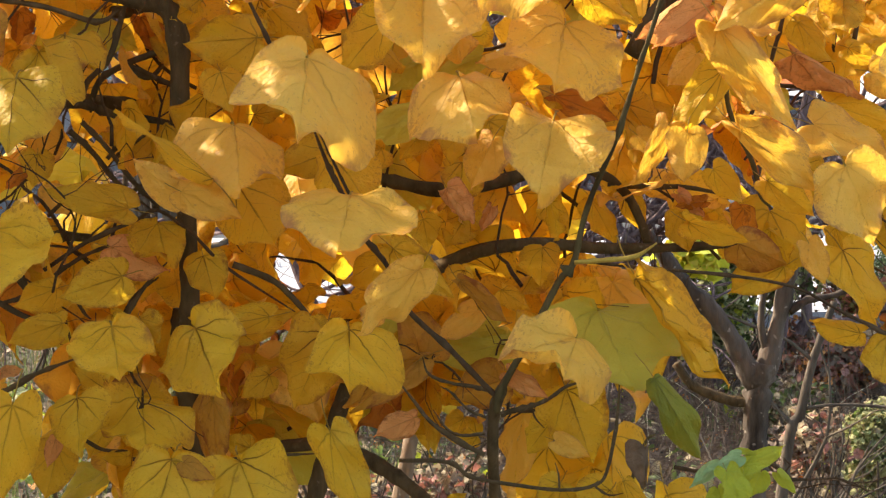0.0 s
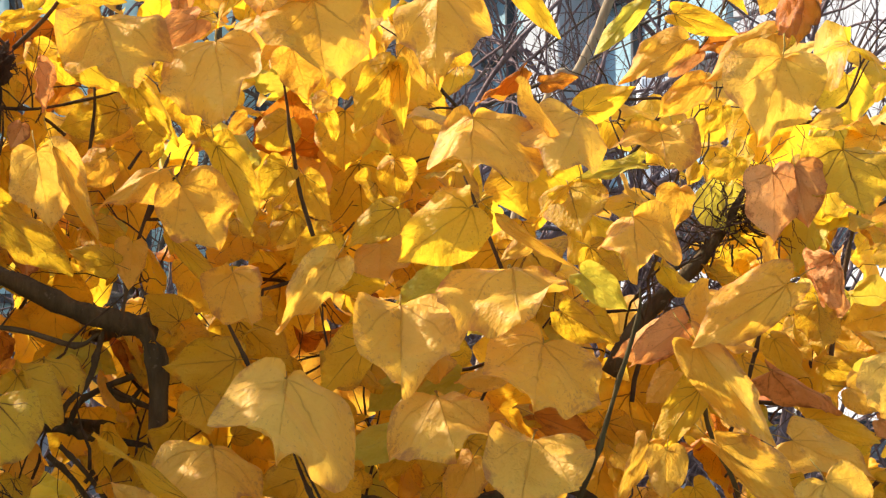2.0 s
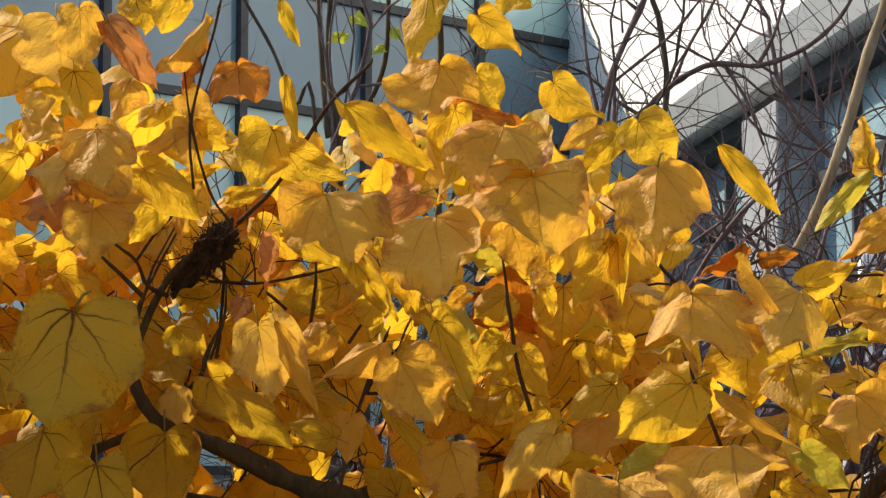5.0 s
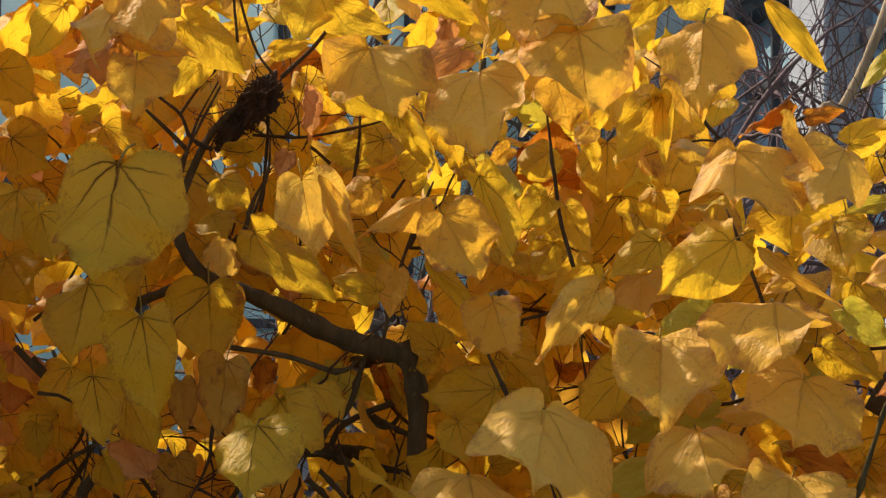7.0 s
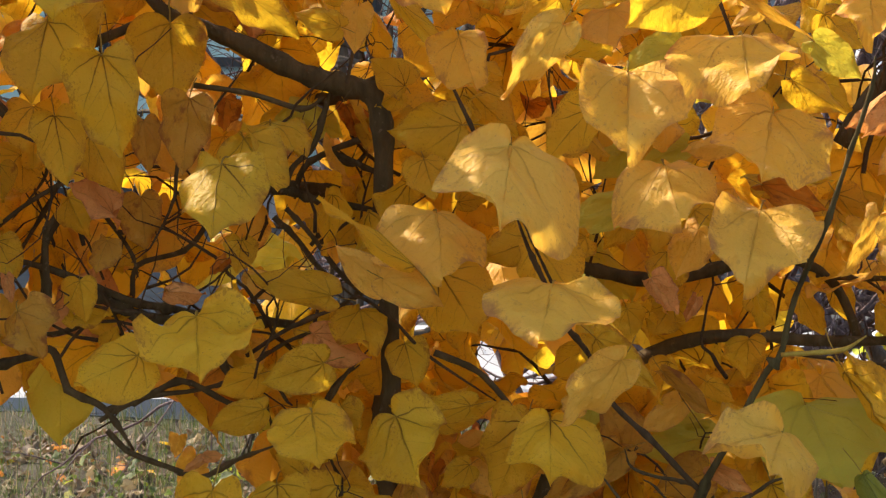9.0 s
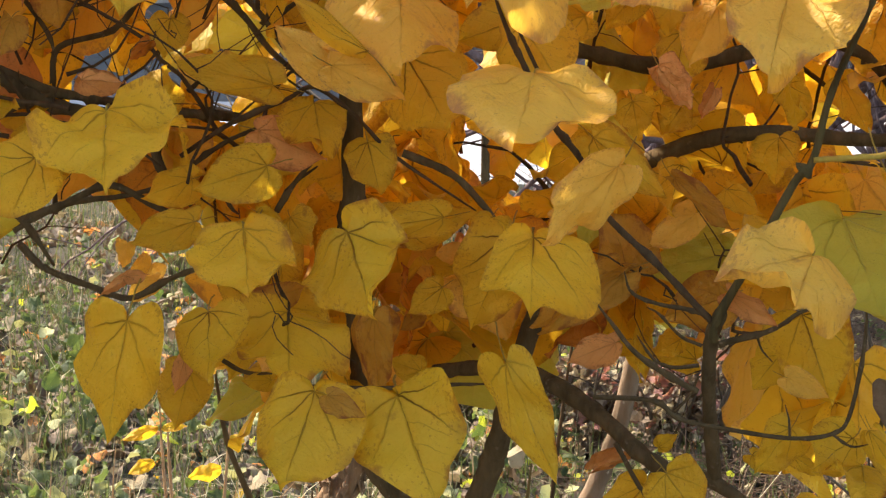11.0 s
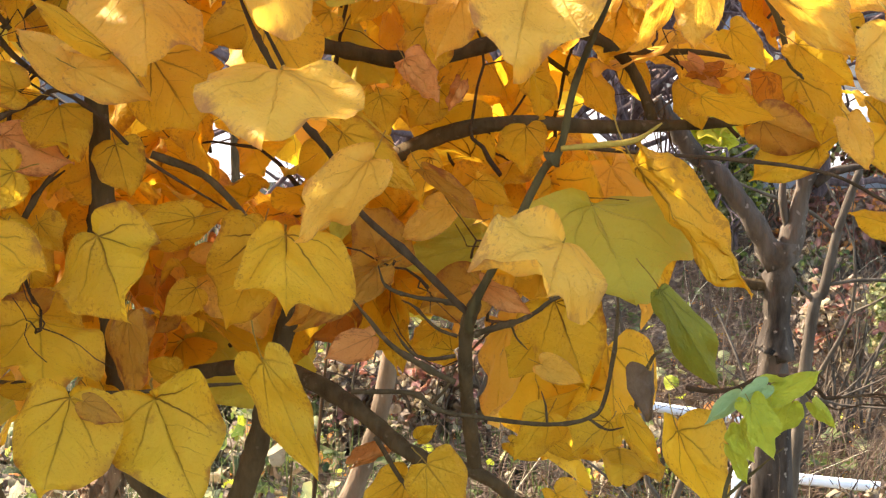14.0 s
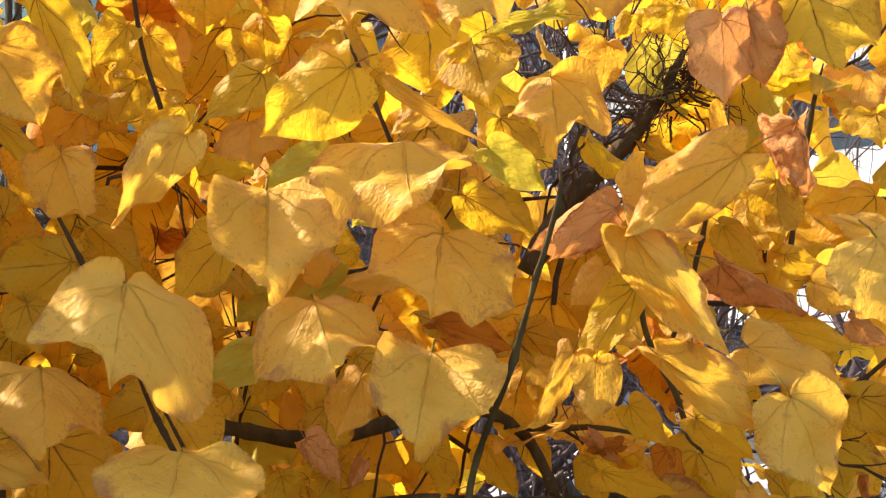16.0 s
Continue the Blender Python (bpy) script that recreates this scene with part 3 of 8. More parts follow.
limb("limb", tree, BARK, [(-0.126, 2.340, 0.975, 0.0148), (-0.143, 2.344, 1.006, 0.0145), (-0.163, 2.349, 1.038, 0.0142), (-0.183, 2.353, 1.064, 0.0139), (-0.197, 2.358, 1.092, 0.0136), (-0.198, 2.360, 1.141, 0.0132), (-0.198, 2.360, 1.172, 0.0125), (-0.206, 2.360, 1.218, 0.0119), (-0.210, 2.360, 1.266, 0.0112), (-0.209, 2.360, 1.299, 0.0106)])
limb("limb", tree, BARK, [(-0.192, 2.250, 1.298, 0.0110), (-0.191, 2.243, 1.337, 0.0105), (-0.192, 2.237, 1.388, 0.0100), (-0.193, 2.230, 1.432, 0.0095), (-0.197, 2.223, 1.477, 0.0095), (-0.196, 2.217, 1.521, 0.0103), (-0.196, 2.210, 1.570, 0.0110), (-0.205, 2.208, 1.605, 0.0117), (-0.232, 2.207, 1.615, 0.0114), (-0.272, 2.205, 1.626, 0.0108), (-0.321, 2.203, 1.650, 0.0102), (-0.365, 2.202, 1.669, 0.0078), (-0.403, 2.200, 1.685, 0.0072), (-0.425, 2.200, 1.715, 0.0066), (-0.429, 2.200, 1.742, 0.0045), (-0.420, 2.200, 1.774, 0.0042), (-0.400, 2.200, 1.817, 0.0040), (-0.375, 2.200, 1.844, 0.0038), (-0.348, 2.200, 1.865, 0.0037)])
limb("twig", tree, TWIG, [(-0.394, 2.190, 1.805, 0.0022), (-0.415, 2.190, 1.816, 0.0019), (-0.426, 2.190, 1.839, 0.0017), (-0.446, 2.190, 1.855, 0.0014), (-0.457, 2.190, 1.866, 0.0011)])
limb("twig", tree, TWIG, [(-0.426, 2.190, 1.839, 0.0016), (-0.407, 2.190, 1.866, 0.0014), (-0.388, 2.190, 1.886, 0.0012), (-0.379, 2.190, 1.894, 0.0010)])
limb("twig", tree, TWIG, [(-0.425, 2.190, 1.777, 0.0017), (-0.417, 2.190, 1.808, 0.0015), (-0.409, 2.190, 1.833, 0.0013), (-0.387, 2.190, 1.875, 0.0011)])
limb("twig", tree, TWIG, [(-0.303, 2.190, 1.839, 0.0014), (-0.301, 2.190, 1.817, 0.0012), (-0.308, 2.190, 1.803, 0.0011)])
limb("twig", tree, TWIG, [(-0.355, 2.190, 1.739, 0.0018), (-0.340, 2.190, 1.783, 0.0016), (-0.338, 2.190, 1.822, 0.0014)])
limb("limb", tree, BARK, [(-0.120, 2.340, 0.986, 0.0119), (-0.098, 2.327, 1.034, 0.0112), (-0.082, 2.313, 1.078, 0.0105), (-0.074, 2.300, 1.106, 0.0098), (-0.062, 2.300, 1.155, 0.0093), (-0.047, 2.300, 1.203, 0.0089), (-0.039, 2.300, 1.228, 0.0084)])
limb("limb", tree, BARK, [(-0.129, 2.300, 1.162, 0.0061), (-0.096, 2.268, 1.173, 0.0067), (-0.060, 2.236, 1.180, 0.0073), (-0.023, 2.204, 1.174, 0.0074), (0.017, 2.172, 1.155, 0.0071), (0.051, 2.140, 1.132, 0.0068), (0.077, 2.132, 1.122, 0.0061), (0.107, 2.124, 1.116, 0.0054), (0.136, 2.116, 1.096, 0.0046), (0.160, 2.108, 1.073, 0.0038), (0.177, 2.100, 1.054, 0.0029)])
limb("limb", tree, BARK, [(0.105, 2.130, 1.115, 0.0064), (0.100, 2.105, 1.165, 0.0059), (0.097, 2.080, 1.207, 0.0054), (0.098, 2.060, 1.244, 0.0053), (0.104, 2.040, 1.267, 0.0052)])
limb("shoot", tree, GREEN_TWIG, [(0.099, 2.040, 1.245, 0.0036), (0.101, 2.036, 1.263, 0.0034), (0.127, 2.031, 1.312, 0.0033), (0.153, 2.027, 1.364, 0.0032), (0.166, 2.022, 1.382, 0.0029), (0.177, 2.018, 1.430, 0.0026), (0.201, 2.013, 1.490, 0.0024), (0.218, 2.009, 1.544, 0.0021), (0.239, 2.004, 1.612, 0.0018), (0.241, 2.000, 1.639, 0.0016)])
limb("shoot", tree, TWIG, [(0.102, 2.040, 1.257, 0.0030), (0.090, 2.038, 1.268, 0.0029), (0.058, 2.035, 1.302, 0.0027), (0.018, 2.032, 1.341, 0.0026), (0.001, 2.030, 1.379, 0.0025), (-0.019, 2.027, 1.405, 0.0024), (-0.039, 2.025, 1.445, 0.0022), (-0.051, 2.022, 1.470, 0.0021), (-0.062, 2.020, 1.499, 0.0020)])
limb("limb", tree, BARK, [(-0.044, 2.420, 1.282, 0.0065), (0.007, 2.375, 1.315, 0.0070), (0.064, 2.330, 1.349, 0.0074), (0.108, 2.299, 1.367, 0.0070), (0.159, 2.295, 1.371, 0.0067), (0.215, 2.291, 1.367, 0.0059), (0.272, 2.290, 1.367, 0.0050), (0.323, 2.290, 1.369, 0.0045), (0.374, 2.290, 1.372, 0.0039)])
limb("limb", tree, BARK, [(-0.066, 2.300, 1.446, 0.0068), (-0.021, 2.300, 1.440, 0.0069), (0.015, 2.300, 1.432, 0.0071), (0.052, 2.300, 1.425, 0.0073), (0.091, 2.300, 1.428, 0.0070), (0.137, 2.300, 1.440, 0.0065), (0.173, 2.300, 1.454, 0.0060), (0.216, 2.300, 1.440, 0.0055), (0.239, 2.300, 1.423, 0.0052), (0.255, 2.300, 1.395, 0.0048), (0.263, 2.300, 1.371, 0.0045)])
limb("twig", tree, BARK, [(0.222, 2.300, 1.430, 0.0028), (0.261, 2.300, 1.427, 0.0026), (0.301, 2.300, 1.427, 0.0024), (0.352, 2.300, 1.417, 0.0023)])
limb("twig", tree, PETIOLE, [(0.166, 2.020, 1.382, 0.0022), (0.195, 2.020, 1.384, 0.0024), (0.220, 2.020, 1.387, 0.0021), (0.239, 2.020, 1.399, 0.0015)])
limb("twig", tree, TWIG, [(0.177, 2.040, 1.381, 0.0016), (0.227, 2.040, 1.375, 0.0016), (0.303, 2.040, 1.368, 0.0015), (0.364, 2.040, 1.357, 0.0014), (0.405, 2.040, 1.336, 0.0014), (0.451, 2.040, 1.313, 0.0013), (0.489, 2.040, 1.295, 0.0012)])
limb("twig", tree, BARK, [(0.028, 2.100, 1.153, 0.0021), (0.053, 2.100, 1.110, 0.0020), (0.086, 2.100, 1.081, 0.0018), (0.128, 2.100, 1.051, 0.0017), (0.149, 2.100, 1.039, 0.0016), (0.177, 2.100, 1.047, 0.0015)])
limb("twig", tree, BARK, [(-0.461, 2.200, 1.284, 0.0031), (-0.446, 2.200, 1.268, 0.0030), (-0.435, 2.200, 1.261, 0.0029), (-0.404, 2.200, 1.250, 0.0028), (-0.370, 2.200, 1.240, 0.0027), (-0.338, 2.200, 1.256, 0.0025), (-0.299, 2.200, 1.271, 0.0024)])
limb("limb", tree, BARK, [(-0.513, 2.280, 1.417, 0.0058), (-0.484, 2.280, 1.406, 0.0057), (-0.456, 2.280, 1.391, 0.0056), (-0.423, 2.280, 1.384, 0.0055), (-0.390, 2.280, 1.381, 0.0053), (-0.367, 2.280, 1.365, 0.0050), (-0.360, 2.280, 1.337, 0.0045), (-0.334, 2.280, 1.305, 0.0042)])
limb("twig", tree, BARK, [(-0.479, 2.250, 1.286, 0.0025), (-0.461, 2.250, 1.297, 0.0024), (-0.427, 2.250, 1.311, 0.0023), (-0.385, 2.250, 1.317, 0.0022), (-0.357, 2.250, 1.324, 0.0021), (-0.338, 2.250, 1.331, 0.0020)])
limb("twig", tree, BARK, [(-0.279, 2.120, 1.207, 0.0021), (-0.262, 2.120, 1.198, 0.0019), (-0.240, 2.120, 1.197, 0.0017)])
limb("twig", tree, BARK, [(-0.233, 2.100, 1.193, 0.0019), (-0.203, 2.100, 1.192, 0.0018), (-0.149, 2.100, 1.192, 0.0017), (-0.097, 2.100, 1.196, 0.0016), (-0.066, 2.100, 1.197, 0.0015)])
limb("twig", tree, BARK, [(-0.347, 2.300, 1.510, 0.0042), (-0.301, 2.300, 1.511, 0.0040), (-0.267, 2.300, 1.501, 0.0038), (-0.227, 2.300, 1.495, 0.0036), (-0.202, 2.300, 1.489, 0.0034)])
limb("twig", tree, BARK, [(-0.290, 2.220, 1.517, 0.0033), (-0.284, 2.220, 1.536, 0.0031), (-0.263, 2.220, 1.558, 0.0030), (-0.251, 2.220, 1.596, 0.0029), (-0.247, 2.220, 1.610, 0.0027)])
limb("twig", tree, BARK, [(-0.375, 2.200, 1.615, 0.0027), (-0.321, 2.200, 1.607, 0.0026), (-0.272, 2.200, 1.593, 0.0025), (-0.251, 2.200, 1.604, 0.0024)])
limb("twig", tree, BARK, [(-0.412, 2.250, 1.684, 0.0055), (-0.454, 2.250, 1.668, 0.0051), (-0.488, 2.250, 1.654, 0.0048), (-0.524, 2.250, 1.640, 0.0044)])
limb("limb", tree, BARK, [(-0.202, 2.340, 1.355, 0.0048), (-0.253, 2.327, 1.370, 0.0048), (-0.309, 2.313, 1.378, 0.0048), (-0.347, 2.300, 1.382, 0.0048), (-0.386, 2.293, 1.387, 0.0045), (-0.419, 2.287, 1.395, 0.0044), (-0.452, 2.280, 1.401, 0.0043), (-0.498, 2.280, 1.420, 0.0039), (-0.538, 2.280, 1.434, 0.0035), (-0.589, 2.280, 1.448, 0.0031)])
limb("twig", tree, BARK, [(-0.452, 2.280, 1.399, 0.0039), (-0.486, 2.280, 1.386, 0.0033), (-0.527, 2.280, 1.369, 0.0028), (-0.555, 2.280, 1.371, 0.0022)])
limb("twig", tree, BARK, [(-0.594, 2.250, 1.337, 0.0044), (-0.548, 2.250, 1.349, 0.0041), (-0.525, 2.250, 1.355, 0.0039), (-0.509, 2.250, 1.317, 0.0036), (-0.474, 2.250, 1.298, 0.0033), (-0.445, 2.250, 1.257, 0.0030)])
limb("twig", tree, BARK, [(-0.474, 2.250, 1.296, 0.0033), (-0.434, 2.250, 1.310, 0.0032), (-0.396, 2.250, 1.326, 0.0030), (-0.355, 2.250, 1.307, 0.0029), (-0.333, 2.250, 1.300, 0.0028)])
limb("twig", tree, BARK, [(-0.456, 2.300, 1.402, 0.0028), (-0.450, 2.300, 1.436, 0.0027), (-0.404, 2.300, 1.451, 0.0026), (-0.381, 2.300, 1.477, 0.0025), (-0.370, 2.300, 1.511, 0.0024), (-0.348, 2.300, 1.538, 0.0023)])
limb("twig", tree, BARK, [(-0.549, 2.300, 1.372, 0.0031), (-0.546, 2.300, 1.413, 0.0029), (-0.542, 2.300, 1.458, 0.0027), (-0.508, 2.300, 1.511, 0.0025), (-0.499, 2.300, 1.519, 0.0023)])
limb("twig", tree, BARK, [(-0.608, 2.350, 1.408, 0.0026), (-0.584, 2.350, 1.443, 0.0023), (-0.542, 2.350, 1.514, 0.0020), (-0.547, 2.350, 1.537, 0.0017)])
limb("twig", tree, BARK, [(-0.594, 2.300, 1.604, 0.0023), (-0.571, 2.300, 1.578, 0.0021), (-0.548, 2.300, 1.561, 0.0020), (-0.542, 2.300, 1.527, 0.0018), (-0.577, 2.300, 1.481, 0.0017)])
limb("twig", tree, BARK, [(-0.594, 2.300, 1.641, 0.0023), (-0.570, 2.300, 1.663, 0.0020), (-0.547, 2.300, 1.703, 0.0017)])
limb("twig", tree, TWIG, [(-0.326, 2.200, 1.357, 0.0019), (-0.283, 2.200, 1.385, 0.0019), (-0.239, 2.200, 1.404, 0.0018), (-0.217, 2.200, 1.414, 0.0017), (-0.184, 2.200, 1.391, 0.0017), (-0.152, 2.200, 1.359, 0.0016), (-0.087, 2.200, 1.316, 0.0016)])
limb("twig", tree, TWIG, [(-0.321, 2.140, 1.868, 0.0023), (-0.284, 2.140, 1.905, 0.0021), (-0.243, 2.140, 1.969, 0.0020), (-0.227, 2.140, 1.990, 0.0018), (-0.198, 2.140, 2.018, 0.0017), (-0.194, 2.140, 2.025, 0.0015)])
limb("twig", tree, TWIG, [(-0.258, 2.200, 1.777, 0.0017), (-0.253, 2.200, 1.821, 0.0015), (-0.254, 2.200, 1.861, 0.0013)])
limb("twig", tree, TWIG, [(-0.224, 2.150, 1.616, 0.0021), (-0.221, 2.150, 1.631, 0.0019), (-0.208, 2.150, 1.689, 0.0018), (-0.185, 2.150, 1.752, 0.0017), (-0.177, 2.150, 1.772, 0.0015)])
limb("twig", tree, TWIG, [(-0.045, 2.120, 1.691, 0.0022), (-0.057, 2.120, 1.733, 0.0020), (-0.063, 2.120, 1.775, 0.0019), (-0.073, 2.120, 1.851, 0.0017)])
limb("twig", tree, TWIG, [(0.137, 2.100, 1.628, 0.0020), (0.125, 2.100, 1.663, 0.0018), (0.107, 2.100, 1.710, 0.0017), (0.093, 2.100, 1.744, 0.0015)])
limb("twig", tree, TWIG, [(-0.357, 2.200, 1.820, 0.0016), (-0.308, 2.200, 1.818, 0.0014), (-0.249, 2.200, 1.829, 0.0013), (-0.222, 2.200, 1.837, 0.0012)])
limb("twig", tree, TWIG, [(-0.361, 2.220, 1.709, 0.0020), (-0.351, 2.220, 1.752, 0.0018), (-0.345, 2.220, 1.829, 0.0017), (-0.349, 2.220, 1.851, 0.0016)])
limb("twig", tree, TWIG, [(-0.320, 2.100, 1.863, 0.0015), (-0.341, 2.100, 1.894, 0.0014), (-0.360, 2.100, 1.962, 0.0012), (-0.368, 2.100, 2.026, 0.0011)])
limb("twig", tree, TWIG, [(-0.102, 2.120, 1.567, 0.0022), (-0.115, 2.120, 1.594, 0.0020), (-0.138, 2.120, 1.642, 0.0019)])
limb("twig", tree, TWIG, [(-0.031, 2.080, 1.435, 0.0016), (-0.045, 2.080, 1.464, 0.0013), (-0.060, 2.080, 1.495, 0.0010)])
limb("twig", tree, TWIG, [(0.042, 2.120, 1.547, 0.0015), (0.034, 2.120, 1.564, 0.0014), (0.017, 2.120, 1.586, 0.0014)])
limb("twig", tree, BARK, [(0.245, 2.300, 1.558, 0.0101), (0.279, 2.300, 1.613, 0.0092), (0.313, 2.300, 1.647, 0.0083), (0.336, 2.300, 1.669, 0.0071), (0.365, 2.300, 1.708, 0.0055), (0.383, 2.300, 1.742, 0.0039)])
limb("twig", tree, GREEN_TWIG, [(0.285, 2.080, 1.579, 0.0025), (0.304, 2.080, 1.554, 0.0024), (0.311, 2.080, 1.512, 0.0023), (0.331, 2.080, 1.469, 0.0022), (0.341, 2.080, 1.436, 0.0021), (0.351, 2.080, 1.423, 0.0021)])
limb("twig", tree, TWIG, [(0.334, 2.140, 1.492, 0.0020), (0.353, 2.140, 1.539, 0.0019), (0.365, 2.140, 1.582, 0.0018), (0.374, 2.140, 1.617, 0.0017), (0.386, 2.140, 1.655, 0.0016), (0.389, 2.140, 1.686, 0.0015)])
limb("twig", tree, TWIG, [(0.447, 2.200, 1.572, 0.0022), (0.455, 2.200, 1.617, 0.0021), (0.468, 2.200, 1.684, 0.0020), (0.478, 2.200, 1.720, 0.0019)])
limb("twig", tree, TWIG, [(0.471, 2.200, 1.432, 0.0025), (0.490, 2.200, 1.454, 0.0023), (0.521, 2.200, 1.480, 0.0021), (0.555, 2.200, 1.502, 0.0019)])
limb("twig", tree, TWIG, [(0.208, 2.120, 1.768, 0.0012), (0.214, 2.120, 1.739, 0.0012), (0.215, 2.120, 1.722, 0.0011), (0.228, 2.120, 1.709, 0.0011)])
limb("twig", tree, TWIG, [(-0.356, 2.100, 1.896, 0.0015), (-0.360, 2.100, 1.948, 0.0014), (-0.353, 2.100, 1.991, 0.0013), (-0.340, 2.100, 2.039, 0.0013), (-0.333, 2.100, 2.071, 0.0012), (-0.328, 2.100, 2.093, 0.0011)])
limb("twig", tree, BARK, [(-0.431, 2.200, 1.783, 0.0019), (-0.410, 2.200, 1.827, 0.0016), (-0.378, 2.200, 1.888, 0.0013)])
limb("twig", tree, BARK, [(-0.420, 2.200, 1.805, 0.0024), (-0.448, 2.200, 1.832, 0.0020), (-0.476, 2.200, 1.857, 0.0016)])
limb("twig", tree, BARK, [(-0.211, 2.300, 1.609, 0.0037), (-0.216, 2.300, 1.570, 0.0035), (-0.254, 2.300, 1.552, 0.0034), (-0.280, 2.300, 1.537, 0.0033), (-0.290, 2.300, 1.517, 0.0032), (-0.292, 2.300, 1.503, 0.0031)])
limb("twig", tree, BARK, [(-0.259, 2.300, 1.552, 0.0028), (-0.215, 2.300, 1.532, 0.0027), (-0.194, 2.300, 1.517, 0.0025)])
limb("limb", tree, BARK, [(-0.341, 2.400, 1.512, 0.0076), (-0.291, 2.373, 1.511, 0.0075), (-0.248, 2.347, 1.506, 0.0069), (-0.199, 2.320, 1.487, 0.0057)])
limb("twig", tree, BARK, [(-0.294, 2.250, 1.496, 0.0028), (-0.271, 2.250, 1.472, 0.0027), (-0.247, 2.250, 1.440, 0.0026), (-0.220, 2.250, 1.411, 0.0025)])
limb("twig", tree, BARK, [(-0.264, 2.280, 1.461, 0.0025), (-0.247, 2.280, 1.474, 0.0022), (-0.230, 2.280, 1.486, 0.0020)])
limb("twig", tree, BARK, [(-0.248, 2.200, 1.313, 0.0024), (-0.230, 2.200, 1.341, 0.0020), (-0.207, 2.200, 1.366, 0.0016)])
limb("twig", tree, BARK, [(-0.146, 2.200, 1.362, 0.0035), (-0.106, 2.200, 1.345, 0.0031), (-0.079, 2.200, 1.318, 0.0028), (-0.068, 2.200, 1.304, 0.0024)])
limb("twig", tree, BARK, [(-0.188, 2.400, 1.627, 0.0076), (-0.217, 2.400, 1.620, 0.0073), (-0.241, 2.400, 1.612, 0.0070), (-0.270, 2.400, 1.602, 0.0068), (-0.298, 2.400, 1.609, 0.0065), (-0.333, 2.400, 1.612, 0.0062), (-0.367, 2.400, 1.621, 0.0059)])
limb("twig", tree, BARK, [(0.184, 2.500, 1.411, 0.0024), (0.211, 2.500, 1.390, 0.0021), (0.230, 2.500, 1.365, 0.0018)])
limb("twig", tree, BARK, [(0.196, 2.460, 1.451, 0.0030), (0.226, 2.460, 1.438, 0.0027), (0.238, 2.460, 1.429, 0.0024)])
limb("twig", tree, BARK, [(-0.531, 2.260, 1.406, 0.0039), (-0.534, 2.260, 1.440, 0.0036), (-0.531, 2.260, 1.474, 0.0034), (-0.505, 2.260, 1.508, 0.0032), (-0.485, 2.260, 1.515, 0.0030), (-0.497, 2.260, 1.530, 0.0028)])
limb("twig", tree, BARK, [(-0.497, 2.260, 1.513, 0.0025), (-0.477, 2.260, 1.491, 0.0023), (-0.449, 2.260, 1.452, 0.0021), (-0.442, 2.260, 1.427, 0.0019)])
limb("twig", tree, BARK, [(-0.585, 2.260, 1.473, 0.0025), (-0.556, 2.260, 1.496, 0.0023), (-0.528, 2.260, 1.513, 0.0021), (-0.505, 2.260, 1.522, 0.0019)])
limb("twig", tree, BARK, [(-0.596, 2.280, 1.407, 0.0025), (-0.567, 2.280, 1.427, 0.0022), (-0.541, 2.280, 1.450, 0.0020)])
limb("twig", tree, BARK, [(-0.607, 2.280, 1.614, 0.0039), (-0.579, 2.280, 1.586, 0.0035), (-0.556, 2.280, 1.569, 0.0032), (-0.530, 2.280, 1.538, 0.0028)])
limb("twig", tree, BARK, [(-0.386, 2.240, 1.675, 0.0022), (-0.383, 2.240, 1.708, 0.0020), (-0.389, 2.240, 1.741, 0.0018), (-0.401, 2.240, 1.769, 0.0016), (-0.417, 2.240, 1.785, 0.0014)])
limb("twig", tree, BARK, [(-0.381, 2.240, 1.719, 0.0027), (-0.370, 2.240, 1.730, 0.0025), (-0.362, 2.240, 1.758, 0.0022), (-0.351, 2.240, 1.780, 0.0019)])
limb("twig", tree, BARK, [(-0.313, 2.300, 1.485, 0.0034), (-0.290, 2.300, 1.463, 0.0030), (-0.267, 2.300, 1.434, 0.0026), (-0.233, 2.300, 1.406, 0.0023)])
limb("twig", tree, BARK, [(-0.276, 2.300, 1.457, 0.0023), (-0.262, 2.300, 1.474, 0.0020), (-0.248, 2.300, 1.483, 0.0017)])
limb("twig", tree, BARK, [(-0.328, 2.250, 1.343, 0.0022), (-0.295, 2.250, 1.365, 0.0020), (-0.256, 2.250, 1.382, 0.0018), (-0.228, 2.250, 1.411, 0.0017)])
limb("twig", tree, BARK, [(-0.260, 2.250, 1.301, 0.0022), (-0.244, 2.250, 1.327, 0.0019), (-0.222, 2.250, 1.344, 0.0017)])
limb("twig", tree, BARK, [(-0.303, 2.250, 1.323, 0.0019), (-0.294, 2.250, 1.308, 0.0017), (-0.288, 2.250, 1.303, 0.0014)])
limb("twig", tree, BARK, [(-0.257, 2.300, 1.548, 0.0028), (-0.234, 2.300, 1.537, 0.0024), (-0.217, 2.300, 1.551, 0.0020)])
limb("twig", tree, BARK, [(0.094, 2.070, 1.260, 0.0022), (0.077, 2.070, 1.264, 0.0019), (0.059, 2.070, 1.267, 0.0016), (0.039, 2.070, 1.275, 0.0013), (0.033, 2.070, 1.291, 0.0010)])
limb("twig", tree, BARK, [(0.103, 2.050, 1.241, 0.0028), (0.111, 2.050, 1.244, 0.0025), (0.131, 2.050, 1.249, 0.0022), (0.147, 2.050, 1.256, 0.0018), (0.161, 2.050, 1.266, 0.0015), (0.180, 2.050, 1.272, 0.0012)])
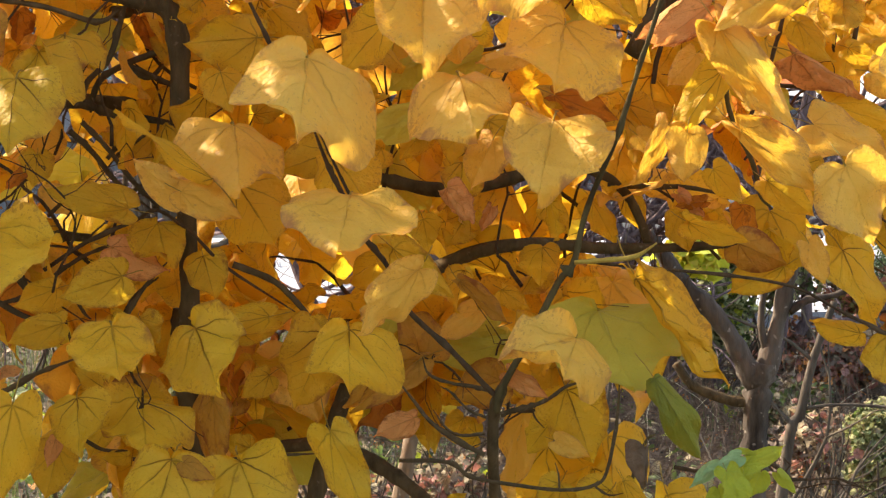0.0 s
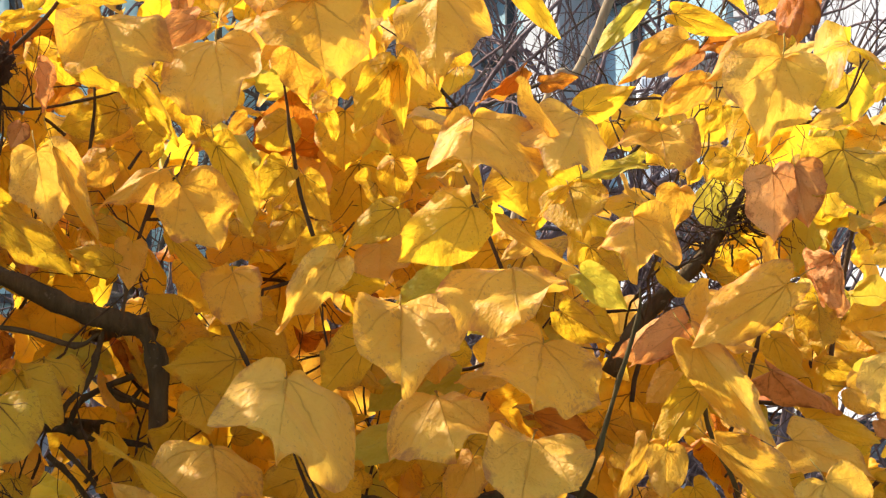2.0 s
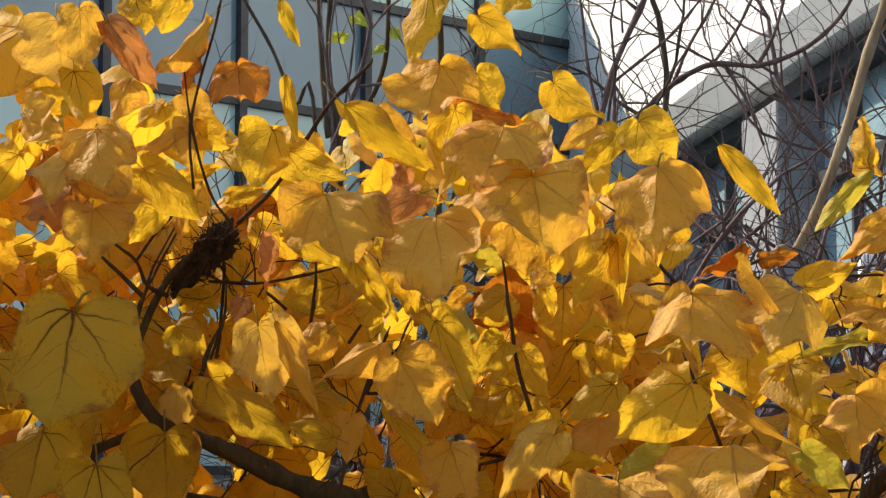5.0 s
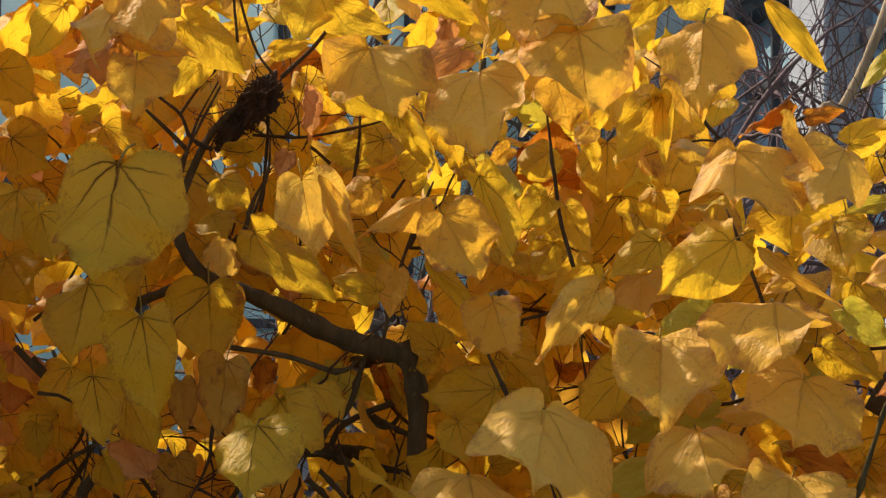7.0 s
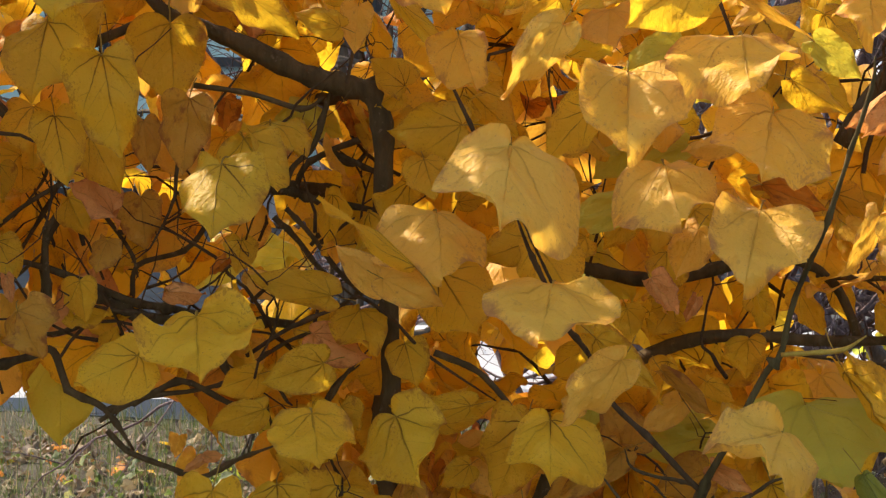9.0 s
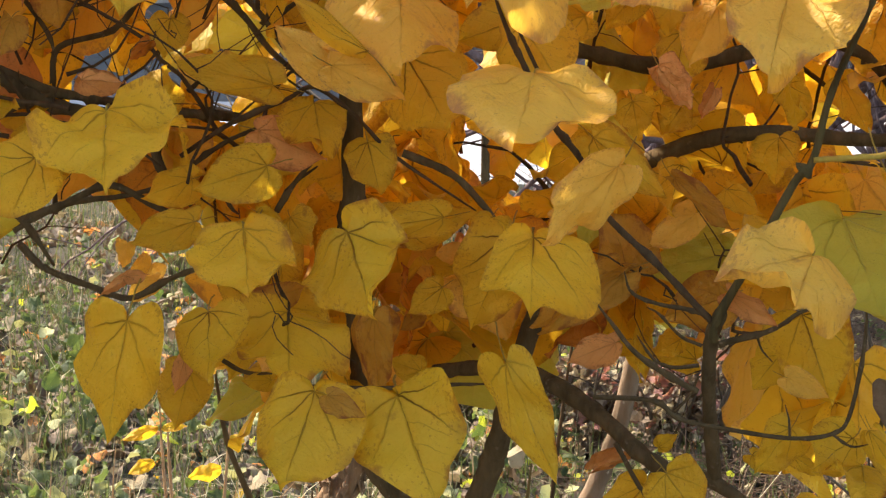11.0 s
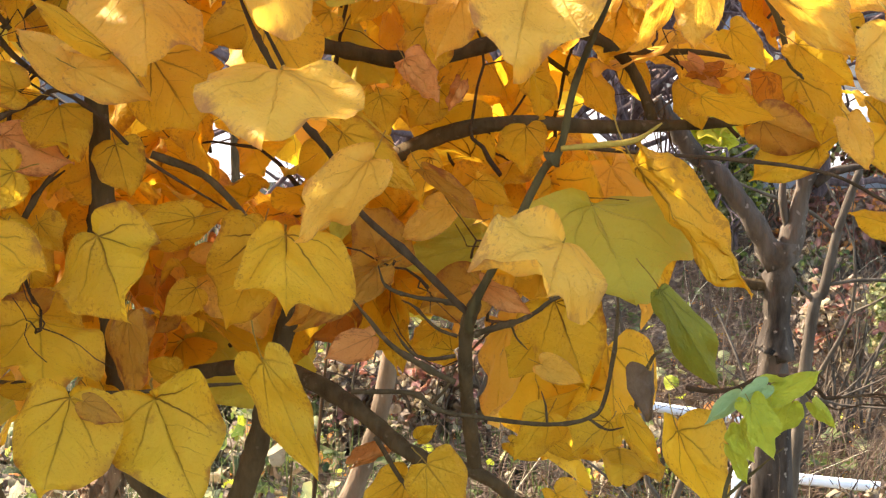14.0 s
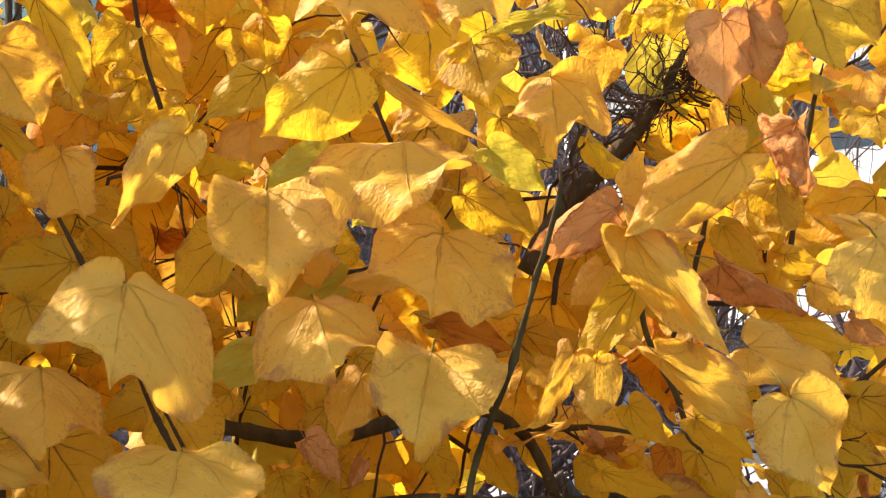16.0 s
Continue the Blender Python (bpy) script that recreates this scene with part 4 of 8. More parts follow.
limb("twig", tree, BARK, [(0.090, 2.090, 1.217, 0.0018), (0.070, 2.090, 1.215, 0.0015), (0.056, 2.090, 1.221, 0.0012), (0.043, 2.090, 1.239, 0.0008)])
limb("twig", tree, BARK, [(0.089, 2.070, 1.201, 0.0025), (0.070, 2.070, 1.211, 0.0022), (0.042, 2.070, 1.230, 0.0019), (0.025, 2.070, 1.251, 0.0016), (0.011, 2.070, 1.269, 0.0013)])
limb("twig", tree, BARK, [(0.011, 2.050, 1.200, 0.0019), (0.056, 2.050, 1.198, 0.0019), (0.075, 2.050, 1.185, 0.0018), (0.109, 2.050, 1.178, 0.0018), (0.157, 2.050, 1.172, 0.0017), (0.187, 2.050, 1.176, 0.0017), (0.199, 2.050, 1.189, 0.0016), (0.208, 2.050, 1.237, 0.0016), (0.210, 2.050, 1.274, 0.0015)])
limb("twig", tree, BARK, [(0.092, 2.100, 1.230, 0.0016), (0.076, 2.100, 1.237, 0.0013), (0.059, 2.100, 1.254, 0.0011), (0.050, 2.100, 1.259, 0.0009)])
limb("twig", tree, BARK, [(0.131, 2.060, 1.247, 0.0010), (0.135, 2.060, 1.236, 0.0008), (0.143, 2.060, 1.227, 0.0006)])
limb("twig", tree, BARK, [(0.157, 2.060, 1.170, 0.0010), (0.156, 2.060, 1.184, 0.0008), (0.153, 2.060, 1.195, 0.0006)])
limb("twig", tree, BARK, [(0.071, 2.080, 1.182, 0.0013), (0.084, 2.080, 1.197, 0.0011), (0.090, 2.080, 1.213, 0.0010)])
limb("twig", tree, BARK, [(0.187, 2.050, 1.176, 0.0012), (0.201, 2.050, 1.167, 0.0010), (0.215, 2.050, 1.169, 0.0007)])
limb("twig", tree, BARK, [(0.180, 2.050, 1.272, 0.0010), (0.192, 2.050, 1.270, 0.0008), (0.198, 2.050, 1.277, 0.0006)])
limb("stem", green_sapling, GREEN_TWIG, [(0.261, 1.970, 0.938, 0.0017), (0.266, 1.970, 1.024, 0.0017), (0.274, 1.970, 1.084, 0.0016), (0.277, 1.970, 1.134, 0.0015), (0.287, 1.970, 1.167, 0.0013), (0.299, 1.970, 1.191, 0.0012)])
limb("twig", green_sapling, GREEN_TWIG, [(0.277, 1.970, 1.134, 0.0012), (0.299, 1.970, 1.154, 0.0011), (0.320, 1.970, 1.171, 0.0010)])
limb("twig", green_sapling, GREEN_TWIG, [(0.232, 2.200, 1.103, 0.0019), (0.240, 2.200, 1.159, 0.0017), (0.252, 2.200, 1.189, 0.0015), (0.261, 2.200, 1.195, 0.0013)])
leaf(tree, "heart", "yellow", (0.216, 2.420, 1.318), (0.195, 2.388, 1.286), 0.053, -40)
leaf(tree, "heart", "pale", (-0.462, 2.700, 1.182), (-0.484, 2.700, 1.139), 0.035, -29)
leaf(green_sapling, "oval", "moss", (0.235, 2.000, 1.282), (0.280, 1.996, 1.209), 0.033)
leaf(green_sapling, "heart", "fresh", (0.310, 1.960, 1.212), (0.344, 1.956, 1.230), 0.018)
leaf(green_sapling, "heart", "fresh", (0.326, 1.975, 1.202), (0.316, 1.971, 1.181), 0.021, 20)
leaf(green_sapling, "heart", "mint", (0.304, 1.950, 1.221), (0.282, 1.946, 1.211), 0.016)
leaf(green_sapling, "heart", "mint", (0.285, 1.955, 1.212), (0.260, 1.951, 1.194), 0.013)
leaf(green_sapling, "lobed", "fresh", (0.292, 1.945, 1.209), (0.308, 1.941, 1.170), 0.024)
leaf(green_sapling, "heart", "fresh", (0.285, 1.950, 1.193), (0.295, 1.946, 1.167), 0.022, -20)
leaf(green_sapling, "heart", "fresh", (0.280, 1.960, 1.175), (0.291, 1.956, 1.148), 0.014, 25)
leaf(green_sapling, "heart", "fresh", (0.308, 1.965, 1.210), (0.311, 1.961, 1.192), 0.020)
leaf(green_sapling, "oval", "fresh", (0.319, 1.960, 1.221), (0.299, 1.956, 1.226), 0.007)
leaf(green_sapling, "heart", "fresh", (0.342, 1.980, 1.200), (0.358, 1.976, 1.182), 0.012, 15)
leaf(tree, "lobed", "pale", (-0.496, 2.140, 2.065), (-0.489, 2.140, 1.998), 0.079, 1)
leaf(tree, "lobed", "pale", (-0.445, 2.020, 1.934), (-0.465, 1.980, 1.870), 0.089, 2)
leaf(tree, "curled", "brown", (-0.470, 2.140, 1.897), (-0.522, 2.124, 1.876), 0.051, -1)
leaf(tree, "heart", "pale", (-0.526, 2.140, 1.971), (-0.487, 2.114, 1.951), 0.047, 29)
leaf(tree, "heart", "yellow", (-0.150, 2.280, 2.122), (-0.158, 2.239, 2.136), 0.050, -37)
leaf(tree, "heart", "yellow", (-0.066, 2.140, 2.084), (-0.044, 2.122, 2.070), 0.031, 4)
leaf(tree, "heart", "ochre", (-0.570, 2.140, 1.760), (-0.567, 2.111, 1.711), 0.058, -17)
leaf(tree, "heart", "yellow", (-0.530, 2.140, 1.935), (-0.561, 2.140, 1.885), 0.042, -24)
leaf(tree, "heart", "brown", (-0.493, 2.280, 1.934), (-0.565, 2.280, 1.909), 0.039, -1)
leaf(tree, "heart", "ochre", (-0.447, 2.280, 1.791), (-0.371, 2.280, 1.748), 0.061, -36)
leaf(tree, "heart", "yellow", (-0.522, 2.280, 1.837), (-0.469, 2.280, 1.800), 0.050, -34)
leaf(tree, "heart", "yellow", (-0.627, 2.280, 1.893), (-0.584, 2.252, 1.861), 0.056, 34)
leaf(tree, "heart", "ochre", (-0.614, 2.280, 1.824), (-0.566, 2.249, 1.793), 0.061, 1)
leaf(tree, "heart", "ochre", (-0.618, 2.280, 1.704), (-0.577, 2.236, 1.658), 0.073, -3)
leaf(tree, "heart", "ochre", (-0.604, 2.280, 1.478), (-0.584, 2.250, 1.444), 0.050, 33)
leaf(tree, "lobed", "ochre", (0.425, 2.020, 1.758), (0.434, 1.978, 1.700), 0.084, -1)
leaf(tree, "heart", "yellow", (0.480, 2.140, 1.674), (0.510, 2.140, 1.664), 0.027, -28)
leaf(tree, "lobed", "pale", (-0.067, 2.000, 1.563), (-0.070, 1.905, 1.499), 0.120)
leaf(tree, "lobed", "pale", (-0.136, 2.080, 1.500), (-0.125, 2.005, 1.456), 0.096)
leaf(tree, "lobed", "pale", (0.065, 2.020, 1.545), (0.078, 1.955, 1.494), 0.087)
leaf(tree, "lobed", "pale", (-0.030, 1.980, 1.445), (-0.040, 1.909, 1.406), 0.108)
leaf(tree, "lobed", "pale", (0.033, 2.030, 1.626), (0.032, 1.972, 1.558), 0.094)
leaf(tree, "heart", "ochre", (-0.119, 2.160, 1.578), (-0.188, 2.160, 1.573), 0.053)
leaf(tree, "heart", "ochre", (-0.119, 2.220, 1.615), (-0.065, 2.220, 1.563), 0.048)
leaf(tree, "heart", "yellow", (0.000, 2.130, 1.592), (-0.040, 2.130, 1.547), 0.046)
leaf(tree, "heart", "yellow", (-0.152, 2.150, 1.546), (-0.141, 2.134, 1.510), 0.039)
leaf(tree, "heart", "yellow", (-0.045, 2.100, 1.470), (-0.014, 2.062, 1.429), 0.061)
leaf(tree, "heart", "ochre", (-0.050, 2.170, 1.471), (-0.100, 2.170, 1.453), 0.043)
leaf(tree, "lobed", "green", (0.041, 2.100, 1.512), (-0.028, 2.100, 1.487), 0.035)
leaf(tree, "heart", "green", (0.032, 2.200, 1.554), (0.004, 2.200, 1.527), 0.031)
leaf(tree, "heart", "green", (0.091, 2.200, 1.560), (0.047, 2.200, 1.540), 0.027)
leaf(tree, "oval", "yellow", (-0.150, 2.000, 1.458), (-0.230, 2.000, 1.522), 0.018, 40)
leaf(tree, "heart", "pale", (-0.182, 2.050, 1.438), (-0.224, 2.050, 1.473), 0.032, -20)
leaf(tree, "heart", "pale", (-0.180, 2.040, 1.444), (-0.127, 2.040, 1.419), 0.037, 15)
leaf(tree, "heart", "yellow", (-0.136, 2.150, 1.441), (-0.098, 2.116, 1.384), 0.073)
leaf(tree, "heart", "ochre", (-0.217, 2.200, 1.401), (-0.204, 2.154, 1.366), 0.056)
leaf(tree, "curled", "orange", (-0.233, 2.320, 1.589), (-0.221, 2.301, 1.557), 0.035)
leaf(tree, "heart", "green", (-0.291, 2.360, 1.587), (-0.251, 2.350, 1.568), 0.043)
leaf(tree, "curled", "brown", (0.056, 2.080, 1.443), (0.079, 2.080, 1.409), 0.036)
leaf(tree, "curled", "brown", (0.098, 2.120, 1.423), (0.087, 2.120, 1.400), 0.019)
leaf(tree, "heart", "pale", (0.098, 2.100, 1.486), (0.076, 2.100, 1.441), 0.040)
leaf(tree, "heart", "ochre", (0.044, 2.220, 1.499), (0.014, 2.220, 1.459), 0.035)
leaf(tree, "heart", "pale", (0.133, 2.160, 1.568), (0.085, 2.160, 1.552), 0.030)
leaf(tree, "heart", "ochre", (0.036, 2.220, 1.403), (0.043, 2.220, 1.371), 0.031)
leaf(tree, "heart", "ochre", (-0.287, 2.300, 1.574), (-0.283, 2.300, 1.539), 0.025)
leaf(tree, "heart", "yellow", (-0.249, 2.320, 1.485), (-0.284, 2.320, 1.473), 0.024)
leaf(tree, "heart", "ochre", (-0.205, 2.320, 1.517), (-0.230, 2.308, 1.493), 0.035)
leaf(tree, "heart", "ochre", (-0.194, 2.320, 1.503), (-0.163, 2.320, 1.514), 0.020)
leaf(tree, "heart", "ochre", (-0.126, 2.260, 1.503), (-0.095, 2.260, 1.507), 0.023)
leaf(tree, "heart", "yellow", (-0.090, 2.300, 1.528), (-0.068, 2.296, 1.490), 0.042)
leaf(tree, "heart", "ochre", (0.083, 2.300, 1.402), (0.060, 2.287, 1.368), 0.042)
leaf(tree, "heart", "yellow", (-0.030, 2.280, 1.528), (-0.008, 2.269, 1.503), 0.034)
leaf(tree, "lobed", "pale", (0.028, 2.000, 1.378), (-0.026, 2.000, 1.321), 0.046, -20)
leaf(tree, "heart", "ochre", (-0.139, 2.200, 1.300), (-0.189, 2.200, 1.312), 0.033)
leaf(tree, "heart", "ochre", (-0.138, 2.200, 1.299), (-0.086, 2.200, 1.317), 0.031)
leaf(tree, "heart", "ochre", (-0.242, 2.150, 1.245), (-0.193, 2.150, 1.195), 0.066)
leaf(tree, "heart", "tan", (-0.170, 2.180, 1.234), (-0.175, 2.180, 1.171), 0.033)
leaf(tree, "heart", "ochre", (-0.246, 2.100, 1.317), (-0.250, 2.073, 1.269), 0.053)
leaf(tree, "heart", "tan", (0.028, 2.160, 1.269), (-0.041, 2.160, 1.229), 0.040, 20)
leaf(tree, "heart", "green", (0.114, 2.220, 1.281), (0.043, 2.220, 1.266), 0.041)
leaf(tree, "heart", "pale", (0.087, 2.200, 1.316), (0.050, 2.200, 1.288), 0.031)
leaf(tree, "heart", "yellow", (0.078, 2.320, 1.190), (0.057, 2.320, 1.177), 0.024)
leaf(tree, "heart", "green", (0.008, 2.200, 1.319), (-0.004, 2.200, 1.285), 0.022)
leaf(tree, "heart", "ochre", (0.007, 2.150, 1.382), (0.064, 2.150, 1.335), 0.040)
leaf(tree, "heart", "tan", (0.070, 2.160, 1.349), (0.115, 2.160, 1.307), 0.022, 30)
leaf(tree, "heart", "brown", (-0.258, 2.180, 1.380), (-0.204, 2.180, 1.357), 0.040)
leaf(tree, "heart", "ochre", (-0.174, 2.200, 1.370), (-0.162, 2.181, 1.332), 0.042)
leaf(tree, "heart", "ochre", (-0.288, 2.250, 1.346), (-0.241, 2.250, 1.338), 0.020)
leaf(tree, "heart", "yellow", (-0.280, 2.200, 1.213), (-0.273, 2.200, 1.187), 0.020)
leaf(tree, "heart", "yellow", (0.112, 2.200, 1.336), (0.140, 2.200, 1.317), 0.022)
leaf(tree, "lobed", "pale", (0.146, 2.000, 1.508), (0.129, 1.944, 1.449), 0.087)
leaf(tree, "lobed", "pale", (0.157, 2.020, 1.590), (0.142, 1.945, 1.531), 0.102)
leaf(tree, "heart", "brown", (0.276, 2.050, 1.603), (0.222, 2.050, 1.575), 0.039)
leaf(tree, "lobed", "pale", (0.326, 2.050, 1.622), (0.292, 2.000, 1.589), 0.073)
leaf(tree, "lobed", "pale", (0.290, 2.000, 1.588), (0.358, 2.000, 1.499), 0.041, 20)
leaf(tree, "curled", "brown", (0.370, 2.080, 1.564), (0.439, 2.080, 1.529), 0.043)
leaf(tree, "heart", "ochre", (0.383, 2.140, 1.591), (0.416, 2.140, 1.554), 0.030)
leaf(tree, "heart", "yellow", (0.301, 2.060, 1.549), (0.258, 2.060, 1.488), 0.036, 20)
leaf(tree, "heart", "pale", (0.251, 2.040, 1.502), (0.222, 2.040, 1.447), 0.024, -25)
leaf(tree, "heart", "pale", (0.265, 2.020, 1.496), (0.262, 2.020, 1.451), 0.039)
leaf(tree, "lobed", "pale", (0.310, 2.000, 1.498), (0.388, 2.000, 1.438), 0.038, 25)
leaf(tree, "heart", "yellow", (0.343, 2.060, 1.450), (0.386, 2.060, 1.418), 0.032)
leaf(tree, "heart", "pale", (0.382, 2.050, 1.501), (0.456, 2.050, 1.467), 0.046)
leaf(tree, "lobed", "pale", (0.399, 1.990, 1.468), (0.428, 1.990, 1.398), 0.067)
leaf(tree, "lobed", "pale", (0.466, 2.000, 1.579), (0.492, 1.976, 1.518), 0.074)
leaf(tree, "heart", "yellow", (0.405, 2.100, 1.518), (0.472, 2.100, 1.495), 0.032, 30)
leaf(tree, "heart", "pale", (0.504, 2.100, 1.580), (0.453, 2.100, 1.601), 0.029, 20)
leaf(tree, "heart", "yellow", (0.432, 2.150, 1.568), (0.464, 2.150, 1.555), 0.022)
leaf(tree, "heart", "ochre", (0.193, 2.160, 1.554), (0.224, 2.160, 1.527), 0.030)
leaf(tree, "heart", "orange", (0.161, 2.180, 1.523), (0.222, 2.180, 1.498), 0.031)
leaf(tree, "heart", "pale", (0.232, 2.120, 1.489), (0.258, 2.120, 1.470), 0.025)
leaf(tree, "heart", "pale", (0.288, 2.140, 1.562), (0.262, 2.140, 1.532), 0.033)
leaf(tree, "heart", "yellow", (0.278, 2.100, 1.410), (0.334, 2.100, 1.390), 0.027, 30)
leaf(tree, "heart", "brown", (0.475, 2.120, 1.516), (0.508, 2.120, 1.497), 0.022)
leaf(tree, "heart", "pale", (0.448, 2.120, 1.546), (0.493, 2.120, 1.529), 0.037)
leaf(tree, "heart", "ochre", (0.488, 2.150, 1.455), (0.559, 2.150, 1.427), 0.041)
leaf(tree, "heart", "yellow", (0.311, 2.180, 1.453), (0.339, 2.180, 1.421), 0.029)
leaf(tree, "curled", "brown", (0.281, 2.200, 1.428), (0.307, 2.200, 1.405), 0.021)
leaf(tree, "heart", "ochre", (0.161, 2.300, 1.410), (0.184, 2.300, 1.380), 0.028)
leaf(tree, "heart", "ochre", (0.211, 2.350, 1.410), (0.235, 2.350, 1.366), 0.032)
leaf(tree, "heart", "ochre", (0.252, 2.400, 1.414), (0.269, 2.400, 1.373), 0.028)
leaf(tree, "heart", "ochre", (0.440, 2.250, 1.391), (0.467, 2.250, 1.366), 0.024)
leaf(tree, "heart", "ochre", (0.415, 2.120, 1.616), (0.422, 2.096, 1.579), 0.043)
leaf(tree, "heart", "ochre", (0.211, 2.200, 1.616), (0.245, 2.200, 1.592), 0.034)
leaf(tree, "heart", "yellow", (0.146, 2.200, 1.612), (0.177, 2.200, 1.594), 0.027)
leaf(tree, "heart", "yellow", (0.240, 2.280, 1.510), (0.269, 2.280, 1.472), 0.041)
leaf(tree, "heart", "ochre", (0.338, 2.200, 1.528), (0.381, 2.200, 1.506), 0.025, 30)
leaf(tree, "heart", "green", (0.366, 2.250, 1.530), (0.404, 2.250, 1.507), 0.030)
# low leaves mostly in ochre, its depth partly standing in for shade there
leaf(tree, "heart", "ochre", (-0.296, 2.100, 1.319), (-0.348, 2.100, 1.302), 0.033)
leaf(tree, "lobed", "yellow", (-0.236, 1.980, 1.332), (-0.223, 1.924, 1.292), 0.073)
leaf(tree, "heart", "ochre", (-0.169, 2.030, 1.324), (-0.141, 1.966, 1.273), 0.082)
leaf(tree, "heart", "ochre", (-0.278, 2.060, 1.257), (-0.271, 2.026, 1.208), 0.058)
leaf(tree, "heart", "ochre", (-0.263, 2.160, 1.247), (-0.293, 2.160, 1.269), 0.033)
leaf(tree, "lobed", "ochre", (-0.224, 2.100, 1.249), (-0.213, 2.035, 1.207), 0.082)
leaf(tree, "heart", "tan", (-0.255, 2.140, 1.248), (-0.217, 2.140, 1.263), 0.027)
leaf(tree, "heart", "tan", (-0.160, 2.120, 1.243), (-0.158, 2.120, 1.182), 0.032, 20)
leaf(tree, "lobed", "yellow", (-0.326, 2.000, 1.261), (-0.346, 2.000, 1.166), 0.062)
leaf(tree, "heart", "ochre", (-0.302, 2.100, 1.201), (-0.314, 2.100, 1.154), 0.043)
leaf(tree, "heart", "ochre", (-0.261, 2.160, 1.216), (-0.282, 2.160, 1.181), 0.025)
leaf(tree, "heart", "brown", (-0.301, 2.080, 1.215), (-0.309, 2.080, 1.189), 0.016)
leaf(tree, "heart", "ochre", (-0.241, 2.120, 1.192), (-0.265, 2.120, 1.191), 0.015)
leaf(tree, "heart", "ochre", (-0.186, 1.980, 1.215), (-0.202, 1.928, 1.152), 0.079)
leaf(tree, "heart", "ochre", (-0.128, 2.000, 1.208), (-0.097, 1.945, 1.145), 0.086)
leaf(tree, "heart", "tan", (-0.175, 1.970, 1.215), (-0.148, 1.970, 1.200), 0.019)
leaf(tree, "curled", "brown", (-0.349, 2.100, 1.274), (-0.370, 2.100, 1.260), 0.014)
leaf(tree, "heart", "brown", (-0.349, 2.100, 1.276), (-0.331, 2.100, 1.277), 0.012)
leaf(tree, "heart", "pale", (-0.463, 2.600, 1.221), (-0.468, 2.600, 1.196), 0.023)
leaf(tree, "heart", "pale", (-0.434, 2.600, 1.184), (-0.468, 2.600, 1.165), 0.020)
leaf(tree, "heart", "ochre", (-0.132, 2.200, 1.184), (-0.157, 2.200, 1.193), 0.025)
leaf(tree, "heart", "tan", (-0.141, 2.300, 1.212), (-0.160, 2.300, 1.197), 0.017)
leaf(tree, "heart", "ochre", (-0.110, 2.150, 1.262), (-0.137, 2.150, 1.241), 0.028)
leaf(tree, "heart", "ochre", (-0.229, 2.150, 1.316), (-0.212, 2.138, 1.295), 0.028)
leaf(tree, "heart", "ochre", (-0.109, 2.150, 1.318), (-0.176, 2.150, 1.306), 0.028)
leaf(tree, "heart", "ochre", (-0.256, 2.150, 1.320), (-0.232, 2.150, 1.306), 0.019)
leaf(tree, "lobed", "yellow", (-0.033, 2.030, 1.322), (-0.031, 1.971, 1.276), 0.079)
leaf(tree, "heart", "ochre", (-0.057, 2.120, 1.304), (-0.084, 2.120, 1.232), 0.067)
leaf(tree, "heart", "tan", (0.030, 2.150, 1.275), (-0.036, 2.150, 1.227), 0.034, 15)
leaf(tree, "heart", "tan", (0.035, 2.200, 1.269), (0.020, 2.190, 1.320), 0.051)
leaf(tree, "heart", "brown", (0.026, 2.150, 1.221), (-0.013, 2.150, 1.205), 0.028)
leaf(tree, "curled", "orange", (0.002, 2.340, 1.213), (-0.040, 2.340, 1.172), 0.018, 30)
leaf(tree, "heart", "tan", (0.111, 2.200, 1.249), (0.062, 2.200, 1.232), 0.047)
leaf(tree, "heart", "brown", (0.110, 2.040, 1.281), (0.145, 2.040, 1.257), 0.020, 20)
leaf(tree, "lobed", "pale", (0.164, 1.970, 1.322), (0.148, 1.908, 1.295), 0.088)
leaf(tree, "lobed", "green", (0.195, 2.100, 1.328), (0.220, 2.020, 1.268), 0.108)
leaf(tree, "heart", "ochre", (0.093, 2.340, 1.169), (0.054, 2.340, 1.176), 0.031)
leaf(tree, "heart", "ochre", (0.047, 2.340, 1.190), (0.050, 2.340, 1.148), 0.017)
leaf(tree, "heart", "green", (0.108, 2.220, 1.297), (0.059, 2.220, 1.284), 0.034)
leaf(tree, "heart", "ochre", (0.166, 2.100, 1.256), (0.191, 2.100, 1.186), 0.066)
leaf(tree, "heart", "ochre", (0.153, 2.130, 1.219), (0.132, 2.130, 1.191), 0.032)
leaf(tree, "heart", "pale", (0.155, 2.080, 1.211), (0.187, 2.080, 1.196), 0.021)
leaf(tree, "heart", "ochre", (0.160, 2.100, 1.167), (0.134, 2.100, 1.131), 0.037)
leaf(tree, "heart", "ochre", (0.207, 2.100, 1.161), (0.173, 2.079, 1.139), 0.043)
leaf(tree, "heart", "ochre", (0.218, 2.060, 1.174), (0.240, 2.060, 1.131), 0.020, 20)
leaf(tree, "heart", "ochre", (-0.048, 1.970, 1.241), (-0.012, 1.970, 1.154), 0.042, 25)
leaf(tree, "heart", "ochre", (0.061, 2.150, 1.138), (0.076, 2.150, 1.148), 0.014)
leaf(tree, "heart", "ochre", (0.141, 2.300, 1.096), (0.165, 2.300, 1.079), 0.017)
leaf(tree, "heart", "ochre", (0.176, 2.300, 1.096), (0.200, 2.300, 1.079), 0.016)
leaf(tree, "curled", "brown", (0.010, 2.150, 1.119), (0.045, 2.150, 1.133), 0.019)
leaf(tree, "heart", "ochre", (0.210, 2.200, 1.253), (0.194, 2.200, 1.239), 0.017)
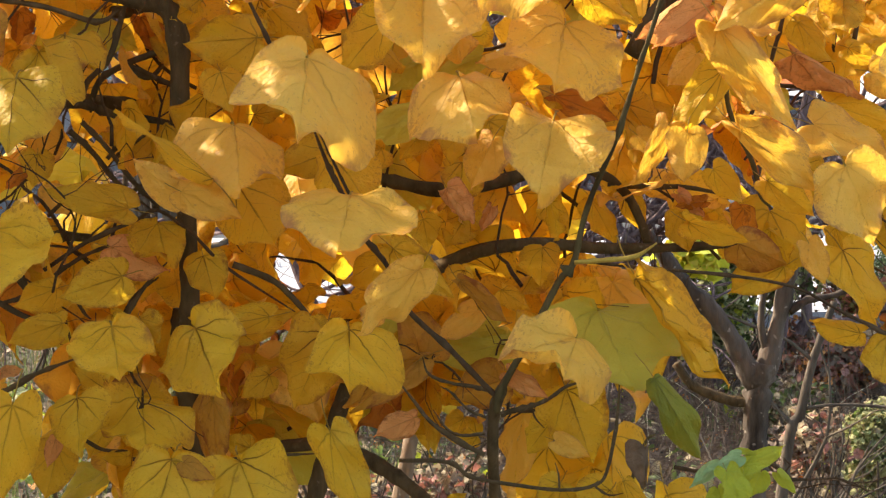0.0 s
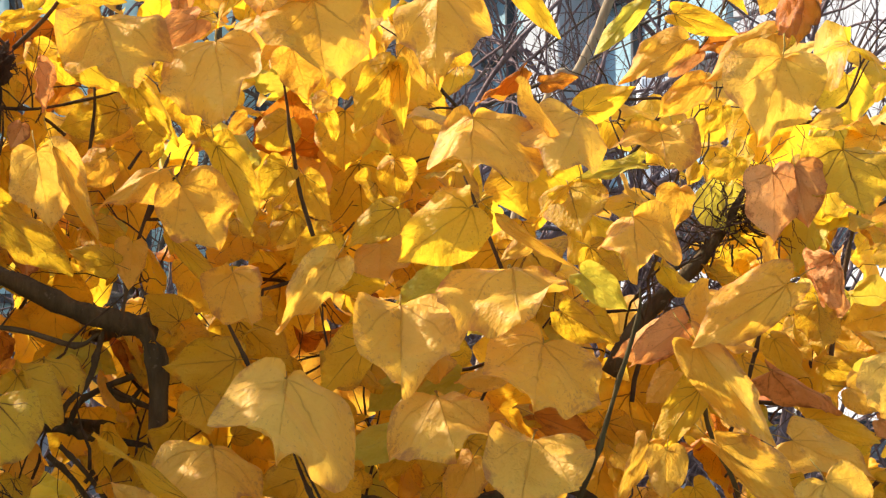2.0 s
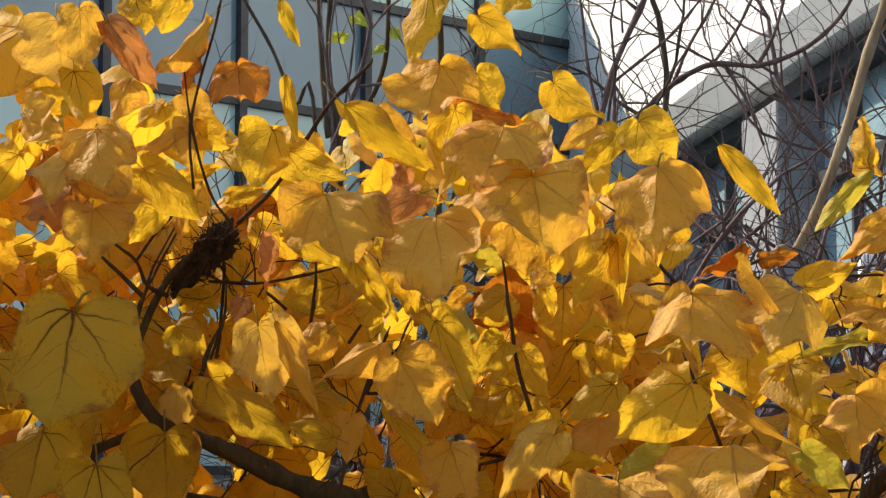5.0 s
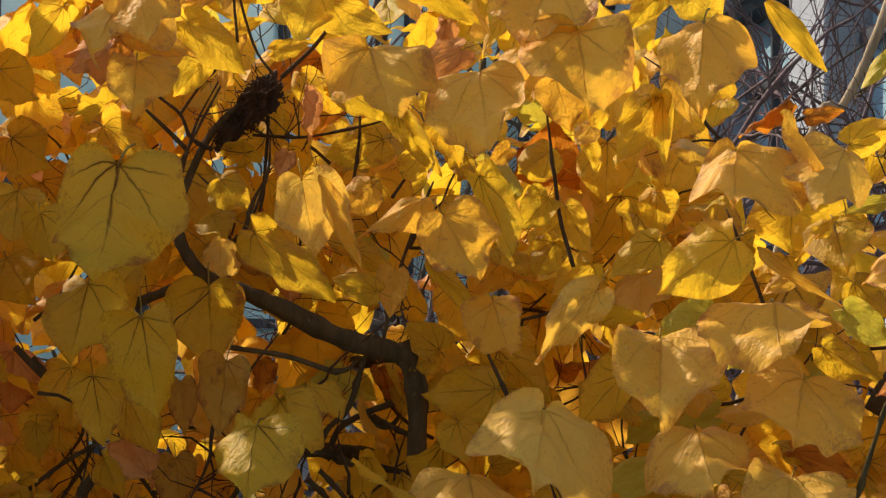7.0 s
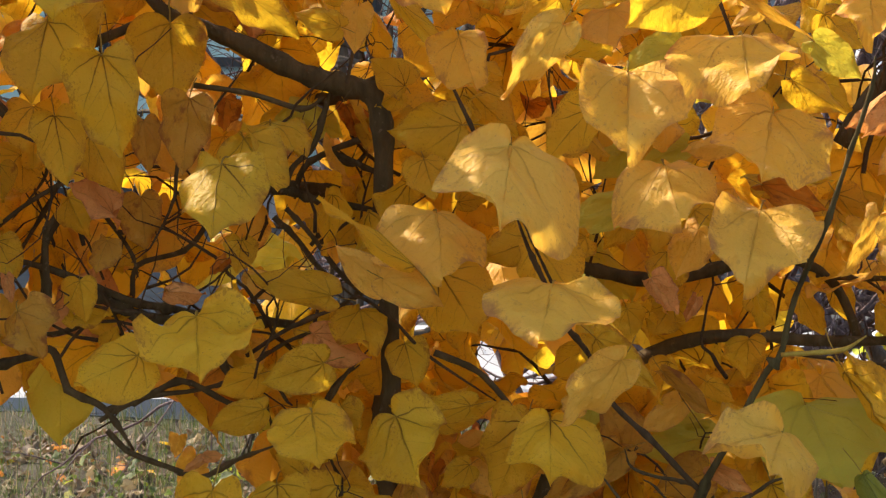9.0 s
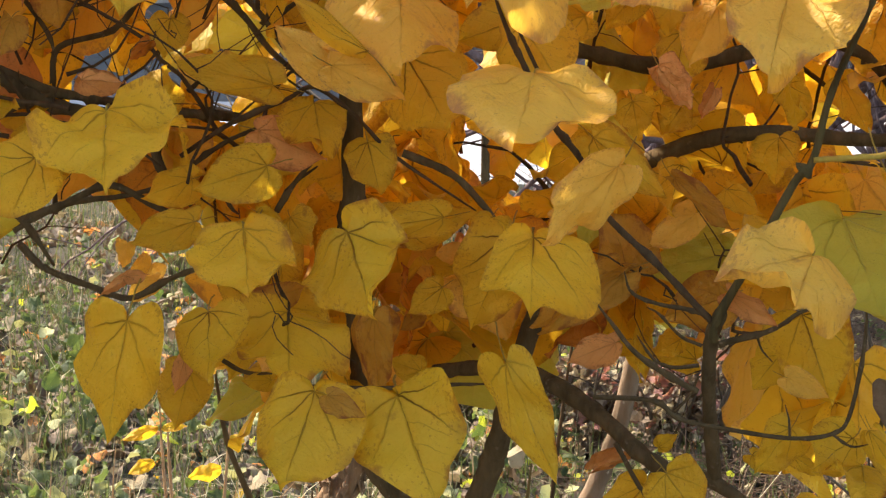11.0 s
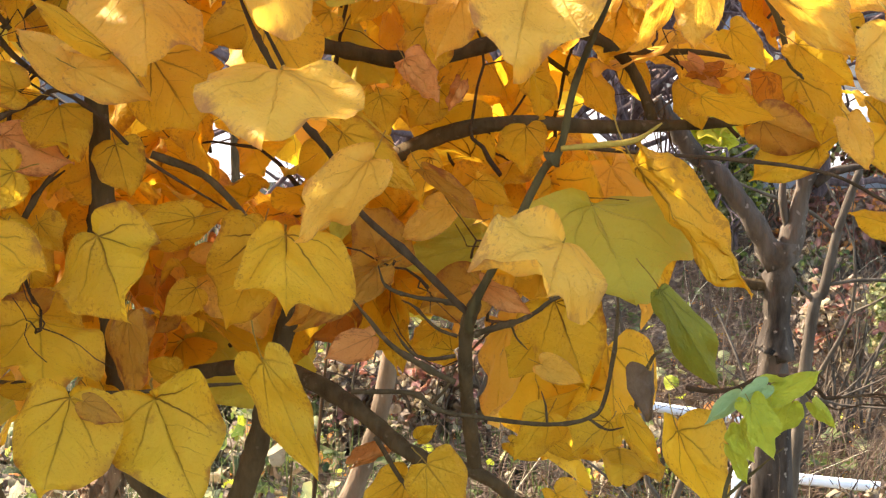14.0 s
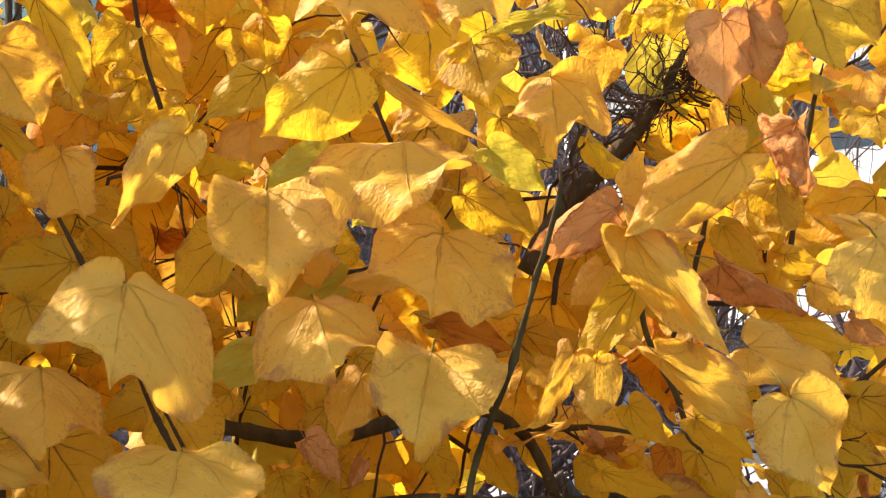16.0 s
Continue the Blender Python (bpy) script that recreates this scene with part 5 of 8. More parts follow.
leaf(tree, "heart", "pale", (-0.010, 2.060, 1.337), (-0.013, 2.045, 1.317), 0.024)
leaf(tree, "heart", "ochre", (-0.071, 2.160, 1.317), (-0.082, 2.145, 1.287), 0.034)
leaf(tree, "heart", "yellow", (0.051, 2.100, 1.120), (0.012, 2.100, 1.073), 0.033)
leaf(tree, "heart", "ochre", (0.067, 2.050, 1.143), (0.097, 2.050, 1.098), 0.048)
leaf(tree, "heart", "yellow", (0.117, 2.150, 1.075), (0.101, 2.150, 1.023), 0.033)
leaf(tree, "heart", "orange", (0.154, 2.100, 1.069), (0.165, 2.100, 1.019), 0.040)
leaf(tree, "heart", "yellow", (0.163, 2.050, 1.118), (0.201, 2.050, 1.076), 0.026)
leaf(tree, "heart", "yellow", (0.180, 2.020, 1.087), (0.205, 2.020, 1.035), 0.031)
leaf(tree, "curled", "orange", (0.169, 2.120, 1.082), (0.165, 2.120, 1.061), 0.018)
leaf(tree, "heart", "yellow", (0.143, 2.100, 1.094), (0.156, 2.100, 1.070), 0.016)
leaf(tree, "heart", "ochre", (0.213, 2.080, 1.144), (0.213, 2.044, 1.130), 0.060)
leaf(tree, "heart", "orange", (-0.316, 2.100, 2.010), (-0.307, 2.062, 1.966), 0.056)
leaf(tree, "heart", "yellow", (-0.283, 2.100, 1.950), (-0.299, 2.084, 1.894), 0.057)
leaf(tree, "heart", "yellow", (-0.272, 2.100, 1.932), (-0.212, 2.100, 1.905), 0.040)
leaf(tree, "lobed", "gold", (-0.223, 2.000, 1.876), (-0.197, 1.951, 1.812), 0.088)
leaf(tree, "lobed", "pale", (-0.125, 2.000, 1.855), (-0.115, 1.961, 1.783), 0.086)
leaf(tree, "lobed", "gold", (-0.066, 2.010, 1.936), (-0.083, 1.952, 1.877), 0.088)
leaf(tree, "lobed", "gold", (-0.040, 1.980, 1.888), (-0.027, 1.939, 1.811), 0.093)
leaf(tree, "lobed", "gold", (-0.123, 2.030, 1.995), (-0.137, 1.986, 1.936), 0.079)
leaf(tree, "heart", "yellow", (-0.113, 2.080, 1.965), (-0.128, 2.080, 1.912), 0.040)
leaf(tree, "heart", "yellow", (-0.109, 2.060, 1.914), (-0.129, 2.060, 1.874), 0.021, 30)
leaf(tree, "oval", "ochre", (-0.212, 2.060, 1.967), (-0.131, 2.060, 1.905), 0.036, 25)
leaf(tree, "heart", "gold", (-0.183, 2.100, 1.963), (-0.149, 2.100, 1.911), 0.032, 30)
leaf(tree, "curled", "brown", (-0.165, 2.120, 1.919), (-0.169, 2.120, 1.887), 0.030)
leaf(tree, "heart", "brown", (-0.146, 2.050, 1.881), (-0.206, 2.050, 1.848), 0.034)
leaf(tree, "oval", "yellow", (-0.266, 2.060, 1.995), (-0.255, 2.060, 1.933), 0.016, 20)
leaf(tree, "heart", "yellow", (-0.369, 2.140, 1.966), (-0.329, 2.140, 1.942), 0.037)
leaf(tree, "heart", "pale", (-0.365, 2.100, 1.959), (-0.358, 2.100, 1.915), 0.022)
leaf(tree, "heart", "orange", (-0.116, 2.140, 1.975), (-0.050, 2.140, 1.962), 0.032)
leaf(tree, "heart", "yellow", (-0.095, 2.140, 2.009), (-0.073, 2.131, 1.974), 0.039)
leaf(tree, "heart", "yellow", (-0.022, 2.040, 1.981), (0.022, 2.040, 1.946), 0.039)
leaf(tree, "heart", "pale", (0.016, 2.120, 1.955), (-0.018, 2.120, 1.933), 0.026)
leaf(tree, "heart", "ochre", (0.036, 2.140, 1.951), (0.003, 2.140, 1.913), 0.032)
leaf(tree, "heart", "yellow", (-0.167, 2.120, 1.831), (-0.149, 2.120, 1.783), 0.040)
leaf(tree, "curled", "ochre", (-0.203, 2.060, 1.825), (-0.162, 2.060, 1.771), 0.038)
leaf(tree, "heart", "ochre", (-0.231, 2.200, 1.816), (-0.287, 2.200, 1.800), 0.048)
leaf(tree, "heart", "ochre", (-0.267, 2.160, 1.863), (-0.223, 2.160, 1.831), 0.034)
leaf(tree, "heart", "gold", (-0.061, 2.100, 1.860), (-0.047, 2.100, 1.814), 0.046)
leaf(tree, "heart", "yellow", (0.028, 2.060, 1.841), (-0.007, 2.060, 1.777), 0.039)
leaf(tree, "heart", "pale", (-0.030, 2.140, 1.822), (-0.045, 2.134, 1.804), 0.023)
leaf(tree, "heart", "yellow", (-0.032, 2.140, 1.806), (-0.023, 2.140, 1.779), 0.017)
leaf(tree, "heart", "ochre", (-0.069, 2.150, 1.800), (-0.099, 2.133, 1.775), 0.040)
leaf(tree, "heart", "gold", (-0.106, 2.150, 1.803), (-0.126, 2.150, 1.786), 0.019)
leaf(tree, "heart", "yellow", (-0.342, 2.240, 1.855), (-0.339, 2.240, 1.790), 0.023, 20)
leaf(tree, "heart", "yellow", (-0.317, 2.240, 1.884), (-0.297, 2.240, 1.841), 0.030)
leaf(tree, "curled", "brown", (-0.299, 2.140, 1.857), (-0.299, 2.140, 1.809), 0.017, 30)
leaf(tree, "heart", "gold", (-0.361, 2.120, 1.902), (-0.373, 2.120, 1.851), 0.025)
leaf(tree, "heart", "yellow", (-0.374, 2.150, 1.912), (-0.338, 2.150, 1.926), 0.019)
leaf(tree, "heart", "yellow", (-0.331, 2.160, 1.895), (-0.293, 2.160, 1.906), 0.022)
leaf(tree, "heart", "brown", (-0.313, 2.140, 1.797), (-0.324, 2.140, 1.774), 0.022)
leaf(tree, "heart", "ochre", (-0.021, 2.150, 1.913), (-0.054, 2.150, 1.922), 0.022)
leaf(tree, "heart", "ochre", (-0.155, 2.250, 1.807), (-0.140, 2.234, 1.779), 0.033)
leaf(tree, "heart", "ochre", (-0.191, 2.250, 1.871), (-0.173, 2.250, 1.841), 0.033)
leaf(tree, "heart", "ochre", (-0.371, 2.300, 1.846), (-0.386, 2.300, 1.797), 0.042)
leaf(tree, "heart", "yellow", (0.054, 2.060, 1.949), (0.084, 2.048, 1.904), 0.053)
leaf(tree, "heart", "gold", (0.068, 1.980, 1.895), (0.061, 1.946, 1.820), 0.079)
leaf(tree, "oval", "yellow", (0.125, 2.040, 1.924), (0.178, 2.040, 1.860), 0.024, 20)
leaf(tree, "curled", "yellow", (0.257, 2.040, 1.902), (0.254, 2.040, 1.951), 0.040)
leaf(tree, "oval", "green", (0.257, 2.030, 1.898), (0.206, 2.030, 1.845), 0.021, -15)
leaf(tree, "oval", "yellow", (0.292, 2.040, 1.951), (0.346, 2.040, 1.881), 0.021, 25)
leaf(tree, "curled", "orange", (0.332, 2.100, 1.990), (0.335, 2.100, 1.948), 0.034)
leaf(tree, "heart", "yellow", (0.408, 2.060, 1.934), (0.355, 2.060, 1.906), 0.036)
leaf(tree, "heart", "pale", (0.383, 2.100, 1.915), (0.368, 2.100, 1.889), 0.026)
leaf(tree, "curled", "orange", (0.396, 2.020, 1.909), (0.381, 1.991, 1.854), 0.057)
leaf(tree, "lobed", "gold", (0.288, 2.040, 1.858), (0.229, 2.040, 1.820), 0.035)
leaf(tree, "lobed", "gold", (0.368, 2.040, 1.864), (0.306, 2.040, 1.822), 0.039)
leaf(tree, "lobed", "pale", (0.365, 1.980, 1.835), (0.344, 1.980, 1.759), 0.083)
leaf(tree, "curled", "orange", (0.147, 2.100, 1.840), (0.103, 2.100, 1.811), 0.016)
leaf(tree, "heart", "orange", (0.166, 2.100, 1.828), (0.199, 2.100, 1.833), 0.017)
leaf(tree, "heart", "yellow", (0.287, 2.080, 1.888), (0.345, 2.080, 1.868), 0.025, 20)
leaf(tree, "heart", "orange", (0.357, 2.100, 1.871), (0.302, 2.100, 1.857), 0.019)
leaf(tree, "heart", "yellow", (0.202, 2.080, 1.801), (0.249, 2.080, 1.822), 0.032)
leaf(tree, "heart", "gold", (0.308, 2.060, 1.822), (0.265, 2.060, 1.792), 0.029)
leaf(tree, "lobed", "gold", (0.097, 2.000, 1.788), (0.091, 1.932, 1.736), 0.090)
leaf(tree, "lobed", "pale", (0.190, 2.000, 1.787), (0.166, 1.949, 1.743), 0.074)
leaf(tree, "oval", "gold", (0.182, 1.980, 1.754), (0.138, 1.980, 1.822), 0.013, 30)
leaf(tree, "heart", "yellow", (0.238, 2.040, 1.786), (0.279, 2.040, 1.775), 0.021)
leaf(tree, "lobed", "gold", (0.263, 2.020, 1.775), (0.264, 1.974, 1.742), 0.068)
leaf(tree, "heart", "yellow", (0.325, 2.060, 1.801), (0.309, 2.060, 1.776), 0.021)
leaf(tree, "heart", "ochre", (0.396, 2.120, 1.880), (0.370, 2.120, 1.858), 0.029)
leaf(tree, "heart", "gold", (0.042, 2.120, 1.864), (0.062, 2.120, 1.825), 0.022)
leaf(tree, "heart", "yellow", (0.034, 2.060, 1.841), (0.037, 2.060, 1.778), 0.022)
leaf(tree, "heart", "pale", (0.425, 2.040, 1.791), (0.399, 2.040, 1.783), 0.018)
leaf(tree, "heart", "brown", (0.311, 2.120, 1.861), (0.284, 2.120, 1.835), 0.025)
leaf(tree, "lobed", "pale", (-0.283, 2.020, 1.762), (-0.270, 2.020, 1.694), 0.062)
leaf(tree, "heart", "gold", (-0.178, 2.030, 1.746), (-0.238, 2.030, 1.716), 0.026, 20)
leaf(tree, "oval", "gold", (-0.264, 1.990, 1.764), (-0.226, 1.990, 1.678), 0.020, 30)
leaf(tree, "heart", "ochre", (-0.333, 2.080, 1.718), (-0.259, 2.080, 1.656), 0.046)
leaf(tree, "heart", "ochre", (-0.225, 2.100, 1.667), (-0.268, 2.100, 1.680), 0.028)
leaf(tree, "lobed", "gold", (-0.157, 2.020, 1.731), (-0.124, 2.020, 1.674), 0.067)
leaf(tree, "heart", "ochre", (-0.127, 2.040, 1.767), (-0.093, 2.040, 1.689), 0.039, 20)
leaf(tree, "heart", "ochre", (-0.069, 2.120, 1.754), (-0.095, 2.120, 1.725), 0.036)
leaf(tree, "heart", "pale", (-0.210, 2.120, 1.686), (-0.214, 2.120, 1.643), 0.032)
leaf(tree, "heart", "ochre", (-0.247, 2.140, 1.706), (-0.212, 2.140, 1.682), 0.022)
leaf(tree, "heart", "ochre", (-0.171, 2.100, 1.688), (-0.117, 2.100, 1.631), 0.020, 25)
leaf(tree, "heart", "gold", (-0.116, 2.080, 1.657), (-0.100, 2.044, 1.612), 0.057)
leaf(tree, "lobed", "pale", (-0.024, 2.000, 1.665), (-0.075, 2.000, 1.602), 0.038, -15)
leaf(tree, "heart", "ochre", (-0.064, 2.150, 1.715), (-0.083, 2.147, 1.681), 0.037)
leaf(tree, "heart", "yellow", (-0.028, 2.120, 1.693), (-0.066, 2.120, 1.664), 0.037)
leaf(tree, "heart", "ochre", (0.030, 2.100, 1.715), (-0.016, 2.100, 1.677), 0.040)
leaf(tree, "heart", "yellow", (-0.053, 2.140, 1.748), (-0.028, 2.140, 1.700), 0.033)
leaf(tree, "heart", "gold", (-0.231, 2.100, 1.762), (-0.260, 2.100, 1.737), 0.036)
leaf(tree, "heart", "ochre", (-0.373, 2.120, 1.770), (-0.347, 2.111, 1.743), 0.037)
leaf(tree, "heart", "tan", (-0.349, 2.120, 1.707), (-0.312, 2.120, 1.684), 0.029)
leaf(tree, "heart", "yellow", (-0.357, 2.350, 1.621), (-0.335, 2.350, 1.604), 0.024)
leaf(tree, "heart", "yellow", (-0.311, 2.350, 1.589), (-0.338, 2.350, 1.569), 0.028)
leaf(tree, "heart", "green", (-0.297, 2.300, 1.593), (-0.255, 2.300, 1.565), 0.040)
leaf(tree, "curled", "orange", (-0.241, 2.300, 1.597), (-0.225, 2.300, 1.562), 0.030)
leaf(tree, "heart", "ochre", (-0.295, 2.150, 1.580), (-0.288, 2.095, 1.545), 0.064)
leaf(tree, "heart", "yellow", (-0.179, 2.200, 1.609), (-0.202, 2.200, 1.594), 0.026)
leaf(tree, "heart", "ochre", (-0.175, 2.200, 1.615), (-0.204, 2.184, 1.639), 0.038)
leaf(tree, "heart", "ochre", (-0.166, 2.280, 1.717), (-0.189, 2.280, 1.680), 0.041)
leaf(tree, "heart", "yellow", (0.093, 2.000, 1.709), (0.029, 2.000, 1.664), 0.066)
leaf(tree, "lobed", "gold", (0.128, 1.990, 1.656), (0.131, 1.917, 1.608), 0.107)
leaf(tree, "heart", "green", (0.078, 2.050, 1.647), (0.029, 2.050, 1.627), 0.039)
leaf(tree, "heart", "green", (0.195, 2.050, 1.652), (0.236, 2.050, 1.619), 0.032)
leaf(tree, "heart", "green", (0.125, 2.120, 1.624), (0.095, 2.120, 1.599), 0.033)
leaf(tree, "lobed", "gold", (0.238, 2.020, 1.701), (0.237, 1.974, 1.655), 0.068)
leaf(tree, "heart", "ochre", (0.189, 2.100, 1.733), (0.197, 2.055, 1.684), 0.063)
leaf(tree, "oval", "yellow", (0.184, 2.050, 1.732), (0.150, 2.050, 1.697), 0.013, 30)
leaf(tree, "oval", "pale", (0.116, 2.000, 1.704), (0.188, 2.000, 1.654), 0.014, 35)
leaf(tree, "heart", "gold", (0.285, 2.060, 1.727), (0.278, 2.060, 1.689), 0.036)
leaf(tree, "heart", "brown", (0.357, 1.990, 1.736), (0.359, 1.990, 1.673), 0.057, -30)
leaf(tree, "heart", "brown", (0.377, 1.995, 1.742), (0.387, 1.995, 1.689), 0.049, 30)
leaf(tree, "lobed", "gold", (0.366, 1.980, 1.640), (0.281, 1.980, 1.584), 0.051)
leaf(tree, "heart", "brown", (0.282, 2.020, 1.606), (0.233, 2.020, 1.569), 0.032)
leaf(tree, "curled", "brown", (0.406, 2.050, 1.668), (0.415, 2.050, 1.620), 0.024)
leaf(tree, "heart", "yellow", (0.343, 2.100, 1.758), (0.316, 2.094, 1.739), 0.032)
leaf(tree, "heart", "yellow", (0.311, 2.120, 1.753), (0.300, 2.120, 1.734), 0.016)
leaf(tree, "heart", "green", (0.253, 2.100, 1.753), (0.195, 2.100, 1.742), 0.019)
leaf(tree, "heart", "ochre", (0.213, 2.150, 1.679), (0.248, 2.150, 1.649), 0.041)
leaf(tree, "heart", "ochre", (0.181, 2.100, 1.619), (0.230, 2.100, 1.589), 0.036)
leaf(tree, "heart", "yellow", (0.133, 2.150, 1.620), (0.147, 2.150, 1.584), 0.030)
leaf(tree, "heart", "yellow", (0.378, 2.340, 1.671), (0.393, 2.340, 1.639), 0.028)
leaf(tree, "heart", "ochre", (0.399, 2.050, 1.757), (0.424, 2.050, 1.724), 0.035)
leaf(tree, "oval", "gold", (0.361, 2.050, 1.684), (0.372, 2.050, 1.643), 0.016)
leaf(tree, "heart", "ochre", (0.427, 2.200, 1.637), (0.437, 2.200, 1.583), 0.030)
leaf(tree, "heart", "pale", (0.152, 2.100, 1.684), (0.124, 2.100, 1.665), 0.019)
leaf(tree, "lobed", "ochre", (-0.441, 1.990, 1.771), (-0.449, 1.944, 1.665), 0.122)
leaf(tree, "heart", "ochre", (-0.538, 2.100, 1.736), (-0.520, 2.085, 1.689), 0.050)
leaf(tree, "heart", "ochre", (-0.486, 2.150, 1.656), (-0.453, 2.150, 1.697), 0.044)
leaf(tree, "heart", "ochre", (-0.390, 2.160, 1.672), (-0.386, 2.160, 1.593), 0.073)
leaf(tree, "heart", "ochre", (-0.412, 2.260, 1.717), (-0.343, 2.260, 1.659), 0.061)
leaf(tree, "heart", "tan", (-0.369, 2.250, 1.709), (-0.330, 2.250, 1.689), 0.030)
leaf(tree, "heart", "ochre", (-0.424, 2.020, 1.639), (-0.409, 2.020, 1.550), 0.068)
leaf(tree, "heart", "ochre", (-0.492, 2.100, 1.673), (-0.503, 2.069, 1.598), 0.078)
leaf(tree, "heart", "ochre", (-0.481, 2.080, 1.586), (-0.470, 2.080, 1.522), 0.050)
leaf(tree, "heart", "ochre", (-0.460, 2.130, 1.568), (-0.431, 2.130, 1.514), 0.046)
leaf(tree, "heart", "tan", (-0.412, 2.140, 1.581), (-0.407, 2.140, 1.531), 0.029)
leaf(tree, "heart", "tan", (-0.362, 2.100, 1.601), (-0.369, 2.100, 1.533), 0.053)
leaf(tree, "heart", "ochre", (-0.325, 2.050, 1.544), (-0.325, 1.985, 1.486), 0.083)
leaf(tree, "heart", "ochre", (-0.315, 2.120, 1.566), (-0.280, 2.076, 1.520), 0.068)
leaf(tree, "curled", "orange", (-0.361, 2.300, 1.603), (-0.365, 2.300, 1.569), 0.031)
leaf(tree, "heart", "yellow", (-0.425, 2.400, 1.738), (-0.411, 2.392, 1.724), 0.021)
leaf(tree, "heart", "yellow", (-0.449, 2.320, 1.704), (-0.469, 2.320, 1.683), 0.018)
leaf(tree, "heart", "ochre", (-0.559, 2.300, 1.561), (-0.550, 2.300, 1.533), 0.027)
leaf(tree, "heart", "ochre", (-0.577, 2.250, 1.537), (-0.573, 2.250, 1.500), 0.034)
leaf(tree, "heart", "tan", (-0.509, 2.050, 1.412), (-0.483, 2.024, 1.373), 0.051)
leaf(tree, "heart", "yellow", (-0.391, 2.000, 1.379), (-0.440, 1.961, 1.353), 0.064)
leaf(tree, "lobed", "yellow", (-0.343, 2.020, 1.412), (-0.327, 1.938, 1.367), 0.101)
leaf(tree, "heart", "yellow", (-0.475, 2.150, 1.432), (-0.470, 2.150, 1.392), 0.034)
leaf(tree, "heart", "tan", (-0.451, 2.160, 1.469), (-0.460, 2.144, 1.440), 0.033)
leaf(tree, "heart", "tan", (-0.427, 2.200, 1.508), (-0.422, 2.200, 1.458), 0.044)
leaf(tree, "heart", "brown", (-0.386, 2.120, 1.425), (-0.351, 2.120, 1.424), 0.022)
leaf(tree, "curled", "orange", (-0.332, 2.120, 1.455), (-0.348, 2.120, 1.440), 0.018)
leaf(tree, "heart", "ochre", (-0.324, 2.160, 1.470), (-0.325, 2.141, 1.441), 0.033)
leaf(tree, "heart", "ochre", (-0.234, 2.100, 1.424), (-0.309, 2.100, 1.442), 0.035)
leaf(tree, "heart", "ochre", (-0.244, 2.130, 1.359), (-0.303, 2.130, 1.339), 0.046)
leaf(tree, "heart", "yellow", (-0.309, 2.160, 1.344), (-0.351, 2.160, 1.328), 0.030)
leaf(tree, "heart", "ochre", (-0.349, 2.200, 1.396), (-0.332, 2.191, 1.432), 0.038)
leaf(tree, "curled", "brown", (-0.532, 2.100, 1.440), (-0.528, 2.100, 1.414), 0.018)
leaf(tree, "heart", "ochre", (-0.565, 2.200, 1.465), (-0.546, 2.188, 1.432), 0.038)
leaf(tree, "heart", "ochre", (-0.497, 2.200, 1.508), (-0.478, 2.184, 1.473), 0.041)
leaf(tree, "curled", "brown", (-0.421, 2.020, 2.037), (-0.379, 2.020, 1.980), 0.045)
leaf(tree, "oval", "gold", (-0.331, 2.030, 2.043), (-0.377, 2.030, 1.991), 0.023, 20)
leaf(tree, "curled", "orange", (-0.358, 2.100, 2.038), (-0.367, 2.100, 1.988), 0.036)
leaf(tree, "lobed", "gold", (-0.448, 2.020, 2.048), (-0.444, 2.020, 1.992), 0.045)
leaf(tree, "heart", "yellow", (-0.474, 2.120, 2.011), (-0.461, 2.120, 1.959), 0.043)
leaf(tree, "oval", "ochre", (-0.272, 2.060, 2.065), (-0.254, 2.060, 2.021), 0.016)
leaf(tree, "heart", "yellow", (-0.129, 2.000, 2.055), (-0.150, 2.000, 1.992), 0.044, 15)
leaf(tree, "heart", "yellow", (-0.089, 2.050, 2.045), (-0.050, 2.050, 2.011), 0.038)
leaf(tree, "heart", "yellow", (-0.366, 2.060, 2.069), (-0.381, 2.060, 2.034), 0.036)
leaf(tree, "heart", "ochre", (-0.413, 2.100, 2.076), (-0.401, 2.082, 2.041), 0.039)
leaf(tree, "lobed", "gold", (-0.427, 2.000, 1.935), (-0.414, 1.965, 1.883), 0.068)
leaf(tree, "heart", "gold", (-0.441, 2.040, 1.895), (-0.383, 2.040, 1.876), 0.028)
leaf(tree, "heart", "yellow", (-0.398, 2.080, 1.911), (-0.343, 2.080, 1.863), 0.043)
leaf(tree, "lobed", "gold", (-0.433, 2.020, 1.868), (-0.430, 1.993, 1.820), 0.058)
leaf(tree, "heart", "orange", (-0.468, 2.100, 1.902), (-0.463, 2.100, 1.870), 0.021)
leaf(tree, "heart", "gold", (-0.372, 2.100, 1.951), (-0.418, 2.100, 1.926), 0.021)
leaf(tree, "heart", "pale", (-0.370, 2.120, 1.988), (-0.340, 2.120, 1.968), 0.029)
leaf(tree, "heart", "ochre", (-0.368, 2.140, 1.970), (-0.361, 2.140, 1.913), 0.037)
leaf(tree, "heart", "gold", (-0.422, 2.120, 2.000), (-0.441, 2.120, 1.962), 0.033)
leaf(tree, "heart", "yellow", (-0.397, 2.160, 1.985), (-0.424, 2.160, 1.965), 0.029)
leaf(tree, "heart", "yellow", (-0.396, 2.140, 1.880), (-0.423, 2.140, 1.850), 0.032)
leaf(tree, "curled", "brown", (0.418, 2.030, 1.665), (0.428, 2.030, 1.611), 0.048)
leaf(tree, "heart", "yellow", (0.481, 2.050, 1.670), (0.476, 2.015, 1.647), 0.048)
leaf(tree, "heart", "yellow", (0.575, 2.050, 1.654), (0.577, 2.050, 1.597), 0.038)
leaf(tree, "heart", "pale", (0.554, 2.100, 1.570), (0.591, 2.100, 1.559), 0.028)
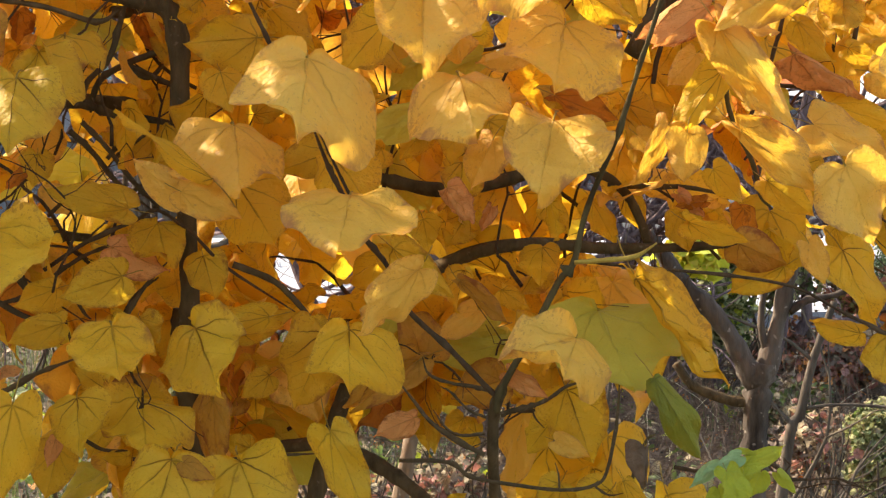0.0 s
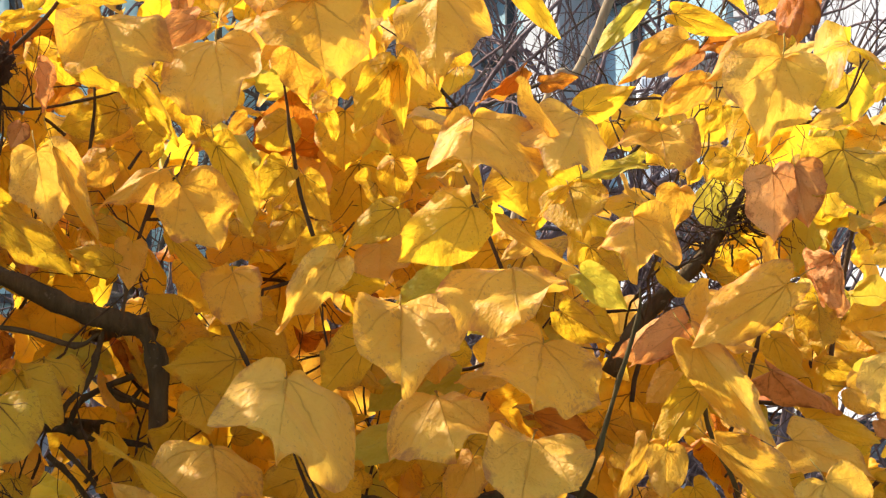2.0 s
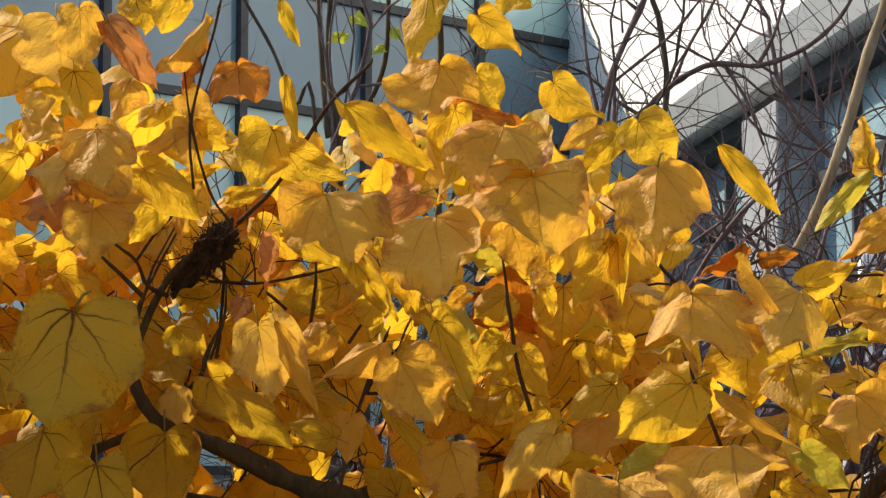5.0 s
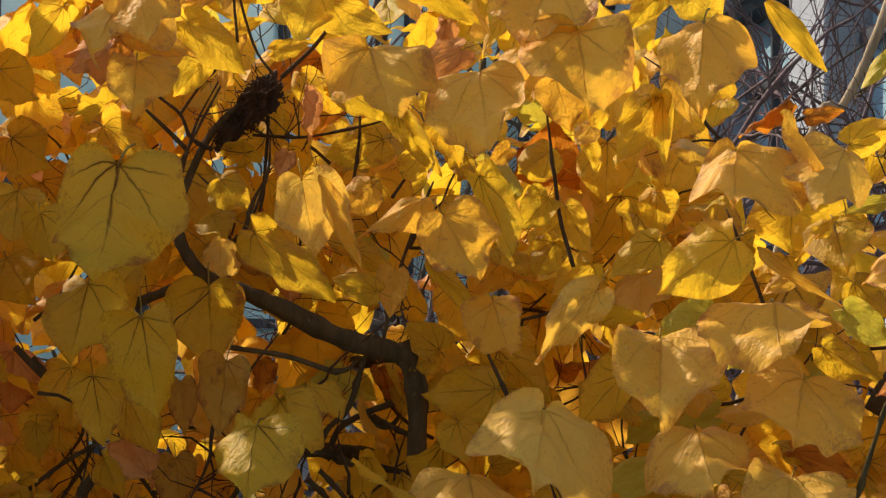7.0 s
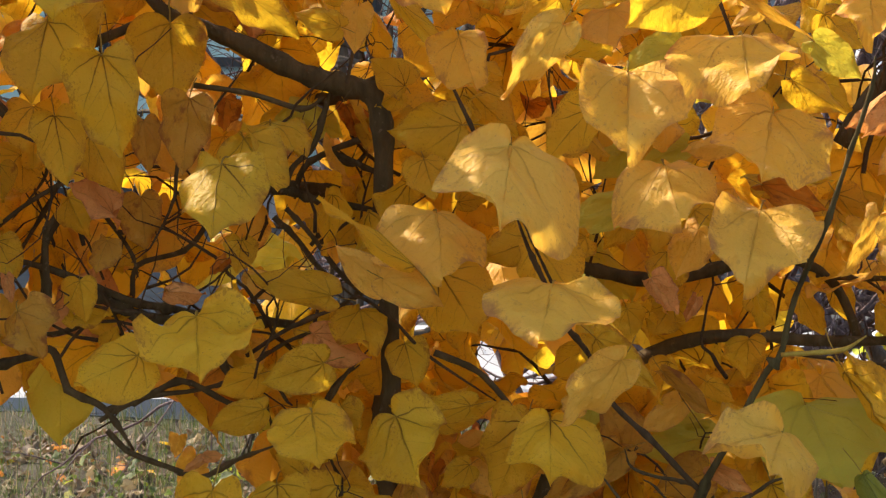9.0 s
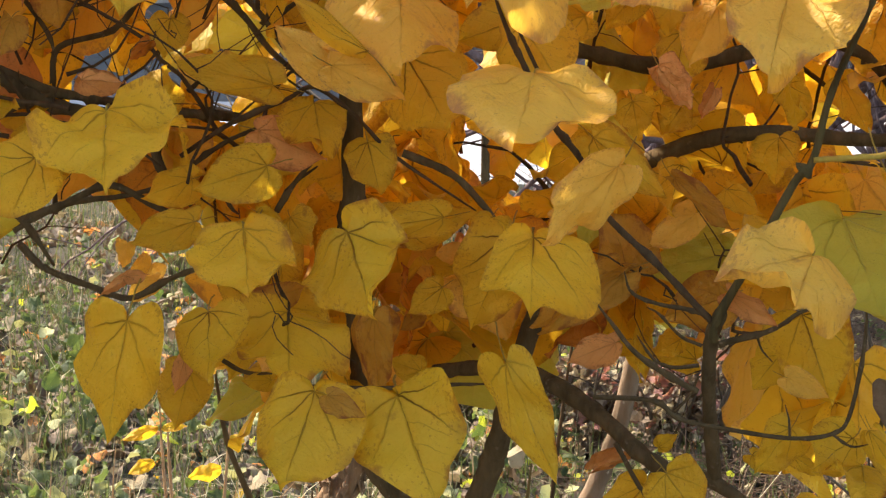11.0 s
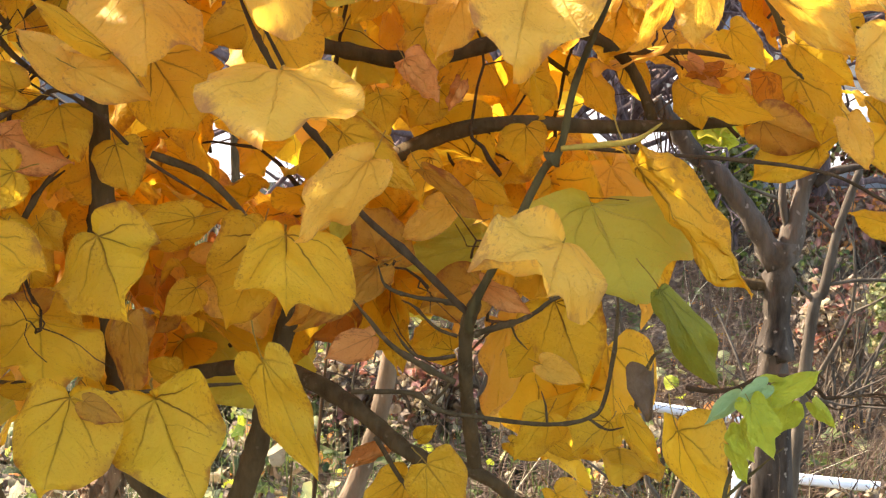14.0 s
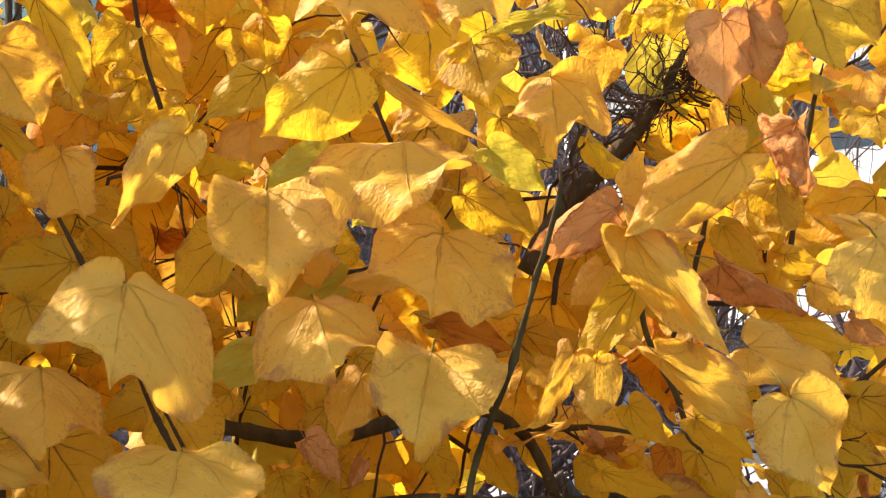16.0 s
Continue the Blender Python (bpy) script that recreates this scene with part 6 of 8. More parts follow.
leaf(tree, "heart", "yellow", (0.610, 2.120, 1.549), (0.575, 2.120, 1.508), 0.039)
leaf(tree, "heart", "yellow", (0.558, 2.140, 1.516), (0.616, 2.140, 1.489), 0.039)
leaf(tree, "heart", "ochre", (0.555, 2.150, 1.454), (0.541, 2.093, 1.421), 0.064)
leaf(tree, "heart", "ochre", (0.579, 2.120, 1.485), (0.611, 2.120, 1.451), 0.039)
leaf(tree, "heart", "ochre", (0.420, 2.120, 1.625), (0.419, 2.100, 1.581), 0.046)
leaf(tree, "heart", "tan", (0.332, 2.150, 1.385), (0.379, 2.150, 1.365), 0.041)
leaf(tree, "heart", "ochre", (0.375, 2.160, 1.362), (0.323, 2.160, 1.336), 0.040)
leaf(tree, "heart", "pale", (0.381, 2.060, 1.394), (0.396, 2.060, 1.357), 0.028)
leaf(tree, "heart", "yellow", (0.419, 2.100, 1.383), (0.455, 2.100, 1.310), 0.054)
leaf(tree, "heart", "yellow", (0.441, 2.120, 1.304), (0.392, 2.120, 1.315), 0.027)
leaf(tree, "heart", "ochre", (0.421, 2.140, 1.400), (0.433, 2.140, 1.359), 0.022)
leaf(tree, "heart", "ochre", (0.452, 2.050, 1.311), (0.475, 2.050, 1.258), 0.052)
leaf(tree, "curled", "orange", (0.456, 2.080, 1.319), (0.489, 2.080, 1.327), 0.023)
leaf(tree, "heart", "yellow", (0.538, 2.060, 1.322), (0.462, 2.060, 1.338), 0.019, 30)
leaf(tree, "heart", "yellow", (0.537, 2.100, 1.314), (0.496, 2.100, 1.302), 0.021)
leaf(tree, "heart", "yellow", (0.565, 2.080, 1.320), (0.538, 2.080, 1.297), 0.028)
leaf(tree, "heart", "ochre", (0.509, 2.050, 1.310), (0.552, 2.050, 1.266), 0.025, 20)
leaf(tree, "heart", "ochre", (0.572, 2.050, 1.297), (0.560, 2.021, 1.243), 0.059)
leaf(tree, "heart", "yellow", (0.556, 2.040, 1.335), (0.586, 2.040, 1.285), 0.025, 20)
leaf(tree, "heart", "ochre", (0.502, 1.980, 1.472), (0.527, 1.980, 1.393), 0.070)
leaf(tree, "curled", "brown", (0.503, 2.200, 1.389), (0.503, 2.200, 1.366), 0.014)
leaf(tree, "curled", "yellow", (0.222, 2.020, 1.367), (0.298, 2.020, 1.258), 0.042, 30)
leaf(tree, "curled", "orange", (0.307, 2.200, 1.421), (0.278, 2.200, 1.416), 0.020)
leaf(tree, "heart", "yellow", (0.248, 2.000, 1.177), (0.282, 2.000, 1.099), 0.041, 15)
leaf(tree, "oval", "yellow", (0.211, 2.020, 1.186), (0.236, 2.020, 1.146), 0.018, 15)
leaf(tree, "curled", "litter", (0.232, 2.040, 1.213), (0.235, 2.040, 1.171), 0.026)
leaf(sapling, "lobed", "orange", (-0.054, 2.700, 0.896), (-0.067, 2.700, 0.813), 0.055)
leaf(sapling, "curled", "orange", (-0.049, 2.680, 0.911), (-0.028, 2.680, 0.891), 0.024)
leaf(sapling, "lobed", "yellow", (0.017, 2.650, 0.811), (0.019, 2.650, 0.886), 0.063)
leaf(sapling, "curled", "brown", (0.039, 2.600, 0.821), (0.028, 2.600, 0.883), 0.024)
leaf(sapling, "curled", "orange", (0.063, 2.750, 0.817), (0.033, 2.750, 0.881), 0.045)
leaf(sapling, "curled", "orange", (0.085, 2.700, 0.838), (0.124, 2.700, 0.877), 0.025)
leaf(sapling, "oval", "yellow", (0.031, 2.650, 0.804), (0.020, 2.650, 0.766), 0.019)
leaf(sapling, "curled", "orange", (-0.021, 2.650, 0.732), (-0.074, 2.650, 0.746), 0.032)
leaf(sapling, "heart", "yellow", (0.035, 2.600, 0.739), (-0.021, 2.600, 0.753), 0.034)
leaf(sapling, "curled", "orange", (0.053, 2.600, 0.798), (0.101, 2.600, 0.744), 0.042)


def crown_fill():
    """Leaves behind and around those that are built one by one."""
    rng = random.Random(5)
    out = []
    tones = ["yellow", "ochre", "pale", "orange", "green", "brown"]

    def add(x, y, z, size):
        kind = rng.choices(["heart", "lobed", "oval"], [0.6, 0.3, 0.1])[0]
        slot = rng.choices(range(6), [0.42, 0.38, 0.13, 0.02, 0.04, 0.01])[0]
        yaw, pitch, roll = rng.uniform(-100, 100), rng.gauss(-48, 38), rng.uniform(-55, 55)
        m = pose(x, y, z, 0, 0, 180 + yaw) @ pose(0, 0, 0, pitch, 0, 0) @ pose(0, 0, 0, 0, roll, 0)
        out.append((kind, slot, m @ Matrix.Diagonal((size, size * rng.uniform(0.9, 1.15), size, 1))))

    def open_sky(x, y, z):
        """Gaps in the crown through which the distance shows."""
        k = 2.2 / y
        px, pz = x * k, 1.6 + (z - 1.6) * k
        if pz > top(px):
            return True
        return any(abs(px - a) < w and abs(pz - b) < h for a, b, w, h in GAPS)

    def top(px):
        return np.interp(px, TOP_X, TOP_Z)

    n = 0
    while n < FILL:
        x, y, z = rng.uniform(-0.75, 0.75), rng.uniform(2.34, 2.66), rng.uniform(1.21, 2.15)
        if open_sky(x, y, z):
            n += 0.2
            continue
        add(x, y, z, rng.uniform(0.07, 0.115))
        n += 1
    for _ in range(190):      # the underside, where the lowest leaves hang
        x, y, z = rng.uniform(-0.45, 0.3), rng.uniform(2.32, 2.6), rng.uniform(1.1, 1.36)
        k = 2.2 / y
        if not open_sky(x, y, z) and 1.6 + (z - 1.6) * k > np.interp(x * k, UNDER_X, UNDER_Z) + 0.045:
            add(x, y, z, rng.uniform(0.06, 0.10))
    for _ in range(270):      # three leaf groups, mostly out of view, added to shade the crown from the left
        add(rng.uniform(-1.0, -0.74), rng.uniform(2.05, 2.75), rng.uniform(1.3, 1.94), rng.uniform(0.08, 0.12))
    for _ in range(95):
        add(rng.uniform(-0.95, -0.72), rng.uniform(2.0, 2.25), rng.uniform(1.75, 2.12), rng.uniform(0.08, 0.12))
    for _ in range(44):
        add(rng.uniform(-1.15, -0.8), rng.uniform(2.1, 2.7), rng.uniform(1.85, 2.3), rng.uniform(0.08, 0.12))
    for _ in range(290):      # small leaves between the big ones
        x, y, z = rng.uniform(-0.7, 0.62), rng.uniform(2.3, 2.42), rng.uniform(1.25, 2.05)
        if not open_sky(x, y, z) and z < top(x * 2.2 / y) - 0.05:
            add(x, y, z, rng.uniform(0.045, 0.085))
    for _ in range(110):      # a few small ones near the front
        x, y, z = rng.uniform(-0.6, 0.5), rng.uniform(2.16, 2.3), rng.uniform(1.3, 1.9)
        if not open_sky(x, y, z) and z < top(x * 2.2 / y) - 0.06:
            add(x, y, z, rng.uniform(0.035, 0.06))
    for _ in range(330):      # sunlit leaves at the back of the crown
        x, y, z = rng.uniform(-0.9, 0.8), rng.uniform(2.75, 3.3), rng.uniform(1.3, 2.15)
        if not open_sky(x, y, z):
            add(x, y, z, rng.uniform(0.06, 0.10))
    for _ in range(110):      # unseen leaves far back on the left, added to shade the sapling
        add(rng.uniform(-1.35, -1.02), rng.uniform(3.0, 3.6), rng.uniform(1.6, 2.2), rng.uniform(0.08, 0.12))
    for _ in range(340):      # dense low leaves, mostly out of view, added to block sun from the left
        add(rng.uniform(-1.4, -0.76), rng.uniform(1.85, 2.55), rng.uniform(1.25, 1.85), rng.uniform(0.08, 0.12))
    # the rest of the crown, to the left, above and behind the view
    for _ in range(160):
        side = rng.random()
        if side < 0.8:
            x, y, z = rng.uniform(-1.9, -0.74), rng.uniform(1.6, 3.0), rng.uniform(1.15, 2.0)
        else:
            x, y, z = rng.uniform(0.75, 1.3), rng.uniform(2.0, 3.0), rng.uniform(1.2, 2.0)
        add(x, y, z, rng.uniform(0.08, 0.12))
    return joined_leaves("foliage", tree, out, [LEAF[t] for t in tones])


UNDER_X = (-0.46, -0.41, -0.31, -0.27, -0.14, -0.06, 0.0, 0.07, 0.15, 0.26)
UNDER_Z = (1.236, 1.168, 1.171, 1.113, 1.105, 1.175, 1.202, 1.182, 1.123, 1.083)
FILL = 240
TOP_X = (-0.8, -0.62, -0.3, -0.12, 0.0, 0.1, 0.2, 0.32, 0.6)
TOP_Z = (2.2, 2.15, 1.98, 2.0, 1.98, 1.86, 1.78, 1.86, 1.9)
GAPS = [(0.45, 1.21, 0.22, 0.18), (0.21, 1.42, 0.045, 0.045), (-0.05, 1.36, 0.055, 0.03), (-0.46, 1.17, 0.17, 0.18), (-0.45, 1.62, 0.04, 0.04), (-0.3, 1.55, 0.03, 0.05)]
crown_fill()


def crown_twigs():
    """Fine dark twigs inside the crown."""
    rng = random.Random(17)
    paths = []
    for _ in range(120):
        x, z = rng.uniform(-0.72, 0.6), rng.uniform(1.15, 1.85)
        way = (rng.gauss(0, 0.7), rng.gauss(0, 0.3), rng.uniform(-0.1, 1))
        branching(rng, (x, rng.uniform(2.2, 2.62), z), way, rng.uniform(0.12, 0.34), rng.uniform(0.0012, 0.0027), 1, 48, paths, 0.26, 0.25, 0.02)
    for _ in range(24):      # the tangled low side by the crooked limb
        x, z = rng.uniform(-0.62, -0.24), rng.uniform(1.28, 1.58)
        way = (rng.gauss(0, 0.8), rng.gauss(0, 0.25), rng.uniform(-0.2, 1))
        branching(rng, (x, rng.uniform(2.12, 2.36), z), way, rng.uniform(0.08, 0.24), rng.uniform(0.0014, 0.0028), 1, 48, paths, 0.3, 0.3, 0.02)
    return joined_tubes("twig_tangle", tree, paths, TWIG, 5)


crown_twigs()


# ---- dark clumps of fibres caught in the crown ----
def fibre_clump(place, size, seed, count=150, twigs=4, along=(0.6, 0.0, 0.8), label="dark tangled clump of dead fibres caught on a limb"):
    """A matted lump of bast and twiglets, drawn out along its limb."""
    rng = random.Random(seed)
    clump = thing("dead_fibre_clump", place, label, "plant debris", "dark clumps in the crown")
    turn = Vector(along).to_track_quat("Z", "Y").to_matrix()
    c = Vector(place)
    paths = []
    for _ in range(count):
        a = Vector((rng.gauss(0, 1) * size[0], rng.gauss(0, 1) * size[1], rng.gauss(0, 1) * size[2] * 1.3)) * 0.44
        p = c + turn @ a
        d = (turn @ Vector((rng.gauss(0, 0.6), rng.gauss(0, 0.6), rng.choice((-1, 1))))).normalized()
        path, r = [], rng.uniform(0.0003, 0.0010)
        for k in range(7):
            path.append(np.array((*p, r * (1 - 0.1 * k))))
            d = (d - (p - c) * 14 + Vector((rng.gauss(0, 0.4), rng.gauss(0, 0.4), rng.gauss(0, 0.4)))).normalized()
            p = p + d * 0.0034
        paths.append(path)
    for _ in range(twigs):      # dead twiglets that stand out
        a = turn @ Vector((rng.gauss(0, 0.5) * size[0], rng.gauss(0, 0.5) * size[1], rng.gauss(0, 0.6) * size[2]))
        branching(rng, c + a, a + Vector((rng.gauss(0, 0.02), rng.gauss(0, 0.02), rng.gauss(0, 0.02))), rng.uniform(0.03, 0.07) * (1.5 if twigs > 9 else 1), 0.0012, 1, 50, paths, 0.3, 0.2, 0.009)
    joined_tubes("fibre_tangle", clump, paths, FIBRE, 4)
    if twigs > 9:
        return
    bm = bmesh.new()
    bmesh.ops.create_icosphere(bm, subdivisions=5, radius=1)
    for v in bm.verts:
        n = v.co.copy()
        k = 0.88 + 0.40 * noise.noise(n * 1.8 + Vector((seed, 0, 0))) + 0.30 * noise.noise(n * 4.5) + 0.22 * noise.noise(Vector((n.x * 14, n.y * 14, n.z * 5))) + 0.1 * noise.noise(n * 30)
        v.co = c + turn @ Vector((n.x * k * size[0], n.y * k * size[1], n.z * k * size[2] * 1.3))
    part("core", bm, FIBRE, clump)


fibre_clump((-0.352, 2.200, 1.853), (0.017, 0.015, 0.022), 1, 260, 8)
fibre_clump((-0.376, 2.208, 1.829), (0.010, 0.010, 0.020), 2, 240, 6)
fibre_clump((0.354, 2.300, 1.697), (0.016, 0.014, 0.026), 3, 60, 26)
fibre_clump((0.385, 2.300, 1.716), (0.014, 0.013, 0.024), 5, 60, 26)


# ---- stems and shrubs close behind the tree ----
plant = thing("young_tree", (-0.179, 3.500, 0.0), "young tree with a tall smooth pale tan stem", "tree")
# shade on the lower stem and sun on the upper are in the colours
limb("stem", plant, SHADED_BARK, [(-0.179, 3.500, -0.020, 0.0175), (-0.127, 3.500, 0.387, 0.0152), (-0.094, 3.500, 0.539, 0.0146), (-0.057, 3.500, 0.655, 0.0140), (-0.014, 3.500, 0.750, 0.0134), (0.016, 3.500, 0.837, 0.0128), (0.039, 3.500, 0.956, 0.0122)])
limb("leader", plant, LIT_BARK, [(0.039, 3.500, 0.956, 0.0120), (0.263, 3.500, 1.895, 0.0058), (0.329, 3.500, 1.997, 0.0066), (0.365, 3.500, 2.067, 0.0075), (0.407, 3.500, 2.180, 0.0078), (0.441, 3.500, 2.294, 0.0082), (0.472, 3.500, 2.382, 0.0078), (0.496, 3.500, 2.488, 0.0075)], label="smooth upper stem in a sunlit bark colour")
limb("twig", plant, LIT_BARK, [(0.452, 3.500, 2.320, 0.0034), (0.475, 3.500, 2.346, 0.0030), (0.496, 3.500, 2.373, 0.0026), (0.510, 3.500, 2.408, 0.0021)])
plant = thing("thin_stem", (-0.150, 2.900, 0.0), "thin dark green upright stem", "stem", "thin stems under the crown")
limb("stem", plant, GREEN_TWIG, [(-0.150, 2.900, -0.020, 0.0039), (-0.107, 2.900, 0.618, 0.0034), (-0.094, 2.900, 0.755, 0.0032), (-0.085, 2.900, 0.849, 0.0030), (-0.076, 2.900, 0.929, 0.0028)])
plant = thing("thin_stem", (-0.189, 3.100, 0.0), "thin brown upright stem", "stem", "thin stems under the crown")
limb("stem", plant, TWIG, [(-0.189, 3.100, -0.020, 0.0038), (-0.159, 3.100, 0.544, 0.0033), (-0.154, 3.100, 0.649, 0.0031), (-0.154, 3.100, 0.738, 0.0029), (-0.151, 3.100, 0.795, 0.0026)])
plant = thing("thin_stem", (-0.143, 3.200, 0.0), "thin brown upright stem", "stem", "thin stems under the crown")
limb("stem", plant, TWIG, [(-0.143, 3.200, -0.020, 0.0039), (-0.099, 3.200, 0.502, 0.0034), (-0.075, 3.200, 0.701, 0.0031), (-0.058, 3.200, 0.879, 0.0027), (-0.038, 3.200, 1.036, 0.0024)])
plant = thing("thin_stem", (-0.404, 3.000, 0.0), "thin grey upright stem", "stem", "thin stems under the crown")
limb("stem", plant, TWIG, [(-0.404, 3.000, -0.020, 0.0033), (-0.359, 3.000, 0.596, 0.0029), (-0.345, 3.000, 0.697, 0.0026), (-0.341, 3.000, 0.796, 0.0022), (-0.340, 3.000, 0.867, 0.0019)])
plant = thing("thin_stem", (-0.370, 2.700, 0.0), "slender dark leaning stem", "stem", "thin stems under the crown")
limb("stem", plant, BARK, [(-0.370, 2.700, -0.020, 0.0042), (-0.331, 2.700, 0.787, 0.0037), (-0.335, 2.700, 0.816, 0.0035), (-0.339, 2.700, 0.876, 0.0033), (-0.358, 2.700, 0.928, 0.0032), (-0.385, 2.700, 0.998, 0.0030), (-0.396, 2.700, 1.072, 0.0028)])
plant = thing("thin_stem", (0.027, 3.000, 0.0), "slender grey leaning stem", "stem", "thin stems under the crown")
limb("stem", plant, GREY_BARK, [(0.027, 3.000, -0.020, 0.0044), (0.098, 3.000, 0.566, 0.0038), (0.134, 3.000, 0.649, 0.0035), (0.179, 3.000, 0.731, 0.0032), (0.188, 3.000, 0.758, 0.0029)])
plant = thing("thin_stem", (0.135, 3.200, 0.0), "grey-brown leaning stem with a fork", "stem", "thin stems under the crown")
limb("stem", plant, GREY_BARK, [(0.135, 3.200, -0.020, 0.0073), (0.211, 3.200, 0.481, 0.0063), (0.256, 3.200, 0.578, 0.0060), (0.316, 3.200, 0.642, 0.0056), (0.347, 3.200, 0.693, 0.0053), (0.377, 3.200, 0.757, 0.0049), (0.409, 3.200, 0.843, 0.0046)])
plant = thing("thin_stem", (0.038, 3.000, 0.0), "thin brown upright stem", "stem", "thin stems under the crown")
limb("stem", plant, TWIG, [(0.038, 3.000, -0.020, 0.0051), (0.065, 3.000, 0.568, 0.0045), (0.065, 3.000, 0.669, 0.0040), (0.069, 3.000, 0.781, 0.0036), (0.061, 3.000, 0.865, 0.0032)])
plant = thing("thin_stem", (0.046, 3.100, 0.0), "thin brown upright stem", "stem", "thin stems under the crown")
limb("stem", plant, TWIG, [(0.046, 3.100, -0.020, 0.0046), (0.083, 3.100, 0.528, 0.0040), (0.093, 3.100, 0.631, 0.0036), (0.111, 3.100, 0.748, 0.0033), (0.135, 3.100, 0.803, 0.0030)])
plant = thing("thin_stem", (0.202, 3.300, 0.0), "thin grey upright stem", "stem", "thin stems under the crown")
limb("stem", plant, GREY_BARK, [(0.202, 3.300, -0.020, 0.0041), (0.227, 3.300, 0.441, 0.0036), (0.232, 3.300, 0.568, 0.0034), (0.234, 3.300, 0.647, 0.0032)])
plant = thing("bare_tree", (-0.113, 8.800, 0.0), "bare dark reddish-brown branches of a leafless tree", "tree")
limb("limb", plant, PURPLE_TWIG, [(-0.113, 8.800, -0.020, 0.0173), (-0.048, 8.800, 2.642, 0.0151), (0.005, 8.800, 2.883, 0.0144), (0.081, 8.800, 3.103, 0.0138), (0.146, 8.800, 3.324, 0.0131), (0.256, 8.800, 3.568, 0.0121), (0.299, 8.800, 3.702, 0.0108)], knobbly=0.22)
limb("limb", plant, PURPLE_TWIG, [(0.038, 8.800, 2.927, 0.0140), (0.211, 8.800, 3.092, 0.0135), (0.364, 8.800, 3.235, 0.0131), (0.516, 8.800, 3.312, 0.0120), (0.689, 8.800, 3.305, 0.0106), (0.863, 8.800, 3.367, 0.0094), (0.993, 8.800, 3.477, 0.0085), (1.081, 8.800, 3.610, 0.0075)], knobbly=0.2)
limb("twig", plant, PURPLE_TWIG, [(0.364, 8.820, 3.239, 0.0076), (0.430, 8.820, 3.394, 0.0068), (0.496, 8.820, 3.505, 0.0061), (0.562, 8.820, 3.638, 0.0054)], sides=6, knobbly=0.2)
limb("twig", plant, PURPLE_TWIG, [(0.517, 8.820, 3.316, 0.0076), (0.605, 8.820, 3.438, 0.0065), (0.671, 8.820, 3.571, 0.0054)], sides=6, knobbly=0.2)
limb("twig", plant, PURPLE_TWIG, [(0.234, 8.820, 3.528, 0.0076), (0.169, 8.820, 3.595, 0.0065), (0.125, 8.820, 3.707, 0.0054)], sides=6, knobbly=0.2)
limb("twig", plant, PURPLE_TWIG, [(0.691, 8.820, 3.309, 0.0076), (0.757, 8.820, 3.437, 0.0065), (0.801, 8.820, 3.593, 0.0054)], sides=6, knobbly=0.2)
limb("twig", plant, PURPLE_TWIG, [(0.081, 8.820, 3.106, 0.0076), (0.038, 8.820, 3.306, 0.0068), (0.015, 8.820, 3.529, 0.0061), (-0.007, 8.820, 3.663, 0.0054)], sides=6, knobbly=0.2)
limb("twig", plant, PURPLE_TWIG, [(0.865, 8.820, 3.371, 0.0076), (0.907, 8.820, 3.238, 0.0065), (0.927, 8.820, 3.062, 0.0054)], sides=6, knobbly=0.2)
limb("twig", plant, PURPLE_TWIG, [(0.560, 8.820, 3.316, 0.0076), (0.646, 8.820, 3.172, 0.0065), (0.710, 8.820, 2.996, 0.0054)], sides=6, knobbly=0.2)
limb("twig", plant, PURPLE_TWIG, [(0.255, 8.820, 3.139, 0.0076), (0.385, 8.820, 2.996, 0.0065), (0.558, 8.820, 2.864, 0.0054)], sides=6, knobbly=0.2)
limb("twig", plant, PURPLE_TWIG, [(0.125, 8.820, 3.239, 0.0076), (0.234, 8.820, 3.328, 0.0068), (0.365, 8.820, 3.438, 0.0061), (0.475, 8.820, 3.572, 0.0054)], sides=6, knobbly=0.2)
plant = thing("upright_stem", (-0.847, 8.600, 0.0), "upright grey-brown stem with stubby buds", "stem", "upright stems before the curtain wall")
limb("stem", plant, GREY_BARK, [(-0.847, 8.600, -0.020, 0.0145), (-0.900, 8.600, 2.875, 0.0126), (-0.945, 8.600, 3.005, 0.0121), (-0.970, 8.600, 3.265, 0.0116), (-0.985, 8.600, 3.528, 0.0110), (-0.994, 8.600, 3.704, 0.0105)])
plant = thing("upright_stem", (-0.933, 8.700, 0.0), "upright grey-brown stem with stubby buds", "stem", "upright stems before the curtain wall")
limb("stem", plant, GREY_BARK, [(-0.933, 8.700, -0.020, 0.0147), (-0.937, 8.700, 2.890, 0.0128), (-0.940, 8.700, 3.109, 0.0125), (-0.960, 8.700, 3.329, 0.0122), (-0.953, 8.700, 3.550, 0.0120), (-0.948, 8.700, 3.728, 0.0117)])
plant = thing("upright_stem", (-0.537, 8.600, 0.0), "upright dark bare tree stem", "stem", "upright stems before the curtain wall")
limb("stem", plant, BARK, [(-0.537, 8.600, -0.020, 0.0169), (-0.527, 8.600, 2.961, 0.0147), (-0.519, 8.600, 3.264, 0.0140), (-0.525, 8.600, 3.526, 0.0133), (-0.523, 8.600, 3.702, 0.0126)])
plant = thing("upright_stem", (-0.860, 8.400, 0.0), "thin leaning grey stem", "stem", "upright stems before the curtain wall")
limb("stem", plant, GREY_BARK, [(-0.860, 8.400, -0.020, 0.0095), (-0.964, 8.400, 2.909, 0.0082), (-1.051, 8.400, 3.099, 0.0077), (-1.139, 8.400, 3.312, 0.0072), (-1.248, 8.400, 3.505, 0.0067), (-1.292, 8.400, 3.613, 0.0062)])
